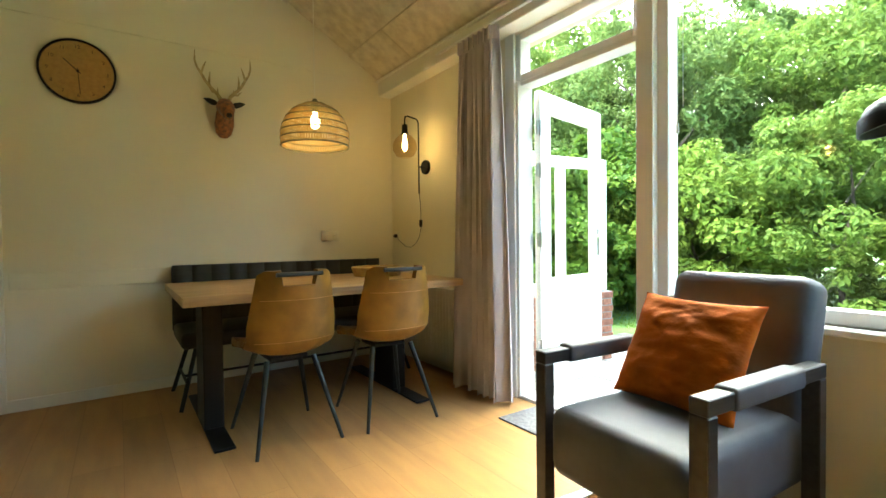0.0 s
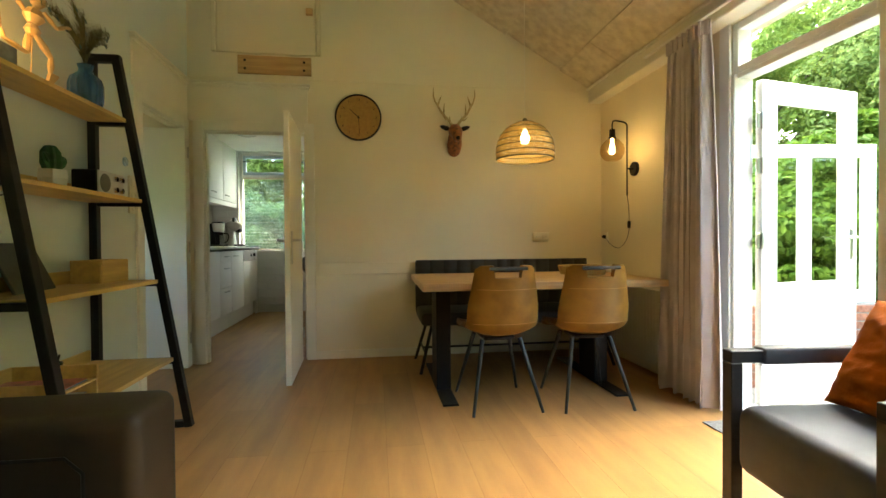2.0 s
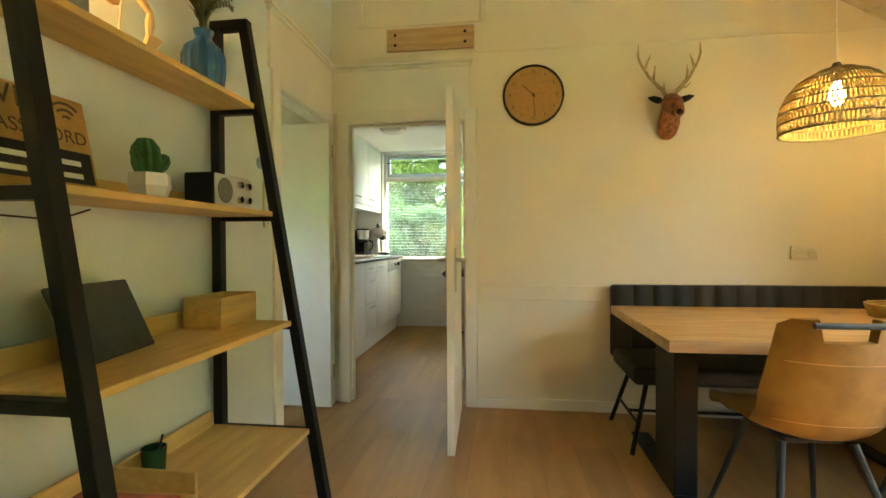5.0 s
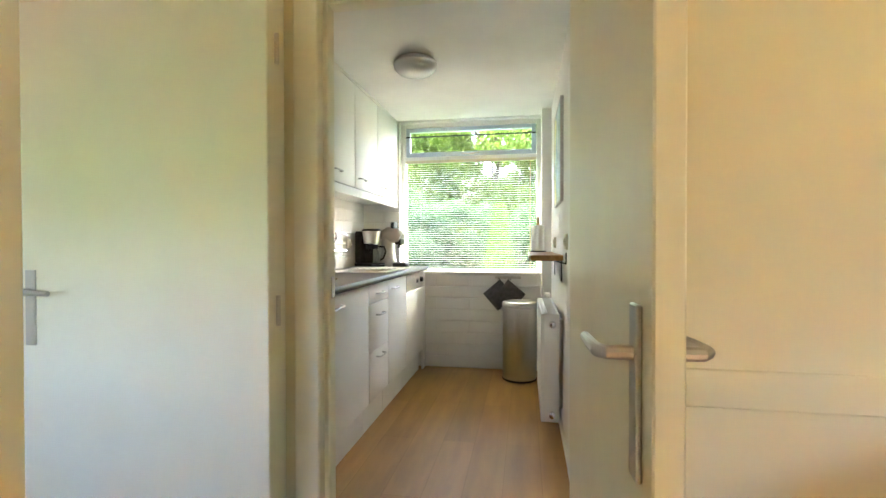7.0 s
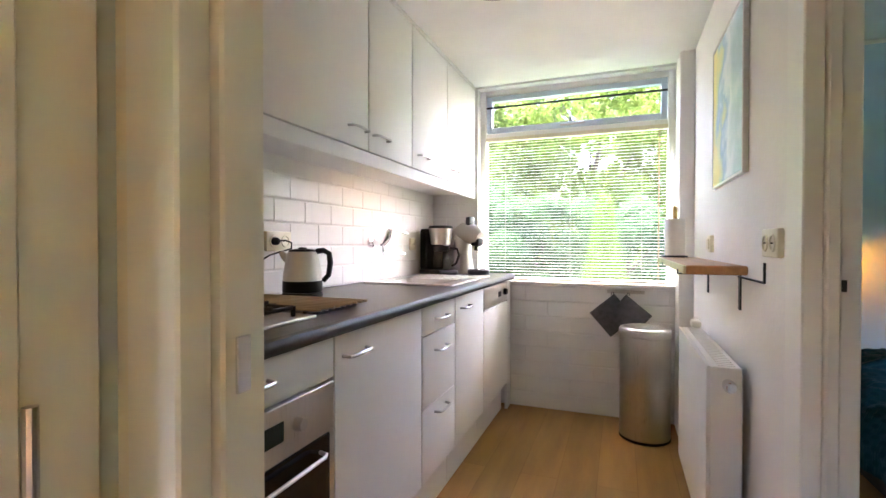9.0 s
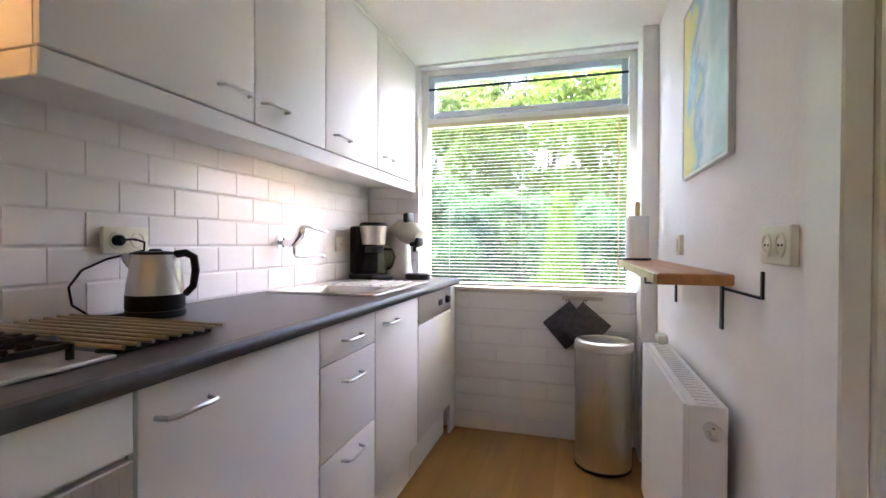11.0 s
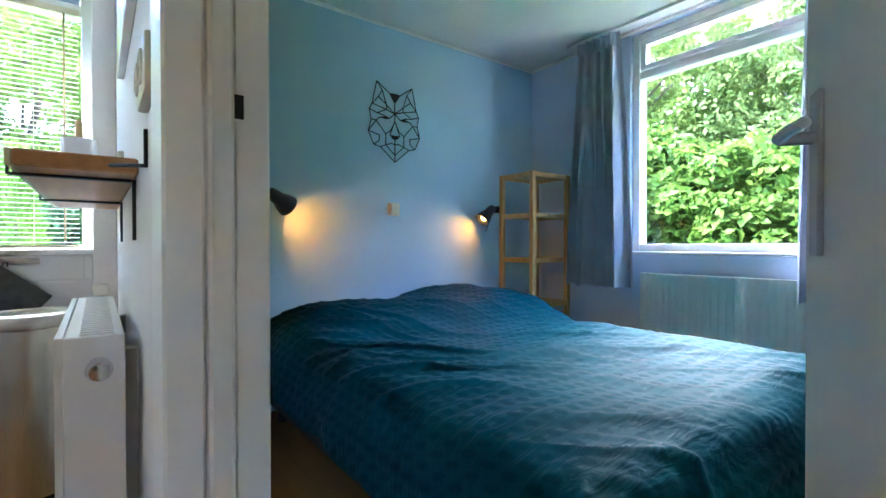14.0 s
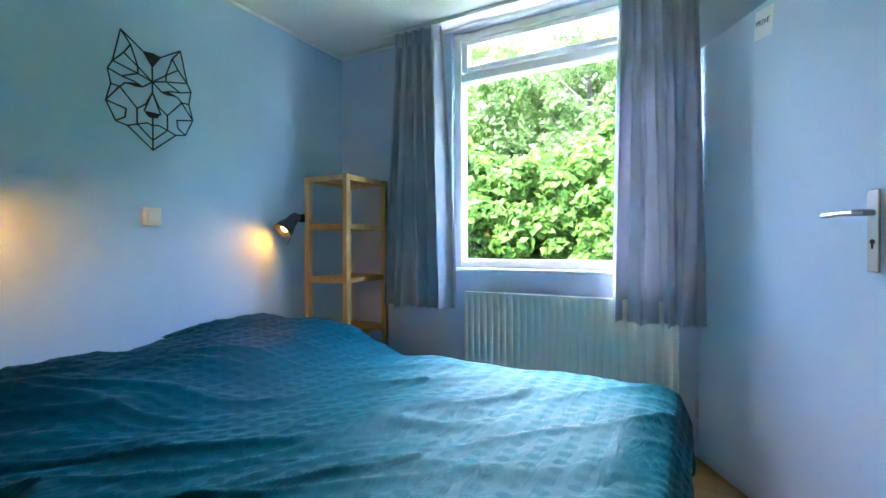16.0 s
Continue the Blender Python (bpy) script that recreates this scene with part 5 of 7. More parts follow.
def base_unit(name, label, y0, y1, fronts, plinth=True, carcass_front=FX - 0.022):
    """A kitchen base unit; fronts: (z0, z1, handle height or None, handle offset)."""
    ob = thing(name, label, "cabinet", (0, y0, 0), 0, "kitchen base units")
    w = y1 - y0
    part("body", box(B(), KX0 + 0.01, carcass_front, 0.002, w - 0.002, 0.19, CT - 0.041), M_UNIT, ob)
    for z0, z1, hz, hy in fronts:
        d = part("door" if z1 - z0 > 0.45 else "drawer_front", box(B(), FX - 0.019, FX, 0.002, w - 0.002, z0, z1, 0.0025, 2), M_UNIT, ob)
        if hz:
            bar_handle(d, Matrix.Translation((FX, hy * w, hz)) @ Matrix.Rotation(radians(-90), 4, "Z"))
    if plinth:
        part("plinth", box(B(), FX - 0.06, FX - 0.045, 0, w, 0, 0.188), M_UNIT, ob)
    return ob


ou = base_unit("oven_unit", "white kitchen unit with a steel built-in oven", 3.95, 4.558, [(0.825, 0.938, 0.885, 0.45)])
part("oven_front", box(B(), FX - 0.018, FX + 0.004, 0.004, 0.604, 0.195, 0.815, 0.003), M_STEEL, ou, "brushed steel oven front")
part("oven_glass", box(B(), FX + 0.0045, FX + 0.0075, 0.03, 0.575, 0.25, 0.68, 0.003), material("black_oven_glass", (0.01, 0.01, 0.012), 0.08, var=0.1, bump=0), ou, "black oven window")
part("display", box(B(), FX + 0.0035, FX + 0.006, 0.30, 0.39, 0.725, 0.775, 0.001), material("dark_green_display", (0.008, 0.03, 0.026), 0.15, var=0.1, bump=0), ou, "dark green display")
for y in (0.10, 0.20, 0.44):
    part("knob", lathe(B(), [(0, 0.022), (0.015, 0.022), (0.018, 0)], 18, Matrix.Translation((FX + 0.004, y, 0.75)) @ Matrix.Rotation(radians(90), 4, "Y")), M_SATIN, ou, "steel oven knob")
bar_handle(ou, Matrix.Translation((FX + 0.0075, 0.30, 0.64)) @ Matrix.Rotation(radians(-90), 4, "Z"), 0.46)
base_unit("base_cabinet", "white flush kitchen cabinet with one wide handle", 4.562, 5.186, [(0.195, 0.938, 0.872, 0.17)])
base_unit("drawer_cabinet", "white kitchen drawer unit with three drawers", 5.19, 5.60, [(0.816, 0.938, 0.875, 0.5), (0.508, 0.812, 0.735, 0.5), (0.195, 0.504, 0.462, 0.5)])
base_unit("base_cabinet", "white flush kitchen cabinet beside the dishwasher", 5.604, 6.116, [(0.195, 0.938, 0.875, 0.28)])
dw = base_unit("dishwasher", "built-in dishwasher with steel control panel", 6.12, 6.74, [(0.195, 0.790, None, 0.5)])
part("control_panel", box(B(), FX - 0.019, FX - 0.002, 0.004, 0.616, 0.797, 0.934, 0.003), M_STEEL, dw, "steel control panel")
part("panel_edge", box(B(), FX - 0.019, FX - 0.0005, 0.0, 0.0038, 0.79, 0.938, 0.001), M_BLACK, dw)
part("display", box(B(), FX - 0.002, FX + 0.002, 0.36, 0.43, 0.845, 0.88, 0.001), M_BLACK, dw)
part("dial", lathe(B(), [(0, 0.024), (0.02, 0.024), (0.024, 0)], 20, Matrix.Translation((FX - 0.002, 0.52, 0.868)) @ Matrix.Rotation(radians(90), 4, "Y")), M_BLACK, dw, "black dial knob")
structure("trim_unit_filler", box(B(), FX - 0.02, FX - 0.002, 6.744, KY1 - 0.012, 0.0, 0.938), M_UNIT, "white filler panel beside the dishwasher")
# worktop with a hole for the sink
wt = thing("worktop", "dark grey laminate worktop with rounded front edge", "worktop", (0, 0, 0))
bm = B()
SK = (-2.30, -1.91, 5.74, 6.08)
for x0, x1, y0, y1 in ((KX0 + 0.012, SK[0], 3.94, KY1 - 0.012), (SK[0], SK[1], 3.94, SK[2]), (SK[0], SK[1], SK[3], KY1 - 0.012), (SK[1], FX + 0.01, 3.94, KY1 - 0.012)):
    part("slab", box(B(), x0, x1, y0, y1, CT - 0.04, CT), M_TOP, wt)
bm = B()
pr = [(FX + 0.0101, CT), (FX + 0.024, CT - 0.003), (FX + 0.031, CT - 0.011), (FX + 0.033, CT - 0.02), (FX + 0.031, CT - 0.03), (FX + 0.024, CT - 0.038), (FX + 0.0101, CT - 0.04)]
sheet(bm, lambda u, v: (pr[round(u * 6)][0], 3.94 + v * (KY1 - 0.012 - 3.94), pr[round(u * 6)][1]), 6, 1)
part("edge", bm, M_TOP, wt)
# sink with drainer
sk = thing("sink", "stainless steel sink with ribbed drainer", "sink", (0, 0, CT))
bm = B()
for x0, x1, y0, y1 in ((-2.37, -2.28, 5.69, 6.42), (-1.93, -1.85, 5.69, 6.42), (-2.28, -1.93, 5.69, 5.76), (-2.28, -1.93, 6.06, 6.42)):
    box(bm, x0, x1, y0, y1, 0.0005, 0.005)
box(bm, -2.375, -1.845, 5.685, 5.695, 0, 0.009, 0.002), box(bm, -2.375, -1.845, 6.415, 6.425, 0, 0.009, 0.002), box(bm, -2.377, -2.367, 5.695, 6.415, 0, 0.009, 0.002), box(bm, -1.853, -1.843, 5.695, 6.415, 0, 0.009, 0.002)
part("rim", bm, M_STEEL, sk)
bm = B()
sheet(bm, lambda u, v: (-2.28 + u * 0.35, 5.76 + v * 0.30, 0.003 - 0.15 * (min(1, 9 * u, 9 * (1 - u), 9 * v, 9 * (1 - v))) ** 0.6), 20, 20, -0.002)
part("bowl", bm, M_STEEL, sk)
for k in range(7):
    part("drainer_rib", box(B(), -2.27 + k * 0.054, -2.255 + k * 0.054, 6.09, 6.385, 0.005, 0.011, 0.002), M_STEEL, sk)
part("waste", lathe(B(), [(0, -0.150), (0.04, -0.150), (0.043, -0.154)], 20, Matrix.Translation((-2.105, 5.91, 0.01))), M_CHROME, sk)
# wall tap
tp = thing("wall_tap", "chrome wall-mounted mixer tap above the sink", "tap", (KX0 + 0.012, 5.84, 1.212))
rotx = Matrix.Rotation(radians(90), 4, "Y")
part("rosette", lathe(B(), [(0, 0), (0.033, 0), (0.031, 0.014), (0.014, 0.02), (0, 0.02)], 24, rotx), M_CHROME, tp)
part("body", tube(B(), [(0.015, 0, 0), (0.06, 0.0, -0.008), (0.09, 0, 0.0), (0.115, 0, 0.03), (0.125, 0.0, 0.07)], [0.013, 0.017, 0.021, 0.021, 0.018], 14), M_CHROME, tp)
part("spout", tube(B(), [(0.085, 0, -0.01), (0.085, 0, -0.05), (0.087, 0.01, -0.065), (0.10, 0.06, -0.068), (0.125, 0.17, -0.066), (0.13, 0.19, -0.072)], [0.010, 0.010, 0.010, 0.009, 0.009, 0.010], 12), M_CHROME, tp)
part("lever", tube(B(), [(0.125, 0.0, 0.07), (0.14, 0.03, 0.076), (0.165, 0.12, 0.058), (0.17, 0.16, 0.05)], [0.011, 0.008, 0.006, 0.005], 10), M_CHROME, tp)
# gas hob, rack and kettle
hb = thing("gas_hob", "steel gas hob with black cast iron grids", "hob", (-2.13, 4.31, CT))
part("hob_plate", box(B(), -0.25, 0.25, -0.28, 0.28, 0, 0.010, 0.004, 2), M_STEEL, hb)
for x in (-0.12, 0.12):
    for y in (-0.13, 0.11):
        part("burner", lathe(B(), [(0, 0.01), (0.05, 0.01), (0.045, 0.022), (0.03, 0.026), (0.034, 0.034), (0, 0.036)], 20, Matrix.Translation((x, y, 0))), M_STEEL, hb)
for y in (-0.13, 0.11):
    bm = B()
    for a, b in (((-0.23, y - 0.11), (0.21, y - 0.11)), ((-0.23, y + 0.11), (0.21, y + 0.11)), ((-0.23, y - 0.11), (-0.23, y + 0.11)), ((0.21, y - 0.11), (0.21, y + 0.11))):
        bar(bm, (*a, 0.036), (*b, 0.036), 0.009, 0.012, 0.002)
    for x in (-0.12, 0.12):
        for dx, dy in ((1, 0), (-1, 0), (0, 1), (0, -1)):
            bar(bm, (x + dx * 0.03, y + dy * 0.03, 0.046), (x + dx * 0.11, y + dy * 0.11, 0.046), 0.008, 0.012, 0.002)
    for x in (-0.23, 0.21):
        for d in (-0.11, 0.11):
            rod(bm, (x, y + d, 0.010), (x, y + d, 0.04), 0.007, None, 8)
    part("grid", bm, M_BLACK, hb, "black cast iron pan grid")
for k in range(5):
    part("knob", lathe(B(), [(0, 0.038), (0.016, 0.038), (0.02, 0.030), (0.021, 0.010)], 18, Matrix.Translation((-0.10 + 0.05 * k, 0.253, 0))), M_BLACK, hb, "black gas knob")
rk = thing("trivet_rack", "folding rack of pale rods lying on the worktop", "rack", (-2.09, 4.72, CT))
M_ROD = material("champagne_metal", (0.34, 0.30, 0.235), 0.4, 0.6, var=0.08, bump=0.05)
for k in range(9):
    part("rod", rod(B(), (-0.29, -0.13 + k * 0.033, 0.022), (0.225, -0.13 + k * 0.033, 0.022), 0.0048, None, 8), M_ROD, rk)
for x in (-0.17, 0.17):
    part("rubber_foot", box(B(), x - 0.008, x + 0.008, -0.14, 0.145, 0.0, 0.0175, 0.003), M_BLACK, rk, "black rubber strip")
kt = thing("kettle", "brushed steel electric kettle with black base", "kettle", (-2.27, 5.025, CT), -62)
part("base", lathe(B(), [(0, 0), (0.08, 0), (0.083, 0.008), (0.08, 0.02), (0, 0.02)], 30), M_BLACK, kt)
part("lower_band", lathe(B(), [(0.078, 0.022), (0.081, 0.028), (0.08, 0.068), (0.078, 0.068)], 30), M_BLACK, kt)
part("jug", lathe(B(), [(0.0795, 0.066), (0.078, 0.09), (0.068, 0.15), (0.06, 0.182), (0.056, 0.188)], 36), M_STEEL, kt)
part("lid", lathe(B(), [(0.057, 0.188), (0.05, 0.196), (0.02, 0.199), (0.014, 0.205), (0, 0.206)], 26), M_BLACK, kt)
part("spout", tube(B(), [(0, -0.058, 0.15), (0, -0.075, 0.172), (0, -0.086, 0.187)], [0.016, 0.016, 0.011], 10), M_STEEL, kt)
part("handle", tube(B(), [(0, 0.055, 0.188), (0, 0.085, 0.193), (0, 0.108, 0.18), (0, 0.113, 0.14), (0, 0.106, 0.09), (0, 0.083, 0.065)], [0.012, 0.012, 0.012, 0.012, 0.011, 0.010], 10), M_BLACK, kt)
kinv = kt.matrix_basis.inverted()
part("cable", tube(B(), [kinv @ Vector(p) for p in ((-2.33, 5.01, CT + 0.008), (-2.345, 4.95, CT + 0.006), (-2.36, 4.89, CT + 0.015), (-2.37, 4.85, CT + 0.05), (-2.375, 4.845, CT + 0.10), (-2.375, 4.88, CT + 0.145), (-2.37, 4.95, CT + 0.175), (-2.36, 5.02, CT + 0.19), (-2.355, 5.06, CT + 0.20), (-2.355, 5.062, CT + 0.225), (-2.37, 5.04, CT + 0.235), (-2.385, 5.02, CT + 0.233))], 0.0035, 7), M_BLACK, kt, "black cable")
k1 = outlet("wall_socket", "cream double socket on the tiles with a black plug", (KX0 + 0.012, 5.04, 1.214), 90, 2)
part("plug", lathe(B(), [(0, 0), (0.017, 0), (0.017, 0.018), (0.008, 0.03), (0, 0.03)], 14, Matrix.Translation((-0.0355, -0.017, 0)) @ Matrix.Rotation(radians(90), 4, "X")), M_BLACK, k1, "black plug")
outlet("wall_socket", "cream single socket on the tiles beside the coffee maker", (KX0 + 0.012, 6.42, 1.20), 90, 1)


def coffee_maker():
    ob = thing("coffee_maker", "black filter coffee maker with glass jug and steel top", "coffee maker", (-2.27, 6.56, CT), 62)
    part("base", box(B(), -0.09, 0.09, -0.12, 0.11, 0, 0.035, 0.012, 3), M_BLACK, ob)
    part("tower", box(B(), -0.085, 0.085, 0.03, 0.11, 0.035, 0.33, 0.015, 3), M_BLACK, ob)
    part("filter_housing", lathe(B(), [(0, 0.215), (0.07, 0.215), (0.086, 0.33), (0, 0.33)], 28, Matrix.Translation((0, -0.03, 0))), M_STEEL, ob, "brushed steel housing")
    part("lid", lathe(B(), [(0, 0.352), (0.08, 0.350), (0.09, 0.335), (0.088, 0.33), (0, 0.33)], 28, Matrix.Translation((0, -0.03, 0))), M_BLACK, ob)
    j = part("jug", lathe(B(), [(0.045, 0.038), (0.066, 0.05), (0.072, 0.09), (0.062, 0.14), (0.048, 0.165), (0.05, 0.18)], 26, Matrix.Translation((0, -0.035, 0))), glass("jug_glass", (0.85, 0.86, 0.86)), ob, "clear glass jug")
    part("jug_collar", lathe(B(), [(0.049, 0.165), (0.056, 0.17), (0.056, 0.205), (0.0, 0.21)], 24, Matrix.Translation((0, -0.035, 0))), M_BLACK, ob)
    part("jug_handle", tube(B(), [(0.045, -0.075, 0.19), (0.085, -0.11, 0.185), (0.095, -0.12, 0.14), (0.08, -0.105, 0.08), (0.055, -0.085, 0.06)], 0.009, 8), M_BLACK, ob)


coffee_maker()


def pod_machine():
    ob = thing("pod_coffee_machine", "grey and black pod coffee machine by the window", "coffee machine", (-2.08, 6.70, CT), 70)
    M_GREYPL = material("light_grey_plastic", (0.42, 0.41, 0.40), 0.35, 0.2, var=0.04, bump=0.02)
    bm = B()
    lathe(bm, [(0, 0), (0.10, 0), (0.10, 0.04), (0.082, 0.12), (0.075, 0.24), (0.07, 0.29), (0, 0.29)], 30, Matrix.Translation((0, 0.06, 0)) @ Matrix.Diagonal((0.95, 0.8, 1, 1)))
    part("body", bm, M_GREYPL, ob)
    part("brew_head", tube(B(), [(0, 0.12, 0.29), (0, 0.05, 0.305), (0, -0.05, 0.285), (0, -0.10, 0.262)], [0.05, 0.075, 0.072, 0.045], 20), M_GREYPL, ob)
    part("spout_block", box(B(), -0.035, 0.035, -0.11, -0.04, 0.205, 0.262, 0.012, 2), M_BLACK, ob)
    part("cup_spout", box(B(), -0.022, 0.022, -0.1, -0.06, 0.17, 0.205, 0.006), M_CHROME, ob)
    part("lock_lever", box(B(), -0.035, 0.035, -0.03, 0.01, 0.34, 0.42, 0.012, 2), M_GREYMETAL, ob)
    part("drip_tray", lathe(B(), [(0, 0), (0.078, 0), (0.08, 0.03), (0.072, 0.036), (0, 0.034)], 28, Matrix.Translation((0, -0.09, 0))), M_GREYMETAL, ob)


pod_machine()


# wall units with valance and under-cabinet light
def wall_unit(y0, y1, hy):
    ob = thing("wall_cabinet", "white flush kitchen wall cabinet with bar handle", "cabinet", (0, y0, 0), 0, "kitchen wall units")
    w = y1 - y0
    part("body", box(B(), KX0 + 0.001, -2.10, 0.001, w - 0.001, 1.612, CEIL - 0.004), M_UNIT, ob)
    d = part("door", box(B(), -2.099, -2.08, 0.002, w - 0.002, 1.614, CEIL - 0.026, 0.0025, 2), M_UNIT, ob)
    bar_handle(d, Matrix.Translation((-2.08, hy * w, 1.69)) @ Matrix.Rotation(radians(-90), 4, "Z"))
    return ob


for a, b, hy in ((4.585, 5.238, 0.85), (5.242, 5.698, 0.22), (5.702, 6.238, 0.25), (6.242, 6.855, 0.22)):
    wall_unit(a, b, hy)
vb = thing("valance", "white light valance below the wall cabinets", "valance", (0, 0, 0))
part("front_board", box(B(), -2.10, -2.081, 4.585, 6.855, 1.548, 1.608, 0.003), M_UNIT, vb)
part("end_board", box(B(), KX0 + 0.012, -2.101, 4.585, 4.602, 1.548, 1.608, 0.003), M_UNIT, vb)
part("light_board", box(B(), KX0 + 0.012, -2.101, 4.604, 6.84, 1.585, 1.608), M_UNIT, vb)
ul = thing("under_cabinet_light", "slim glowing light strip under the wall cabinets", "lamp", (-2.135, 5.85, 1.584))
part("housing", box(B(), -0.02, 0.02, -0.28, 0.28, -0.014, 0, 0.003), M_UNIT, ul)
part("diffuser", box(B(), -0.014, 0.014, -0.27, 0.27, -0.020, -0.0145, 0.002), glow("warm_tube", (1.0, 0.66, 0.36), 0.5), ul)
d = bpy.data.lights.new("under_cabinet_lamp", "AREA")
d.shape, d.size, d.size_y, d.energy, d.color = "RECTANGLE", 0.03, 0.54, 0.007, (1.0, 0.60, 0.30)
u = new("under_cabinet_lamp", d)
u.matrix_world = pose(-2.135, 5.85, 1.562)
ur = thing("utensil_rail", "steel utensil rail on the tiles over the hob", "rail", (KX0 + 0.012, 0, 0))
part("rail", rod(B(), (0.032, 3.97, 1.70), (0.032, 4.40, 1.70), 0.007), M_STEEL, ur)
for y in (4.02, 4.39):
    part("rail_mount", lathe(B(), [(0, 0), (0.013, 0), (0.011, 0.026), (0.013, 0.04), (0, 0.042)], 16, Matrix.Translation((0, y, 1.70)) @ Matrix.Rotation(radians(90), 4, "Y")), M_STEEL, ur)
M_BRASS = material("polished_brass", (0.72, 0.50, 0.17), 0.22, 1.0, var=0.05, bump=0.02)
ld = thing("ladle", "polished brass ladle hanging from the rail", "ladle", (KX0 + 0.045, 4.30, 0))
part("handle", tube(B(), [(0.006, 0, 1.715), (-0.004, 0, 1.708), (0, 0, 1.69), (0, 0, 1.56), (0.004, 0.02, 1.47)], 0.005, 8), M_BRASS, ld)
part("bowl", lathe(B(), [(0.002, -0.026), (0.03, -0.02), (0.05, -0.004), (0.056, 0.014), (0.053, 0.014), (0.047, -0.002), (0.028, -0.016), (0.002, -0.022)], 28, Matrix.Translation((0.02, 0.072, 1.445)) @ Matrix.Rotation(radians(14), 4, "X")), M_BRASS, ld)
hd = thing("extractor_hood", "white extractor hood with warm light over the hob", "hood", (0, 0, 0))
part("hood_body", box(B(), KX0 + 0.001, -2.12, 3.96, 4.583, 1.86, CEIL - 0.004, 0.004), M_UNIT, hd)
part("hood_filter", box(B(), KX0 + 0.02, -2.16, 4.02, 4.56, 1.846, 1.8595, 0.002), M_BEECH, hd, "brown slatted hood underside")
part("hood_lamp", box(B(), -2.33, -2.25, 4.30, 4.42, 1.838, 1.8455, 0.002), glow("hood_lamp_glow", (1.0, 0.55, 0.16), 1.0), hd, "glowing hood lamp")
d = bpy.data.lights.new("hood_light", "POINT")
d.energy, d.color, d.shadow_soft_size = 0.020, (1.0, 0.56, 0.14), 0.03
u = new("hood_light", d)
u.location = (-2.29, 4.36, 1.80)
# ceiling lamp
cl_ = thing("ceiling_lamp", "round white glass ceiling lamp in the kitchen", "lamp", (-1.55, 5.40, CEIL))
part("ring", lathe(B(), [(0, 0), (0.115, 0), (0.118, -0.018), (0.105, -0.022)], 36), M_WHITE, cl_)
part("shade", lathe(B(), [(0.135, -0.018), (0.143, -0.035), (0.138, -0.06), (0.11, -0.088), (0.06, -0.104), (0, -0.108)], 36), material("opal_glass", (0.80, 0.78, 0.76), 0.2, var=0.01, bump=0), cl_, "opal glass dome")


# kitchen window with roller-like top light and venetian blind
wk = tagged(new("window_2"), "white kitchen window with top-hung upper light", kind="structure")
wy0, wy1, a0, a1 = KY1 + 0.075, KY1 + 0.145, -2.06, -0.69


def fr(name, x0, x1, z0, z1, y0=wy0, y1=wy1, parent=wk, mat=None):
    return part(name, box(B(), x0, x1, y0, y1, z0, z1, 0.004), mat or M_WHITE, parent)


M_BLUEWHITE = material("pale_blue_paint", (0.55, 0.64, 0.72), 0.4, var=0.02, bump=0.02)
fr("window_frame", a0, a0 + 0.045, 0.90, 2.385), fr("window_frame", a1 - 0.045, a1, 0.90, 2.385)
fr("window_frame", a0 + 0.045, a1 - 0.045, 0.90, 0.945), fr("window_frame", a0 + 0.045, a1 - 0.045, 2.345, 2.385), fr("glazing_bar", a0 + 0.045, a1 - 0.045, 2.00, 2.055)
for x0, x1, z0, z1 in ((a0 + 0.05, a0 + 0.09, 2.06, 2.34), (a1 - 0.09, a1 - 0.05, 2.06, 2.34), (a0 + 0.09, a1 - 0.09, 2.06, 2.10), (a0 + 0.09, a1 - 0.09, 2.30, 2.34)):
    fr("top_light_frame", x0, x1, z0, z1, wy0 + 0.0, wy1 - 0.02, mat=M_BLUEWHITE)
part("casement_stay", tube(B(), [(-1.45, wy0 - 0.02, 2.075), (-1.38, wy0 - 0.03, 2.07), (-1.28, wy0 - 0.012, 2.085)], 0.008, 8), M_STEEL, wk, "grey casement stay")
for z0, z1 in ((0.945, 2.0), (2.10, 2.30)):
    p = part("pane", box(B(), a0 + 0.045, a1 - 0.045, wy1 - 0.03, wy1 - 0.025, z0, z1), M_GLASS, wk)
    p.visible_shadow = False
part("window_sill", box(B(), a0, a1, KY1 - 0.02, wy0 - 0.001, 0.902, 0.925, 0.004), M_WHITE, wk)
part("sash_bar", box(B(), a0 + 0.05, a1 - 0.05, wy0 - 0.012, wy0 - 0.004, 2.245, 2.258), M_GREYMETAL, wk, "grey blind rail")
bl = thing("venetian_blind", "cream venetian blind with open slats in the kitchen window", "blind", (0, wy0 - 0.035, 0))
M_SLAT = material("cream_slat", (0.74, 0.67, 0.48), 0.35, var=0.02, bump=0)
part("head_rail", box(B(), a0 + 0.055, a1 - 0.05, -0.014, 0.014, 1.985, 2.012, 0.003), M_SLAT, bl)
bm = B()
sheet(bm, lambda u, v: (a0 + 0.06 + u * (a1 - a0 - 0.115), (v - 0.5) * 0.024, 0.0022 * math.sin(math.pi * v) + 0.0022 * (v - 0.5)), 1, 4, 0.0006)
slat_mesh = mesh_of("slat", bm, M_SLAT, 60)
for k in range(48):
    o = new("slat", slat_mesh)
    o.parent = bl
    o.location = (0, 0, 0.955 + k * 0.0214)
part("bottom_rail", box(B(), a0 + 0.06, a1 - 0.055, -0.012, 0.012, 0.932, 0.946, 0.003), M_SLAT, bl)
for x in (-1.85, -1.375, -0.90):
    part("ladder_cord", rod(B(), (x, -0.013, 0.94), (x, -0.013, 1.99), 0.0011, None, 5), M_SLAT, bl)
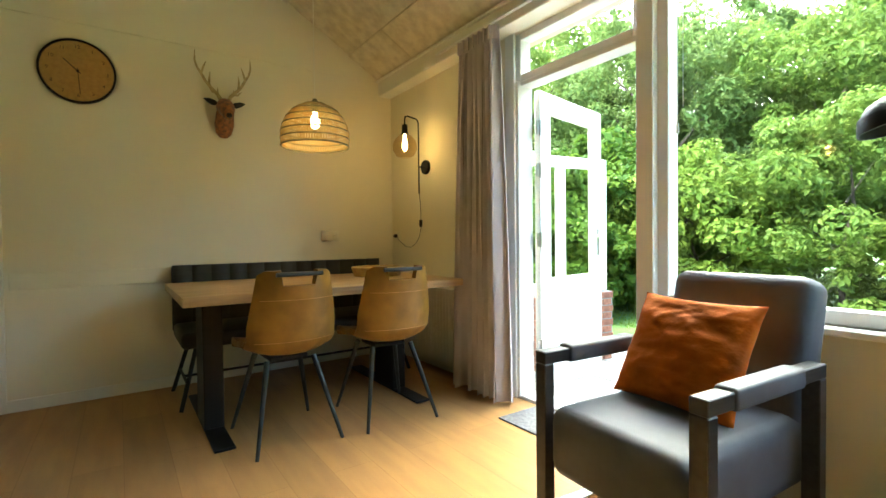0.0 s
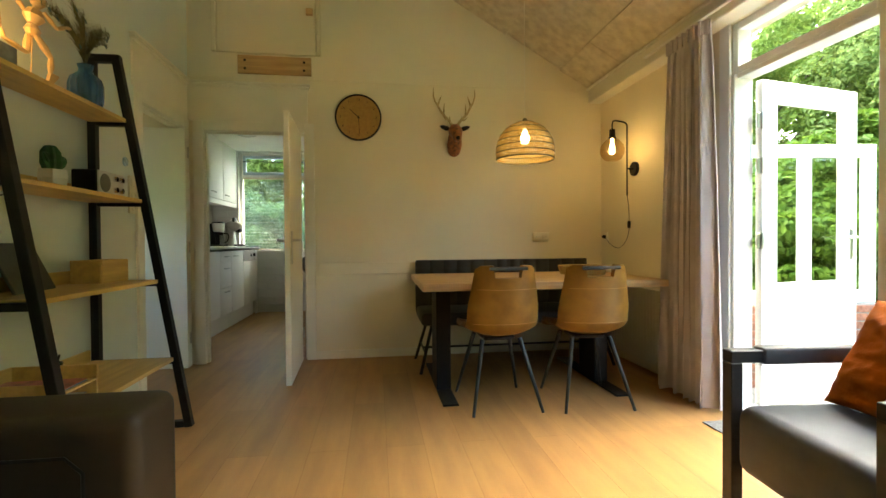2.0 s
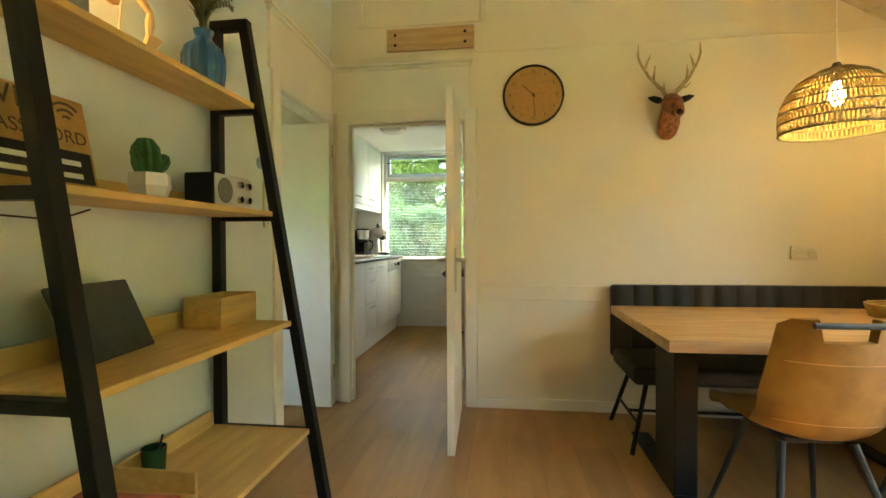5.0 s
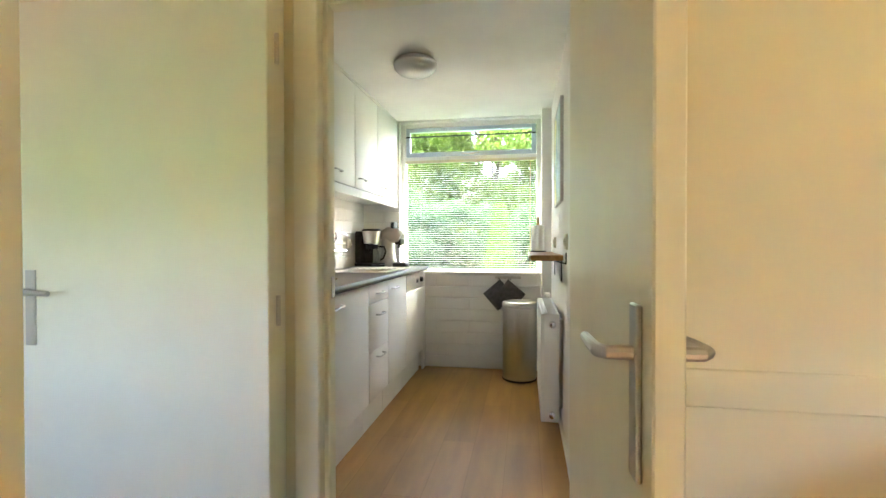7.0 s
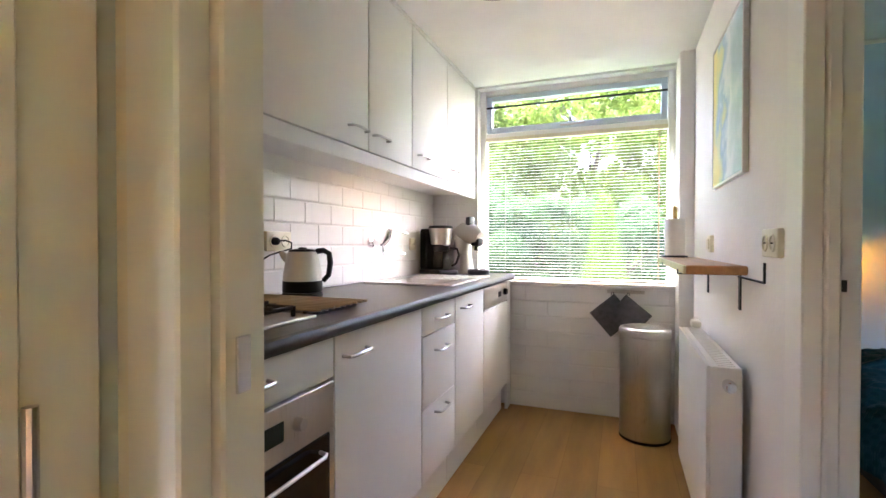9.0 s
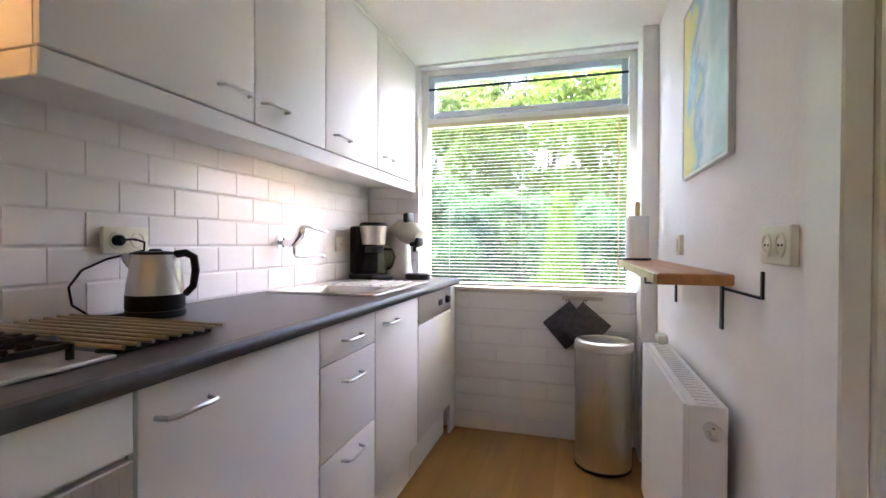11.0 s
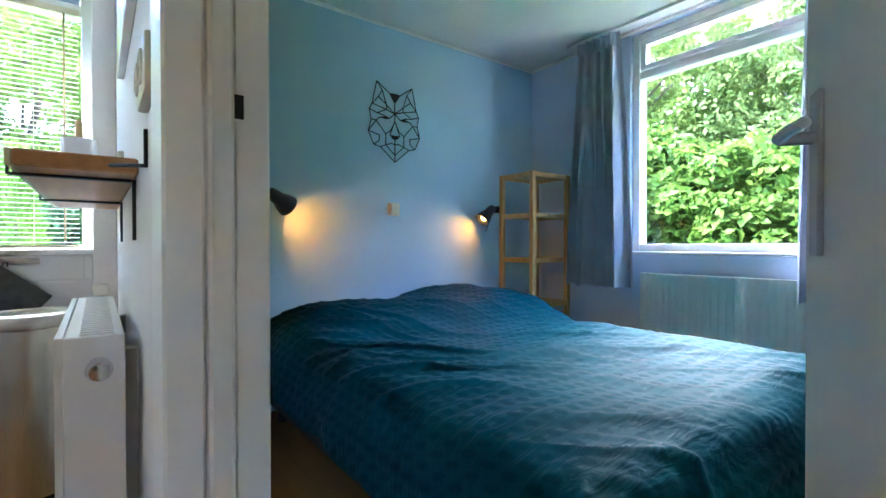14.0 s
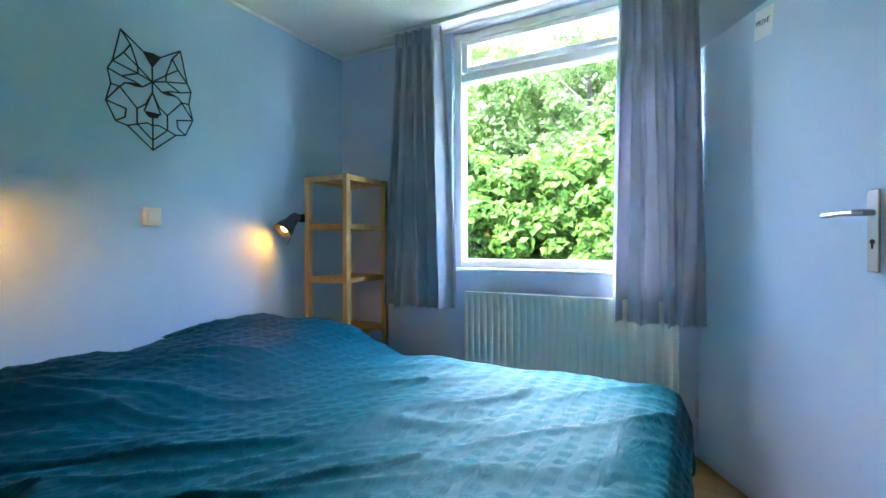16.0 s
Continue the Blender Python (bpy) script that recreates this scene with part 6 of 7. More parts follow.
part("tilt_rod", rod(B(), (-0.795, -0.02, 0.96), (-0.795, -0.02, 1.98), 0.004, None, 8), M_OAK, bl, "wooden tilt rod")
# right wall: shelf, radiator, picture, sockets, paper towel
sh = thing("wall_shelf", "oak fold-down wall shelf on black brackets", "shelf", (0, 0, 0))
part("board", box(B(), -0.808, KX1 - 0.001, 5.36, 6.57, 1.092, 1.125, 0.004), M_BEECH, sh)
part("painted_edge", box(B(), -0.818, -0.8085, 5.36, 6.57, 1.093, 1.124, 0.002), material("yellow_cream_edge", (0.62, 0.55, 0.28), 0.5, var=0.05, bump=0.02), sh, "yellow-cream front edge")
for y in (5.47, 6.15):
    bm = B()
    box(bm, KX1 - 0.007, KX1, y - 0.012, y + 0.012, 0.955, 1.091, 0.001), box(bm, -0.824, KX1 - 0.008, y - 0.010, y + 0.010, 1.0855, 1.0912, 0.001), box(bm, -0.828, -0.8235, y - 0.008, y + 0.008, 1.0855, 1.106, 0.001)
    part("bracket", bm, M_GREYMETAL, sh, "grey metal bracket")
hk = thing("wall_hook", "black folded metal bracket on the plaster wall", "hook", (KX1, 5.155, 1.115))
part("hook_plate", box(B(), -0.006, 0, -0.006, 0.006, -0.036, 0.03, 0.001), M_BLACK, hk)
part("hook_arm", bar(B(), (-0.004, 0, -0.033), (-0.05, 0.11, -0.022), 0.010, 0.006, 0.001), M_BLACK, hk)
pt = thing("paper_towel", "white paper towel roll on a wooden stand", "towel roll", (-0.735, 6.48, 1.126))
part("roll", lathe(B(), [(0.018, 0.012), (0.055, 0.012), (0.055, 0.225), (0.018, 0.225)], 28), material("paper", (0.80, 0.80, 0.79), 0.95, var=0.02, bump=0.3, bscale=120), pt)
part("stand", lathe(B(), [(0, 0), (0.068, 0), (0.068, 0.01), (0, 0.011)], 28), M_GREYMETAL, pt)
part("stick", lathe(B(), [(0, 0.01), (0.012, 0.01), (0.012, 0.29), (0.008, 0.30), (0, 0.30)], 14), M_PINE, pt, "wooden stick")
panel_radiator("radiator", "white flat panel radiator under the wall shelf", 0.83, 0.66, 0.125, (KX1, 5.725, 0.11), -90, M_WHITE, False)
rv = bpy.data.objects["radiator.001"]
part("valve", lathe(B(), [(0, 0), (0.02, 0), (0.022, 0.03), (0.016, 0.05), (0, 0.052)], 16, Matrix.Translation((0.418, -0.07, 0.60)) @ Matrix.Rotation(radians(90), 4, "Y")), M_CHROME, rv, "chrome end valve")
part("valve", lathe(B(), [(0, 0), (0.018, 0), (0.02, 0.03), (0, 0.04)], 16, Matrix.Translation((0.418, -0.07, 0.05)) @ Matrix.Rotation(radians(90), 4, "Y")), M_CHROME, rv, "chrome end valve")
part("thermostat", box(B(), -0.44, -0.36, -0.085, -0.04, 0.665, 0.705, 0.012, 2), M_WHITE, rv, "white thermostat head")
pc = thing("picture", "small abstract painting in blue, green and yellow", "picture", (KX1, 5.665, 1.475), -90)
mpic = material("abstract_paint", (0.15, 0.32, 0.45), 0.35, var=0.2, scale=5, bump=0.3, bscale=60, color2=(0.55, 0.60, 0.30))
n, l = mpic.node_tree.nodes, mpic.node_tree.links
tc, gr, rp, sx_, ad = (n.new("ShaderNode" + k) for k in ("TexCoord", "TexNoise", "ValToRGB", "SeparateXYZ", "Math"))
gr.inputs["Scale"].default_value, gr.inputs["Detail"].default_value = 5.0, 5
ad.operation = "MULTIPLY_ADD"
ad.inputs[1].default_value = 1.1
rp.color_ramp.elements[0].position, rp.color_ramp.elements[0].color = 0.22, (0.78, 0.68, 0.22, 1)
rp.color_ramp.elements[1].position, rp.color_ramp.elements[1].color = 0.85, (0.36, 0.56, 0.58, 1)
for pos, c in ((0.34, (0.55, 0.64, 0.40, 1)), (0.42, (0.26, 0.46, 0.62, 1)), (0.55, (0.72, 0.80, 0.84, 1)), (0.70, (0.50, 0.66, 0.70, 1))):
    e = rp.color_ramp.elements.new(pos)
    e.color = c
l.new(tc.outputs["Object"], gr.inputs["Vector"]), l.new(tc.outputs["Object"], sx_.inputs[0])
l.new(sx_.outputs["X"], ad.inputs[0]), l.new(gr.outputs["Fac"], ad.inputs[2])
l.new(ad.outputs[0], rp.inputs[0]), l.new(rp.outputs[0], n["Principled BSDF"].inputs["Base Color"])
part("canvas", box(B(), -0.28, 0.28, -0.018, -0.004, 0.0, 0.62, 0.003), mpic, pc)
for x0, x1, z0, z1 in ((-0.295, -0.281, -0.014, 0.634), (0.281, 0.295, -0.014, 0.634), (-0.281, 0.281, -0.014, -0.001), (-0.281, 0.281, 0.621, 0.634)):
    part("frame_edge", box(B(), x0, x1, -0.020, 0, z0, z1, 0.002), M_SATIN, pc)
outlet("wall_socket", "cream double wall socket on white plaster", (KX1, 5.05, 1.207), -90, 2)
outlet("light_switch", "cream light switch on white plaster", (KX1, 6.05, 1.205), -90, 1, "rocker")
# bin, pot holders
bn = thing("waste_bin", "brushed steel cylindrical waste bin under the window", "bin", (-0.89, 6.57, 0))
part("bin_body", lathe(B(), [(0, 0.012), (0.145, 0.012), (0.147, 0.02), (0.147, 0.635), (0, 0.635)], 48), M_STEEL, bn)
part("base_ring", lathe(B(), [(0, 0), (0.142, 0), (0.150, 0.006), (0.149, 0.018), (0.146, 0.02)], 48), M_BLACK, bn)
part("lid", lathe(B(), [(0.150, 0.637), (0.153, 0.645), (0.152, 0.672), (0.146, 0.684), (0.125, 0.690), (0.122, 0.686), (0.115, 0.684), (0, 0.692)], 48), M_STEEL, bn)
rl = thing("hook_rail", "small steel hook rail on the tiles", "hook rail", (-1.0, KY1 - 0.010, 0.875))
part("rail", box(B(), -0.12, 0.12, -0.006, 0, -0.012, 0.012, 0.002), M_STEEL, rl)
for x in (-0.085, 0.0, 0.085):
    part("hook", tube(B(), [(x, -0.006, 0), (x, -0.028, -0.004), (x, -0.03, 0.012)], 0.0035, 7), M_STEEL, rl)
M_MITT = material("grey_quilted_cotton", (0.085, 0.085, 0.09), 0.95, var=0.12, scale=30, bump=0.6, bscale=120)
for x, y, rot in ((-1.085, -0.022, 49), (-0.985, -0.048, 40)):
    bm = B()

    def fq(side):
        def f(u, v):
            a, b = u * 2 - 1, v * 2 - 1
            e = (1 - abs(a) ** 6) * (1 - abs(b) ** 6)
            q = 0.5 + 0.5 * math.cos(u * 8 * math.tau) * math.cos(v * 8 * math.tau)
            return (a * 0.106, side * (0.002 + 0.006 * e + 0.003 * q * e), b * 0.106)
        return f
    sheet(bm, fq(1), 32, 32), sheet(bm, fq(-1), 32, 32)
    bmesh.ops.remove_doubles(bm, verts=bm.verts, dist=0.0004)
    mt = thing("pot_holder", "dark grey quilted pot holder on a hook", "pot holder", (x, KY1 - 0.012, 0.86), 0, "pot holders")
    o = part("pad", bm, M_MITT, mt)
    o.matrix_basis = pose(0, y, -0.148, 0, rot, 0)
    part("loop", tube(B(), [(-0.008, y, -0.006), (-0.006, y, 0.012), (0.006, y, 0.012), (0.008, y, -0.006)], 0.003, 6), M_MITT, mt)

# ---- bedroom ----
wb = window_unit("window_3", "white bedroom window with tilted upper light", BX1, 4.68, 5.98, 0.90, 2.37, bars_z=(2.09,), w=0.05)
for y0, y1, z0, z1 in ((4.74, 4.78, 2.12, 2.31), (5.88, 5.92, 2.12, 2.31), (4.78, 5.88, 2.12, 2.15), (4.78, 5.88, 2.28, 2.31)):
    part("top_light_frame", box(B(), BX1 + 0.02, BX1 + 0.075, y0, y1, z0, z1, 0.003), M_WHITE, wb)
part("window_sill", box(B(), BX1 - 0.03, BX1 + 0.03, 4.66, 6.0, 0.88, 0.90, 0.005), M_WHITE, wb)
curtain("curtain", "lilac-grey short curtain hanging beside the tower shelf", "y", 5.895, 6.40, 0.66, 2.375, 2.13, 5, 0.058, -0.7)
curtain("curtain", "lilac-grey short curtain half across the bedroom window", "y", 4.585, 4.985, 0.655, 2.375, 2.13, 4, 0.058, 0.4)
structure("curtain_rail_bedroom", box(B(), 2.10, 2.125, 4.1, 6.4, 2.378, 2.398, 0.003), M_WHITE, "white curtain rail on the bedroom ceiling")
panel_radiator("radiator", "white ribbed panel radiator under the bedroom window", 1.15, 0.56, 0.075, (BX1, 5.28, 0.2), -90, M_RAD)


def tower_shelf(at, label):
    ob = thing("tower_shelf", label, "shelf", at, 0, "tower shelves beside the bed")
    W, D, H = 0.41, 0.34, 1.465
    for x in (0.0175, W - 0.0175):
        for y in (0.0175, D - 0.0175):
            part("post", box(B(), x - 0.0175, x + 0.0175, y - 0.0175, y + 0.0175, 0, H, 0.003), M_BAMBOO, ob)
    for z in (0.17, 0.49, 0.815, 1.137, H - 0.035):
        for y in (0.012, D - 0.030):
            part("rail", box(B(), 0.035, W - 0.035, y, y + 0.018, z, z + 0.034, 0.002), M_BAMBOO, ob)
        for x in (0.006, W - 0.024):
            part("rail", box(B(), x, x + 0.018, 0.035, D - 0.035, z, z + 0.034, 0.002), M_BAMBOO, ob)
        for k in range(7):
            x = 0.03 + k * (W - 0.06) / 7
            part("slat", box(B(), x + 0.004, x + 0.042, 0.031, D - 0.031, z + 0.02, z + 0.0335, 0.002), M_BAMBOO, ob)
    return ob


tw = tower_shelf((1.76, 6.42, 0), "empty varnished wooden tower shelf in the corner")
tw2 = copy_thing(tw, pose(-0.445, 6.42, 0))
tagged(tw2, "empty varnished wooden tower shelf by the partition")


def clip_lamp(at, s, label, aim, cone, watts):
    """A dark clamp spot on the tower's post, aimed at the bed side; s: +1 points to +x."""
    ob = thing("clamp_lamp", label, "lamp", at, 0, "clamp lamps beside the bed")
    part("clamp", box(B(), -0.02, 0.02, -0.02, 0.02, -0.02, 0.03, 0.004), M_BLACK, ob)
    part("joint", tube(B(), [(0, 0, 0.0), (s * 0.03, 0, 0.02), (s * 0.05, 0, 0.02)], 0.009, 8), M_BLACK, ob)
    aim = Vector(aim).normalized()
    m = Matrix.Translation((s * 0.05, 0, 0.022)) @ aim.to_track_quat("Z", "Y").to_matrix().to_4x4()
    part("shade", lathe(B(), [(0.0, 0.0), (0.026, 0.004), (0.034, 0.03), (0.037, 0.07), (0.052, 0.105), (0.060, 0.145), (0.057, 0.145), (0.048, 0.105), (0.03, 0.07), (0, 0.06)], 26, m), M_GREYMETAL, ob, "dark grey metal shade")
    part("bulb", lathe(B(), [(0, 0.075), (0.02, 0.08), (0.03, 0.105), (0.02, 0.13), (0, 0.136)], 16, m), M_BULBBED, ob, "glowing warm bulb")
    part("cable", tube(B(), [(s * 0.05, 0.01, 0.02), (s * 0.03, 0.05, -0.06), (s * 0.03, 0.13, -0.2), (s * 0.025, 0.17, -0.5), (s * 0.03, 0.18, -0.9)], 0.003, 6), M_BLACK, ob)
    part("switch", box(B(), s * 0.025 - 0.012, s * 0.025 + 0.012, 0.145, 0.17, -0.37, -0.31, 0.004), M_BLACK, ob)
    d = bpy.data.lights.new("clamp_lamp_light", "SPOT")
    d.energy, d.color, d.spot_size, d.spot_blend, d.shadow_soft_size = watts, (1.0, 0.31, 0.012), radians(cone), 1.0, 0.03
    u = new("clamp_lamp_light", d)
    p = Vector(at) + m @ Vector((0, 0, 0.147))
    u.matrix_world = look(p, p + aim)


M_BULBBED = glow("warm_bulb", (1.0, 0.42, 0.07), 0.5)
clip_lamp((1.765, 6.775, 1.205), -1, "dark grey clamp lamp glowing on the corner tower shelf", (-0.70, 0.10, -0.70), 150, 0.17)
clip_lamp((-0.012, 6.67, 1.20), 1, "dark grey clamp lamp glowing on the tower shelf", (0.80, 0.40, -0.46), 110, 0.24)
outlet("light_switch", "cream rocker switch above the bed", (0.905, BY1, 1.18), 0, 1, "rocker")


def fox():
    """Half of a faceted animal face in hundredths of its width, mirrored later; lines join the named corners."""
    P = {"et": (53, 101), "eb": (66, 42), "bp": (15, 75), "ei": (25, 45), "el": (37, 80), "em": (48, 62), "hs": (74, 27), "ht": (69, 2), "ck": (77, -28), "cj": (62, -60), "ck5": (43, -64), "chin": (0, -100), "inner": (0, -82), "jm": (27, -58), "topc": (0, 77), "tb": (0, 53), "fh": (0, 25), "b1": (25, 33), "b2": (52, 20), "b3": (32, 17), "nb": (0, 6), "nl": (12, -19), "ci": (55, 1), "c2": (27, -30), "c3": (45, -35), "c4": (47, -50), "m1": (10, -52), "n0": (0, -36), "m0": (0, -55), "eo": (46, 10), "en": (17, 11), "ns": (15, -32)}
    E = "et-eb et-bp et-el el-ei em-eb em-ei em-el bp-topc bp-tb tb-fh ei-fh ei-b1 eb-hs eb-b1 hs-ht ht-ck ck-cj cj-ck5 ck5-chin jm-inner chin-inner b1-b2 b2-b3 b3-en b1-fh fh-en hs-b2 ci-ck ci-c2 c2-nl ck-c3 c3-c4 c4-cj c2-jm ht-ci ci-eo eo-en fh-nb nb-nl nb-ns n0-m0 m1-m0 m1-jm m0-inner ck5-jm"
    return P, [e.split("-") for e in E.split()]


fx = thing("wire_animal_face", "black metal wire animal face hanging on the teal wall", "decoration", (0.91, BY1 - 0.002, 1.748))
P, E = fox()
U = 0.00256
for s in (-1, 1):
    for a, b in E:
        if s == 1 and P[a][0] == 0 and P[b][0] == 0:
            continue
        part("wire", rod(B(), (s * P[a][0] * U, -0.014, P[a][1] * U), (s * P[b][0] * U, -0.014, P[b][1] * U), 0.0034, None, 6), M_BLACK, fx)
    part("stand_off", rod(B(), (s * 48 * U, 0, 62 * U), (s * 48 * U, -0.014, 62 * U), 0.003, None, 6), M_BLACK, fx)
for pts, nm in (([(-16, 75), (0, 78), (16, 75), (0, 52)], "brow_plate"), ([(-14, -31), (14, -31), (9, -39), (0, -42), (-9, -39)], "nose_plate"), ([(-42, 12), (-28, 15), (-17, 10), (-30, 8)], "eye_plate"), ([(42, 12), (28, 15), (17, 10), (30, 8)], "eye_plate")):
    bm = B()
    f = bm.faces.new([bm.verts.new((x * U, -0.0115, z * U)) for x, z in pts])
    r = bmesh.ops.extrude_face_region(bm, geom=[f])
    bmesh.ops.translate(bm, vec=(0, -0.005, 0), verts=[v for v in r["geom"] if isinstance(v, bmesh.types.BMVert)])
    part(nm, bm, M_BLACK, fx, "", None)


# bed
def duvet_height(x, y):
    """Top of the bedding over the mattress, x and y in bed coordinates (0..1.72 across, 0 foot..2.14 head)."""
    n = noise.noise
    z = 0.50 + 0.020 * n(Vector((x * 1.6, y * 1.4, 0.3)))
    z += 0.018 * n(Vector((x * 2.2 + 3 * y, y * 1.2, 4.0)))
    # pillows under the cover near the head
    for px, a in ((0.45, 0.11), (1.27, 0.13)):
        d = ((x - px) / 0.46) ** 4 + ((y - 1.78) / 0.36) ** 4
        z += a * math.exp(-d)
    # soft creases running aslant, stronger in some patches
    r = n(Vector((x * 0.9, y * 0.8, 2.0)))
    fold = lambda p, k: (1 - math.sin(p) ** 2) ** k
    z += 0.012 * fold(5.2 * (y * 0.9 + 0.45 * x + 0.6 * r) + 3.5 * n(Vector((x * 1.3, y * 1.3, 7))), 5) * max(0.0, 0.40 + 1.6 * n(Vector((x * 1.7, y * 1.7, 9))))
    # sharp wrinkles that run from the head towards the far foot corner
    p, q = 0.75 * x - 0.65 * y, 0.65 * x + 0.75 * y
    ridge = lambda a, b, c, k: (1 - abs(n(Vector((p * a + 0.5 * n(Vector((x * 2, y * 2, c))), q * b + 0.35 * n(Vector((x * 2.5, y * 2.5, c + 3))), c))))) ** k
    patch = max(0.0, min(1.0, 0.55 + 1.3 * n(Vector((x * 1.4, y * 1.4, 61)))))
    z += 0.026 * ridge(0.8, 3.6, 70, 12) * (0.3 + 0.7 * patch) + 0.018 * ridge(1.2, 8.0, 80, 9) * patch + 0.007 * ridge(2.0, 16, 90, 6) * (0.4 + 0.6 * patch)
    return z


bd = thing("double_bed", "double bed on a dark base", "bed", (-0.01, 4.68, 0))
BW, BL = 1.70, 2.17
part("base", box(B(), 0.06, BW - 0.06, 0.08, BL - 0.02, 0.09, 0.29, 0.015, 2), material("dark_bed_cloth", (0.03, 0.028, 0.03), 0.9, var=0.15, bump=0.4, bscale=300), bd)
part("mattress", box(B(), 0.03, BW - 0.03, 0.04, BL - 0.01, 0.292, 0.47, 0.04, 3), M_CREAM, bd)
for x in (0.12, BW - 0.12):
    for y in (0.15, BL - 0.15):
        part("leg", rod(B(), (x, y, 0), (x, y, 0.09), 0.025), M_BLACK, bd)
bm = B()
NX, NY = 250, 290


def cover(u, v):
    over = 0.20                                    # share of the cloth that hangs over each side
    s, t = u * (BW + 2 * over) - over, v * (BL + over) - over
    x, y = min(max(s, 0.0), BW), min(max(t, 0.0), BL)
    dx, dy = s - x, t - y
    z = duvet_height(x, y)
    drop = math.hypot(dx, dy)
    k = noise.noise(Vector((s * 3, t * 3, 5)))
    hang = min(drop, 0.27)
    edge = min(x, BW - x, y, 9)
    z -= 0.05 * math.exp(-edge / 0.05) if drop == 0 else 0.05
    ox = math.copysign(min(0.05, abs(dx) * 0.5) + 0.02 * math.sin(9 * t + 3 * k) * hang / 0.25, dx) if dx else 0
    oy = -(min(0.05, abs(dy) * 0.5) + 0.02 * math.sin(8 * s + 3 * k) * hang / 0.25) if dy else 0
    if dx and dy:
        ox, oy = ox * 0.62, oy * 0.62
    return (x + ox, y + oy, z - hang * 1.15)


sheet(bm, cover, NX, NY)
M_DUVET = material("teal_duvet_sateen", (0.0060, 0.056, 0.078), 0.50, var=0.06, scale=4, bump=0.12, bscale=300, dist=0.001, spec=0.035)
n, l = M_DUVET.node_tree.nodes, M_DUVET.node_tree.links
tc, mp, vo, mr, ad = n.new("ShaderNodeTexCoord"), n.new("ShaderNodeMapping"), n.new("ShaderNodeTexVoronoi"), n.new("ShaderNodeMapRange"), n.new("ShaderNodeMath")
mp.inputs["Scale"].default_value = (19, 15, 0.01)
vo.inputs["Scale"].default_value, vo.inputs["Randomness"].default_value = 1.0, 0.0
mr.inputs["From Min"].default_value, mr.inputs["From Max"].default_value, mr.inputs["To Min"].default_value, mr.inputs["To Max"].default_value = 0.26, 0.34, 0.22, 0.0
ad.operation = "ADD"
sp_, ax_, ay_, cb_ = n.new("ShaderNodeSeparateXYZ"), n.new("ShaderNodeMath"), n.new("ShaderNodeMath"), n.new("ShaderNodeCombineXYZ")
l.new(tc.outputs["Object"], sp_.inputs[0])
for k_, ax in (("X", ax_), ("Y", ay_)):
    l.new(sp_.outputs[k_], ax.inputs[0]), l.new(sp_.outputs["Z"], ax.inputs[1]), l.new(ax.outputs[0], cb_.inputs[k_])
l.new(cb_.outputs[0], mp.inputs["Vector"]), l.new(mp.outputs[0], vo.inputs["Vector"]), l.new(vo.outputs["Distance"], mr.inputs["Value"])
bs = n["Principled BSDF"]
bs.inputs["Specular Tint"].default_value = (0.25, 0.72, 0.95, 1)
l.new(bs.inputs["Roughness"].links[0].from_socket, ad.inputs[0]), l.new(mr.outputs[0], ad.inputs[1]), l.new(ad.outputs[0], bs.inputs["Roughness"])
dm, dr = n.new("ShaderNodeMix"), n.new("ShaderNodeMapRange")
dm.data_type, dm.blend_type = "RGBA", "MULTIPLY"
dm.inputs["B"].default_value = (0.6, 0.68, 0.72, 1)
dr.inputs["From Min"].default_value, dr.inputs["From Max"].default_value, dr.inputs["To Min"].default_value, dr.inputs["To Max"].default_value = 0.26, 0.34, 0.42, 0.0
l.new(vo.outputs["Distance"], dr.inputs["Value"]), l.new(dr.outputs[0], dm.inputs["Factor"])
l.new(bs.inputs["Base Color"].links[0].from_socket, dm.inputs["A"]), l.new(dm.outputs["Result"], bs.inputs["Base Color"])
wn_, wb_, mp2 = n.new("ShaderNodeTexNoise"), n.new("ShaderNodeBump"), n.new("ShaderNodeMapping")
mp2.inputs["Rotation"].default_value, mp2.inputs["Scale"].default_value = (0, 0, radians(32)), (1.0, 4.5, 1.0)
wn_.inputs["Scale"].default_value, wn_.inputs["Detail"].default_value, wn_.inputs["Distortion"].default_value = 6.5, 5, 1.1
wb_.inputs["Strength"].default_value, wb_.inputs["Distance"].default_value = 0.40, 0.028
l.new(tc.outputs["Object"], mp2.inputs["Vector"]), l.new(mp2.outputs[0], wn_.inputs["Vector"]), l.new(wn_.outputs["Fac"], wb_.inputs["Height"])
l.new(bs.inputs["Normal"].links[0].from_socket, wb_.inputs["Normal"]), l.new(wb_.outputs[0], bs.inputs["Normal"])
dv = solid("duvet", bm, M_DUVET, "rumpled dark teal duvet with woven dots covering the bed", "duvet", (-0.01, 4.68, 0.0), smooth=80)
md = dv.modifiers.new("thick", "SOLIDIFY")
md.thickness, md.offset = 0.012, -1
cushion("pillow", "dark teal pillow at the head of the bed", M_DUVET, 0.62, 0.40, 0.16, pose(0.44, 6.60, 0.535, 10, 0, 0))
cushion("pillow", "dark teal pillow at the bed head near the corner shelf", M_DUVET, 0.66, 0.40, 0.17, pose(1.24, 6.62, 0.575, 12, 0, 0))
sg = thing("paper_sign", "small white paper sign reading prive", "sign")
sg.matrix_basis = priv.matrix_basis @ pose(0.436, -0.0208, 1.89, 0, 6, 0)
part("paper", box(B(), -0.05, 0.05, -0.0012, 0, -0.055, 0.055), M_WHITE, sg)
text("PRIVE", 0.03, M_BLACK, sg, pose(-0.044, -0.0016, -0.01, 90, 0, 0))

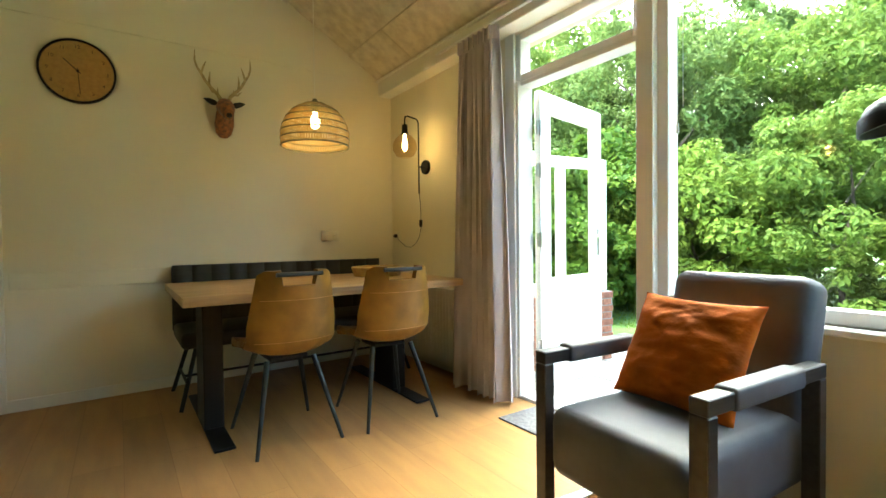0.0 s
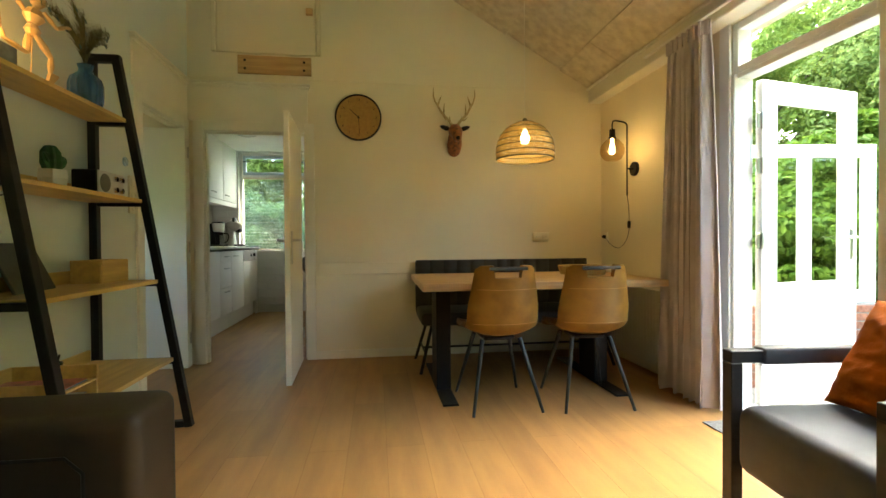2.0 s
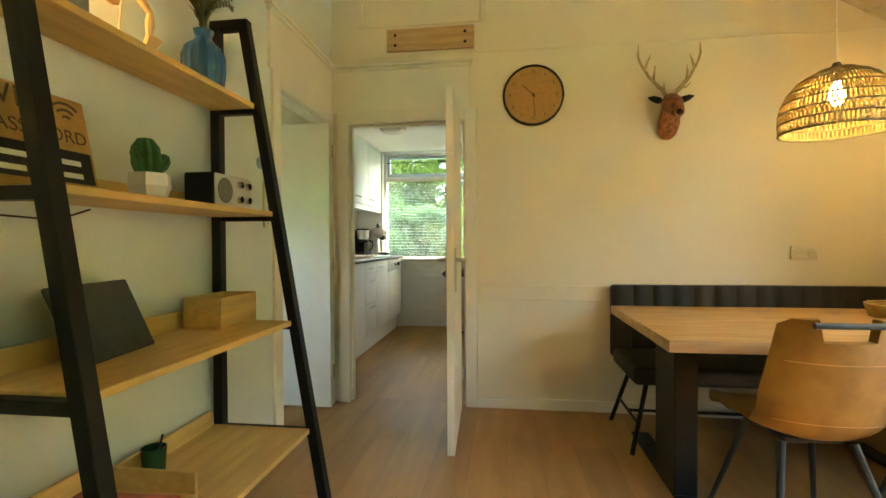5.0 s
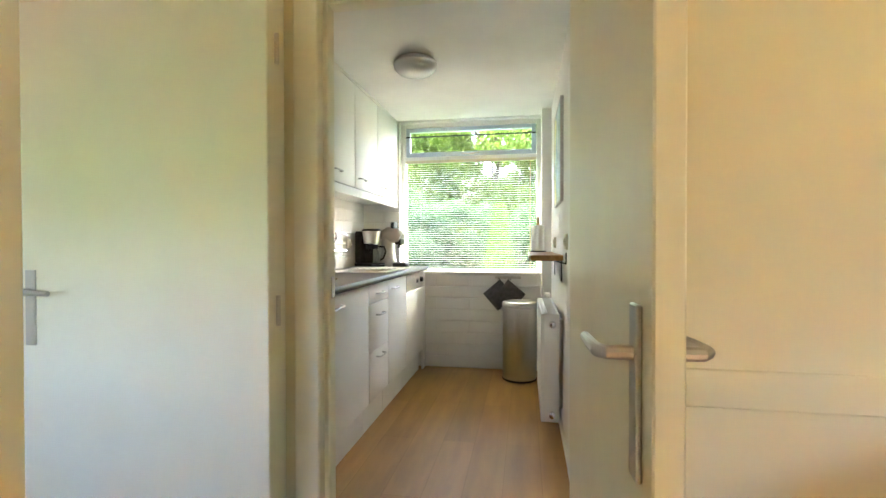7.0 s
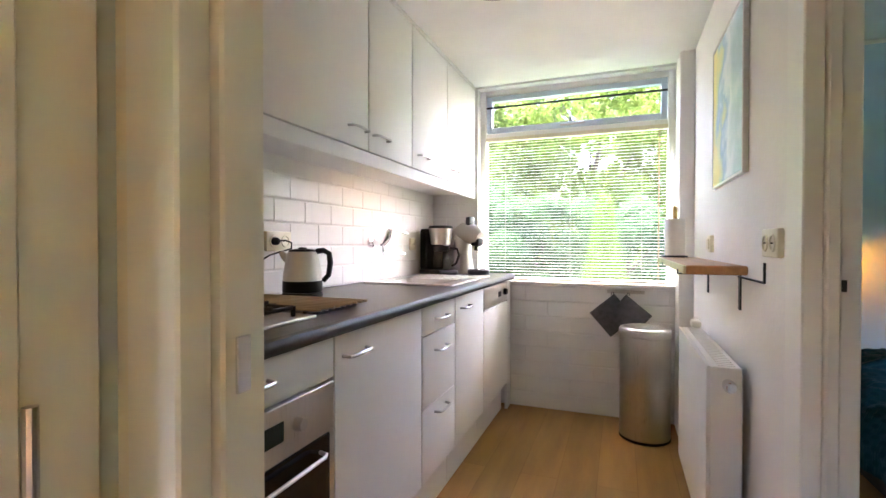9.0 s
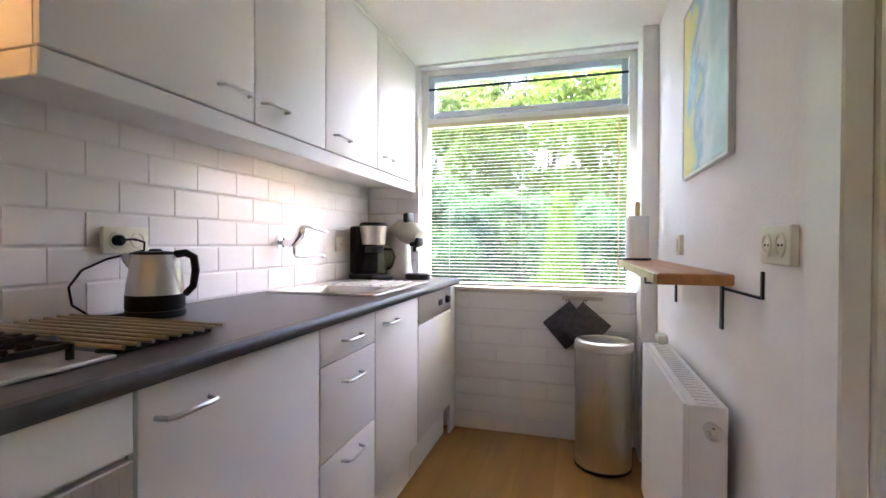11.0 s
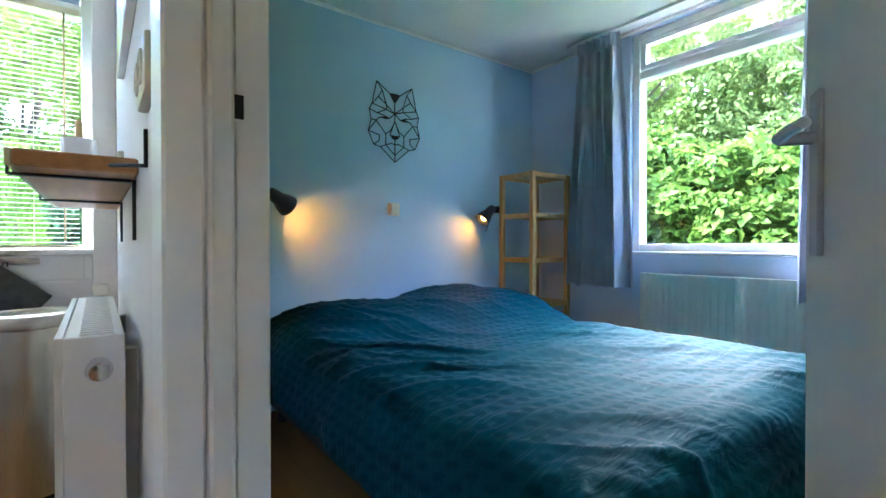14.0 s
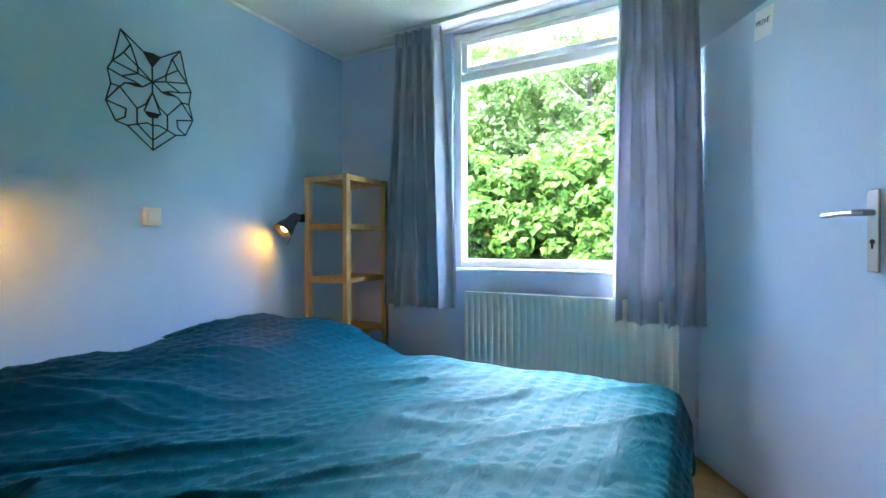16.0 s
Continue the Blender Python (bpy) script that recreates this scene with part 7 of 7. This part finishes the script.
# ---- garden ----
def leaf_cloud(seed, n_clumps, per, size, shape, leaf, wid=0.55, droop=0.2):
    """Leaves scattered in clumps through an uneven crown: one mesh of folded leaves."""
    rs = np.random.RandomState(seed)
    cs = []
    while len(cs) < n_clumps:
        p = rs.uniform(-1, 1, 3)
        d = np.linalg.norm(p)
        if 0.25 < d < 1.0:
            p = p / d * (d ** 0.5) * rs.uniform(0.72, 1.12)
            cs.append(p * shape)
    cs = np.array(cs)
    rad = rs.uniform(0.5, 1.15, n_clumps) * size
    N = n_clumps * per
    ci = np.repeat(np.arange(n_clumps), per)
    q = rs.normal(0, 1, (N, 3))
    q /= np.linalg.norm(q, axis=1)[:, None]
    pos = cs[ci] + q * rad[ci][:, None] * (rs.uniform(0.35, 1, N) ** 0.5)[:, None] * np.array([1, 1, 0.75])
    # each leaf lies roughly across the clump's outward way
    nrm = q * 0.7 + rs.normal(0, 0.5, (N, 3)) + np.array([0, 0, 0.5])
    nrm /= np.linalg.norm(nrm, axis=1)[:, None]
    t = np.cross(nrm, rs.normal(0, 1, (N, 3)))
    t /= np.linalg.norm(t, axis=1)[:, None]
    t[:, 2] -= droop
    b = np.cross(nrm, t)
    L = leaf * rs.uniform(0.6, 1.3, N)[:, None]
    fold = nrm * L * 0.12
    v = np.stack([pos - t * L * 0.5, pos + b * L * wid * 0.5 + fold, pos + t * L * 0.55, pos - b * L * wid * 0.5 + fold], 1).reshape(-1, 3)
    i = np.arange(N) * 4
    f = np.concatenate([np.stack([i, i + 1, i + 2], 1), np.stack([i, i + 2, i + 3], 1)])
    return v, f


def leaf_mesh(name, seed, n_clumps, per, size, shape, leaf, mat, wid=0.55):
    v, f = leaf_cloud(seed, n_clumps, per, size, np.array(shape), leaf, wid)
    me = bpy.data.meshes.new(name)
    me.from_pydata(v.tolist(), [], f.tolist())
    me.materials.append(mat)
    return me


def limbs(h, spread, seed, r):
    rs = random.Random(seed)
    bm = B()
    tube(bm, [(0, 0, -0.1), (rs.uniform(-.1, .1), rs.uniform(-.1, .1), h * 0.3), (rs.uniform(-.2, .2), rs.uniform(-.2, .2), h * 0.6), (rs.uniform(-.3, .3), rs.uniform(-.3, .3), h * 0.92)], [r * 1.3, r, r * 0.7, r * 0.2], 9)
    for k in range(9):
        a, z = k * 2.4 + rs.uniform(-.4, .4), h * rs.uniform(0.15, 0.65)
        d = spread * rs.uniform(0.6, 0.95)
        tube(bm, [(0, 0, z), (math.cos(a) * d * 0.5, math.sin(a) * d * 0.5, z + h * 0.13), (math.cos(a) * d, math.sin(a) * d, z + h * 0.26)], [r * 0.5, r * 0.3, r * 0.08], 7)
    return bm


shrub_a = leaf_mesh("crown", 1, 120, 230, 0.34, (1.5, 1.5, 1.35), 0.098, M_LEAF)
shrub_b = leaf_mesh("crown", 2, 130, 220, 0.30, (1.3, 1.3, 1.5), 0.078, M_LEAFMID)
shrub_c = leaf_mesh("crown", 8, 150, 170, 0.34, (1.5, 1.5, 1.5), 0.13, M_HAZEL, 0.75)
hedge_a, hedge_b = shrub_a.copy(), shrub_b.copy()
hedge_a.materials[0] = hedge_b.materials[0] = M_HEDGE
tree_a = leaf_mesh("crown", 3, 190, 190, 0.50, (2.5, 2.5, 2.6), 0.12, M_LEAFDARK)
tree_b = leaf_mesh("crown", 4, 190, 180, 0.55, (2.6, 2.6, 3.2), 0.135, M_LEAFMID)
shrub_limbs = mesh_of("trunk", limbs(2.2, 1.2, 1, 0.03), M_BARK, 40)
tree_limbs = mesh_of("trunk", limbs(6.5, 2.2, 2, 0.08), M_BARK, 40)


def plant(name, label, crown, wood, x, y, z, rz, s, lift, group=""):
    ob = thing(name, label, "tree" if name == "tree" else "shrub", (x, y, -0.2), rz, group)
    c = new("crown", crown)
    c.parent = ob
    c.matrix_basis = Matrix.LocRotScale((0, 0, lift * s), None, (s, s, s))
    t = new("trunk", wood)
    t.parent = ob
    t.matrix_basis = Matrix.Diagonal((s, s, s, 1))
    return ob


rs = random.Random(7)
# shrubs along the lawn east of the house
for k, (x, y, s, m) in enumerate(((8.4, -4.0, 1.1, 0), (9.0, -1.8, 1.2, 1), (8.2, 0.2, 1.05, 0), (8.8, 2.2, 1.25, 1), (8.0, 4.0, 1.05, 0), (8.6, 6.0, 1.25, 4), (7.2, 8.2, 1.15, 4), (6.6, 9.6, 1.25, 4), (5.6, 5.0, 0.70, 4), (6.6, 7.2, 0.95, 4), (5.6, 9.4, 1.0, 4), (7.0, 5.6, 1.05, 4), (9.2, -6.4, 1.2, 0), (7.4, -8.4, 1.2, 1))):
    plant("shrub", "dense fresh green leafy shrub at the lawn edge", (shrub_a, shrub_b, hedge_a, hedge_b, shrub_c)[m], shrub_limbs, x, y, -0.2, rs.uniform(0, 360), s, 1.15, "garden shrubs")
for k, (x, y, s, m) in enumerate(((13.5, -6, 1.1, 0), (12.8, -1.0, 1.2, 0), (13.0, 3.2, 0.95, 1), (12.2, 7.2, 1.2, 0), (11.0, 11.5, 1.1, 1), (17.5, -4, 1.5, 1), (17.5, 1.5, 1.45, 0), (17.0, 7.0, 1.5, 0), (16.5, 13, 1.6, 1), (13.0, -11, 1.3, 1), (19, -12, 1.6, 0))):
    plant("tree", "tall leafy deciduous tree behind the shrubs", tree_b if m else tree_a, tree_limbs, x, y, -0.2, rs.uniform(0, 360), s, 3.6, "garden trees")
# behind the kitchen
for k, (x, y, s, m) in enumerate(((-3.6, 11.0, 1.0, 0), (-2.2, 10.6, 0.85, 1), (-0.9, 10.9, 0.8, 0), (0.6, 11.2, 0.95, 1), (-5.4, 11.6, 1.1, 1))):
    plant("shrub", "leafy green hedge shrub behind the kitchen", hedge_b if m else hedge_a, shrub_limbs, x, y, -0.2, rs.uniform(0, 360), s, 1.1, "hedge shrubs")
for k, (x, y, s, m) in enumerate(((-4.6, 16.5, 1.0, 0), (-1.8, 16.0, 1.0, 1), (0.7, 18.5, 0.95, 1), (-9, 18, 1.15, 0), (4.8, 18.0, 1.0, 0))):
    plant("tree", "tall leafy tree beyond the kitchen hedge", tree_b if m else tree_a, tree_limbs, x, y, -0.2, rs.uniform(0, 360), s, 3.6, "trees behind the house")
# slender conifer seen through the blind
cf = thing("conifer", "slender light green conifer behind the kitchen", "tree", (-1.22, 9.4, -0.2))
rsn = np.random.RandomState(11)
N = 9000
hz = rsn.uniform(0, 1, N) ** 1.3
an = rsn.uniform(0, math.tau, N)
rad = (0.42 * (1 - hz) + 0.03) * rsn.uniform(0.55, 1.0, N)
pos = np.stack([rad * np.cos(an), rad * np.sin(an), 0.1 + hz * 1.85], 1)
up = np.stack([0.5 * np.cos(an), 0.5 * np.sin(an), np.full(N, 0.9)], 1) + rsn.normal(0, 0.25, (N, 3))
sd = np.cross(up, rsn.normal(0, 1, (N, 3)))
sd /= np.linalg.norm(sd, axis=1)[:, None]
L = rsn.uniform(0.05, 0.10, N)[:, None]
v = np.stack([pos - sd * 0.008, pos + sd * 0.008, pos + up * L], 1).reshape(-1, 3)
me = bpy.data.meshes.new("foliage")
me.from_pydata(v.tolist(), [], np.arange(N * 3).reshape(-1, 3).tolist())
me.materials.append(M_CONIFER)
o = new("foliage", me)
o.parent = cf
part("trunk", rod(B(), (0, 0, 0), (0, 0, 1.6), 0.03, 0.008), M_BARK, cf)
# low ground cover under the bedroom window
gv, gf = leaf_cloud(21, 160, 60, 0.16, np.array([1.9, 2.2, 0.28]), 0.09)
me = bpy.data.meshes.new("ground_cover")
me.from_pydata(gv.tolist(), [], gf.tolist())
me.materials.append(M_LEAFMID)
o = new("ground_cover", me)
o.location = (4.9, 6.0, 0.05)
tagged(o, "low green ground cover plants below the window", "plants", kind="stuff")
# grass blades near the terrace
gr_ = np.random.RandomState(31)
N = 24000
p = np.stack([gr_.uniform(5.6, 9.0, N), gr_.uniform(-5, 6, N), np.full(N, -0.2)], 1)
d = gr_.normal(0, 0.02, (N, 3))
d[:, 2] = gr_.uniform(0.03, 0.07, N)
w = np.stack([gr_.normal(0, 0.004, N), gr_.normal(0, 0.004, N), np.zeros(N)], 1)
v = np.stack([p - w, p + w, p + d], 1).reshape(-1, 3)
me = bpy.data.meshes.new("grass")
me.from_pydata(v.tolist(), [], np.arange(N * 3).reshape(-1, 3).tolist())
me.materials.append(M_LEAF)
tagged(new("grass", me), "short mown lawn grass", "grass", kind="stuff")

# ---- tiles, last ----
def tile_mesh(name, w, h, t=0.0045, bev=0.007, bx=0.002):
    """A bevelled metro tile; local x along the wall, front at -y."""
    bm = B()
    back = [bm.verts.new((x, 0, z)) for x, z in ((0, 0), (w, 0), (w, h), (0, h))]
    mid = [bm.verts.new((x, -t * 0.45, z)) for x, z in ((0, 0), (w, 0), (w, h), (0, h))]
    top = [bm.verts.new((x, -t, z)) for x, z in ((bx, bev), (w - bx, bev), (w - bx, h - bev), (bx, h - bev))]
    for k in range(4):
        j = (k + 1) % 4
        bm.faces.new((back[k], back[j], mid[j], mid[k])), bm.faces.new((mid[k], mid[j], top[j], top[k]))
    bm.faces.new(top)
    return mesh_of(name, bm, M_TILE)


GAP = 0.0025
cache = {}


def tiles(parent, length, z0, z1, place, shift=0.0, TW=0.21, TH=0.105):
    row, z = 0, z0
    while z < z1 - 0.02:
        h = min(TH, z1 - z) - GAP
        x = -(TW / 2 if row % 2 else 0) - shift
        while x < length - 0.01:
            a, b = max(0, x), min(length, x + TW) - 0.0014
            if b - a > 0.015:
                key = (round(b - a, 3), round(h, 3))
                if key not in cache:
                    cache[key] = tile_mesh("tile", b - a, h)
                o = new("tile", cache[key])
                o.parent = parent
                o.matrix_basis = place(a, z) @ pose(0, 0, 0, random.uniform(-0.25, 0.25), 0, random.uniform(-0.2, 0.2))
            x += TW
        row, z = row + 1, z + TH


random.seed(3)
tiles(west_tiles, 6.85 - 3.94, CT + 0.002, 1.60, lambda a, z: pose(KX0 + 0.001, 3.94 + a, z, 0, 0, 90), 0.06)
tiles(west_tiles, 4.58 - 3.94, CT + 0.002 + 6 * 0.105, 1.86, lambda a, z: pose(KX0 + 0.001, 3.94 + a, z, 0, 0, 90), 0.06)
tiles(north_tiles, 1.10, 0.004, 0.90, lambda a, z: pose(-1.798 + a, KY1 - 0.001, z, 0, 0, 0), 0.05, 0.32, 0.112)
tiles(north_tiles, 0.365, CT + 0.002, 1.60, lambda a, z: pose(-2.42 + a, KY1 - 0.001, z, 0, 0, 0), 0.0)
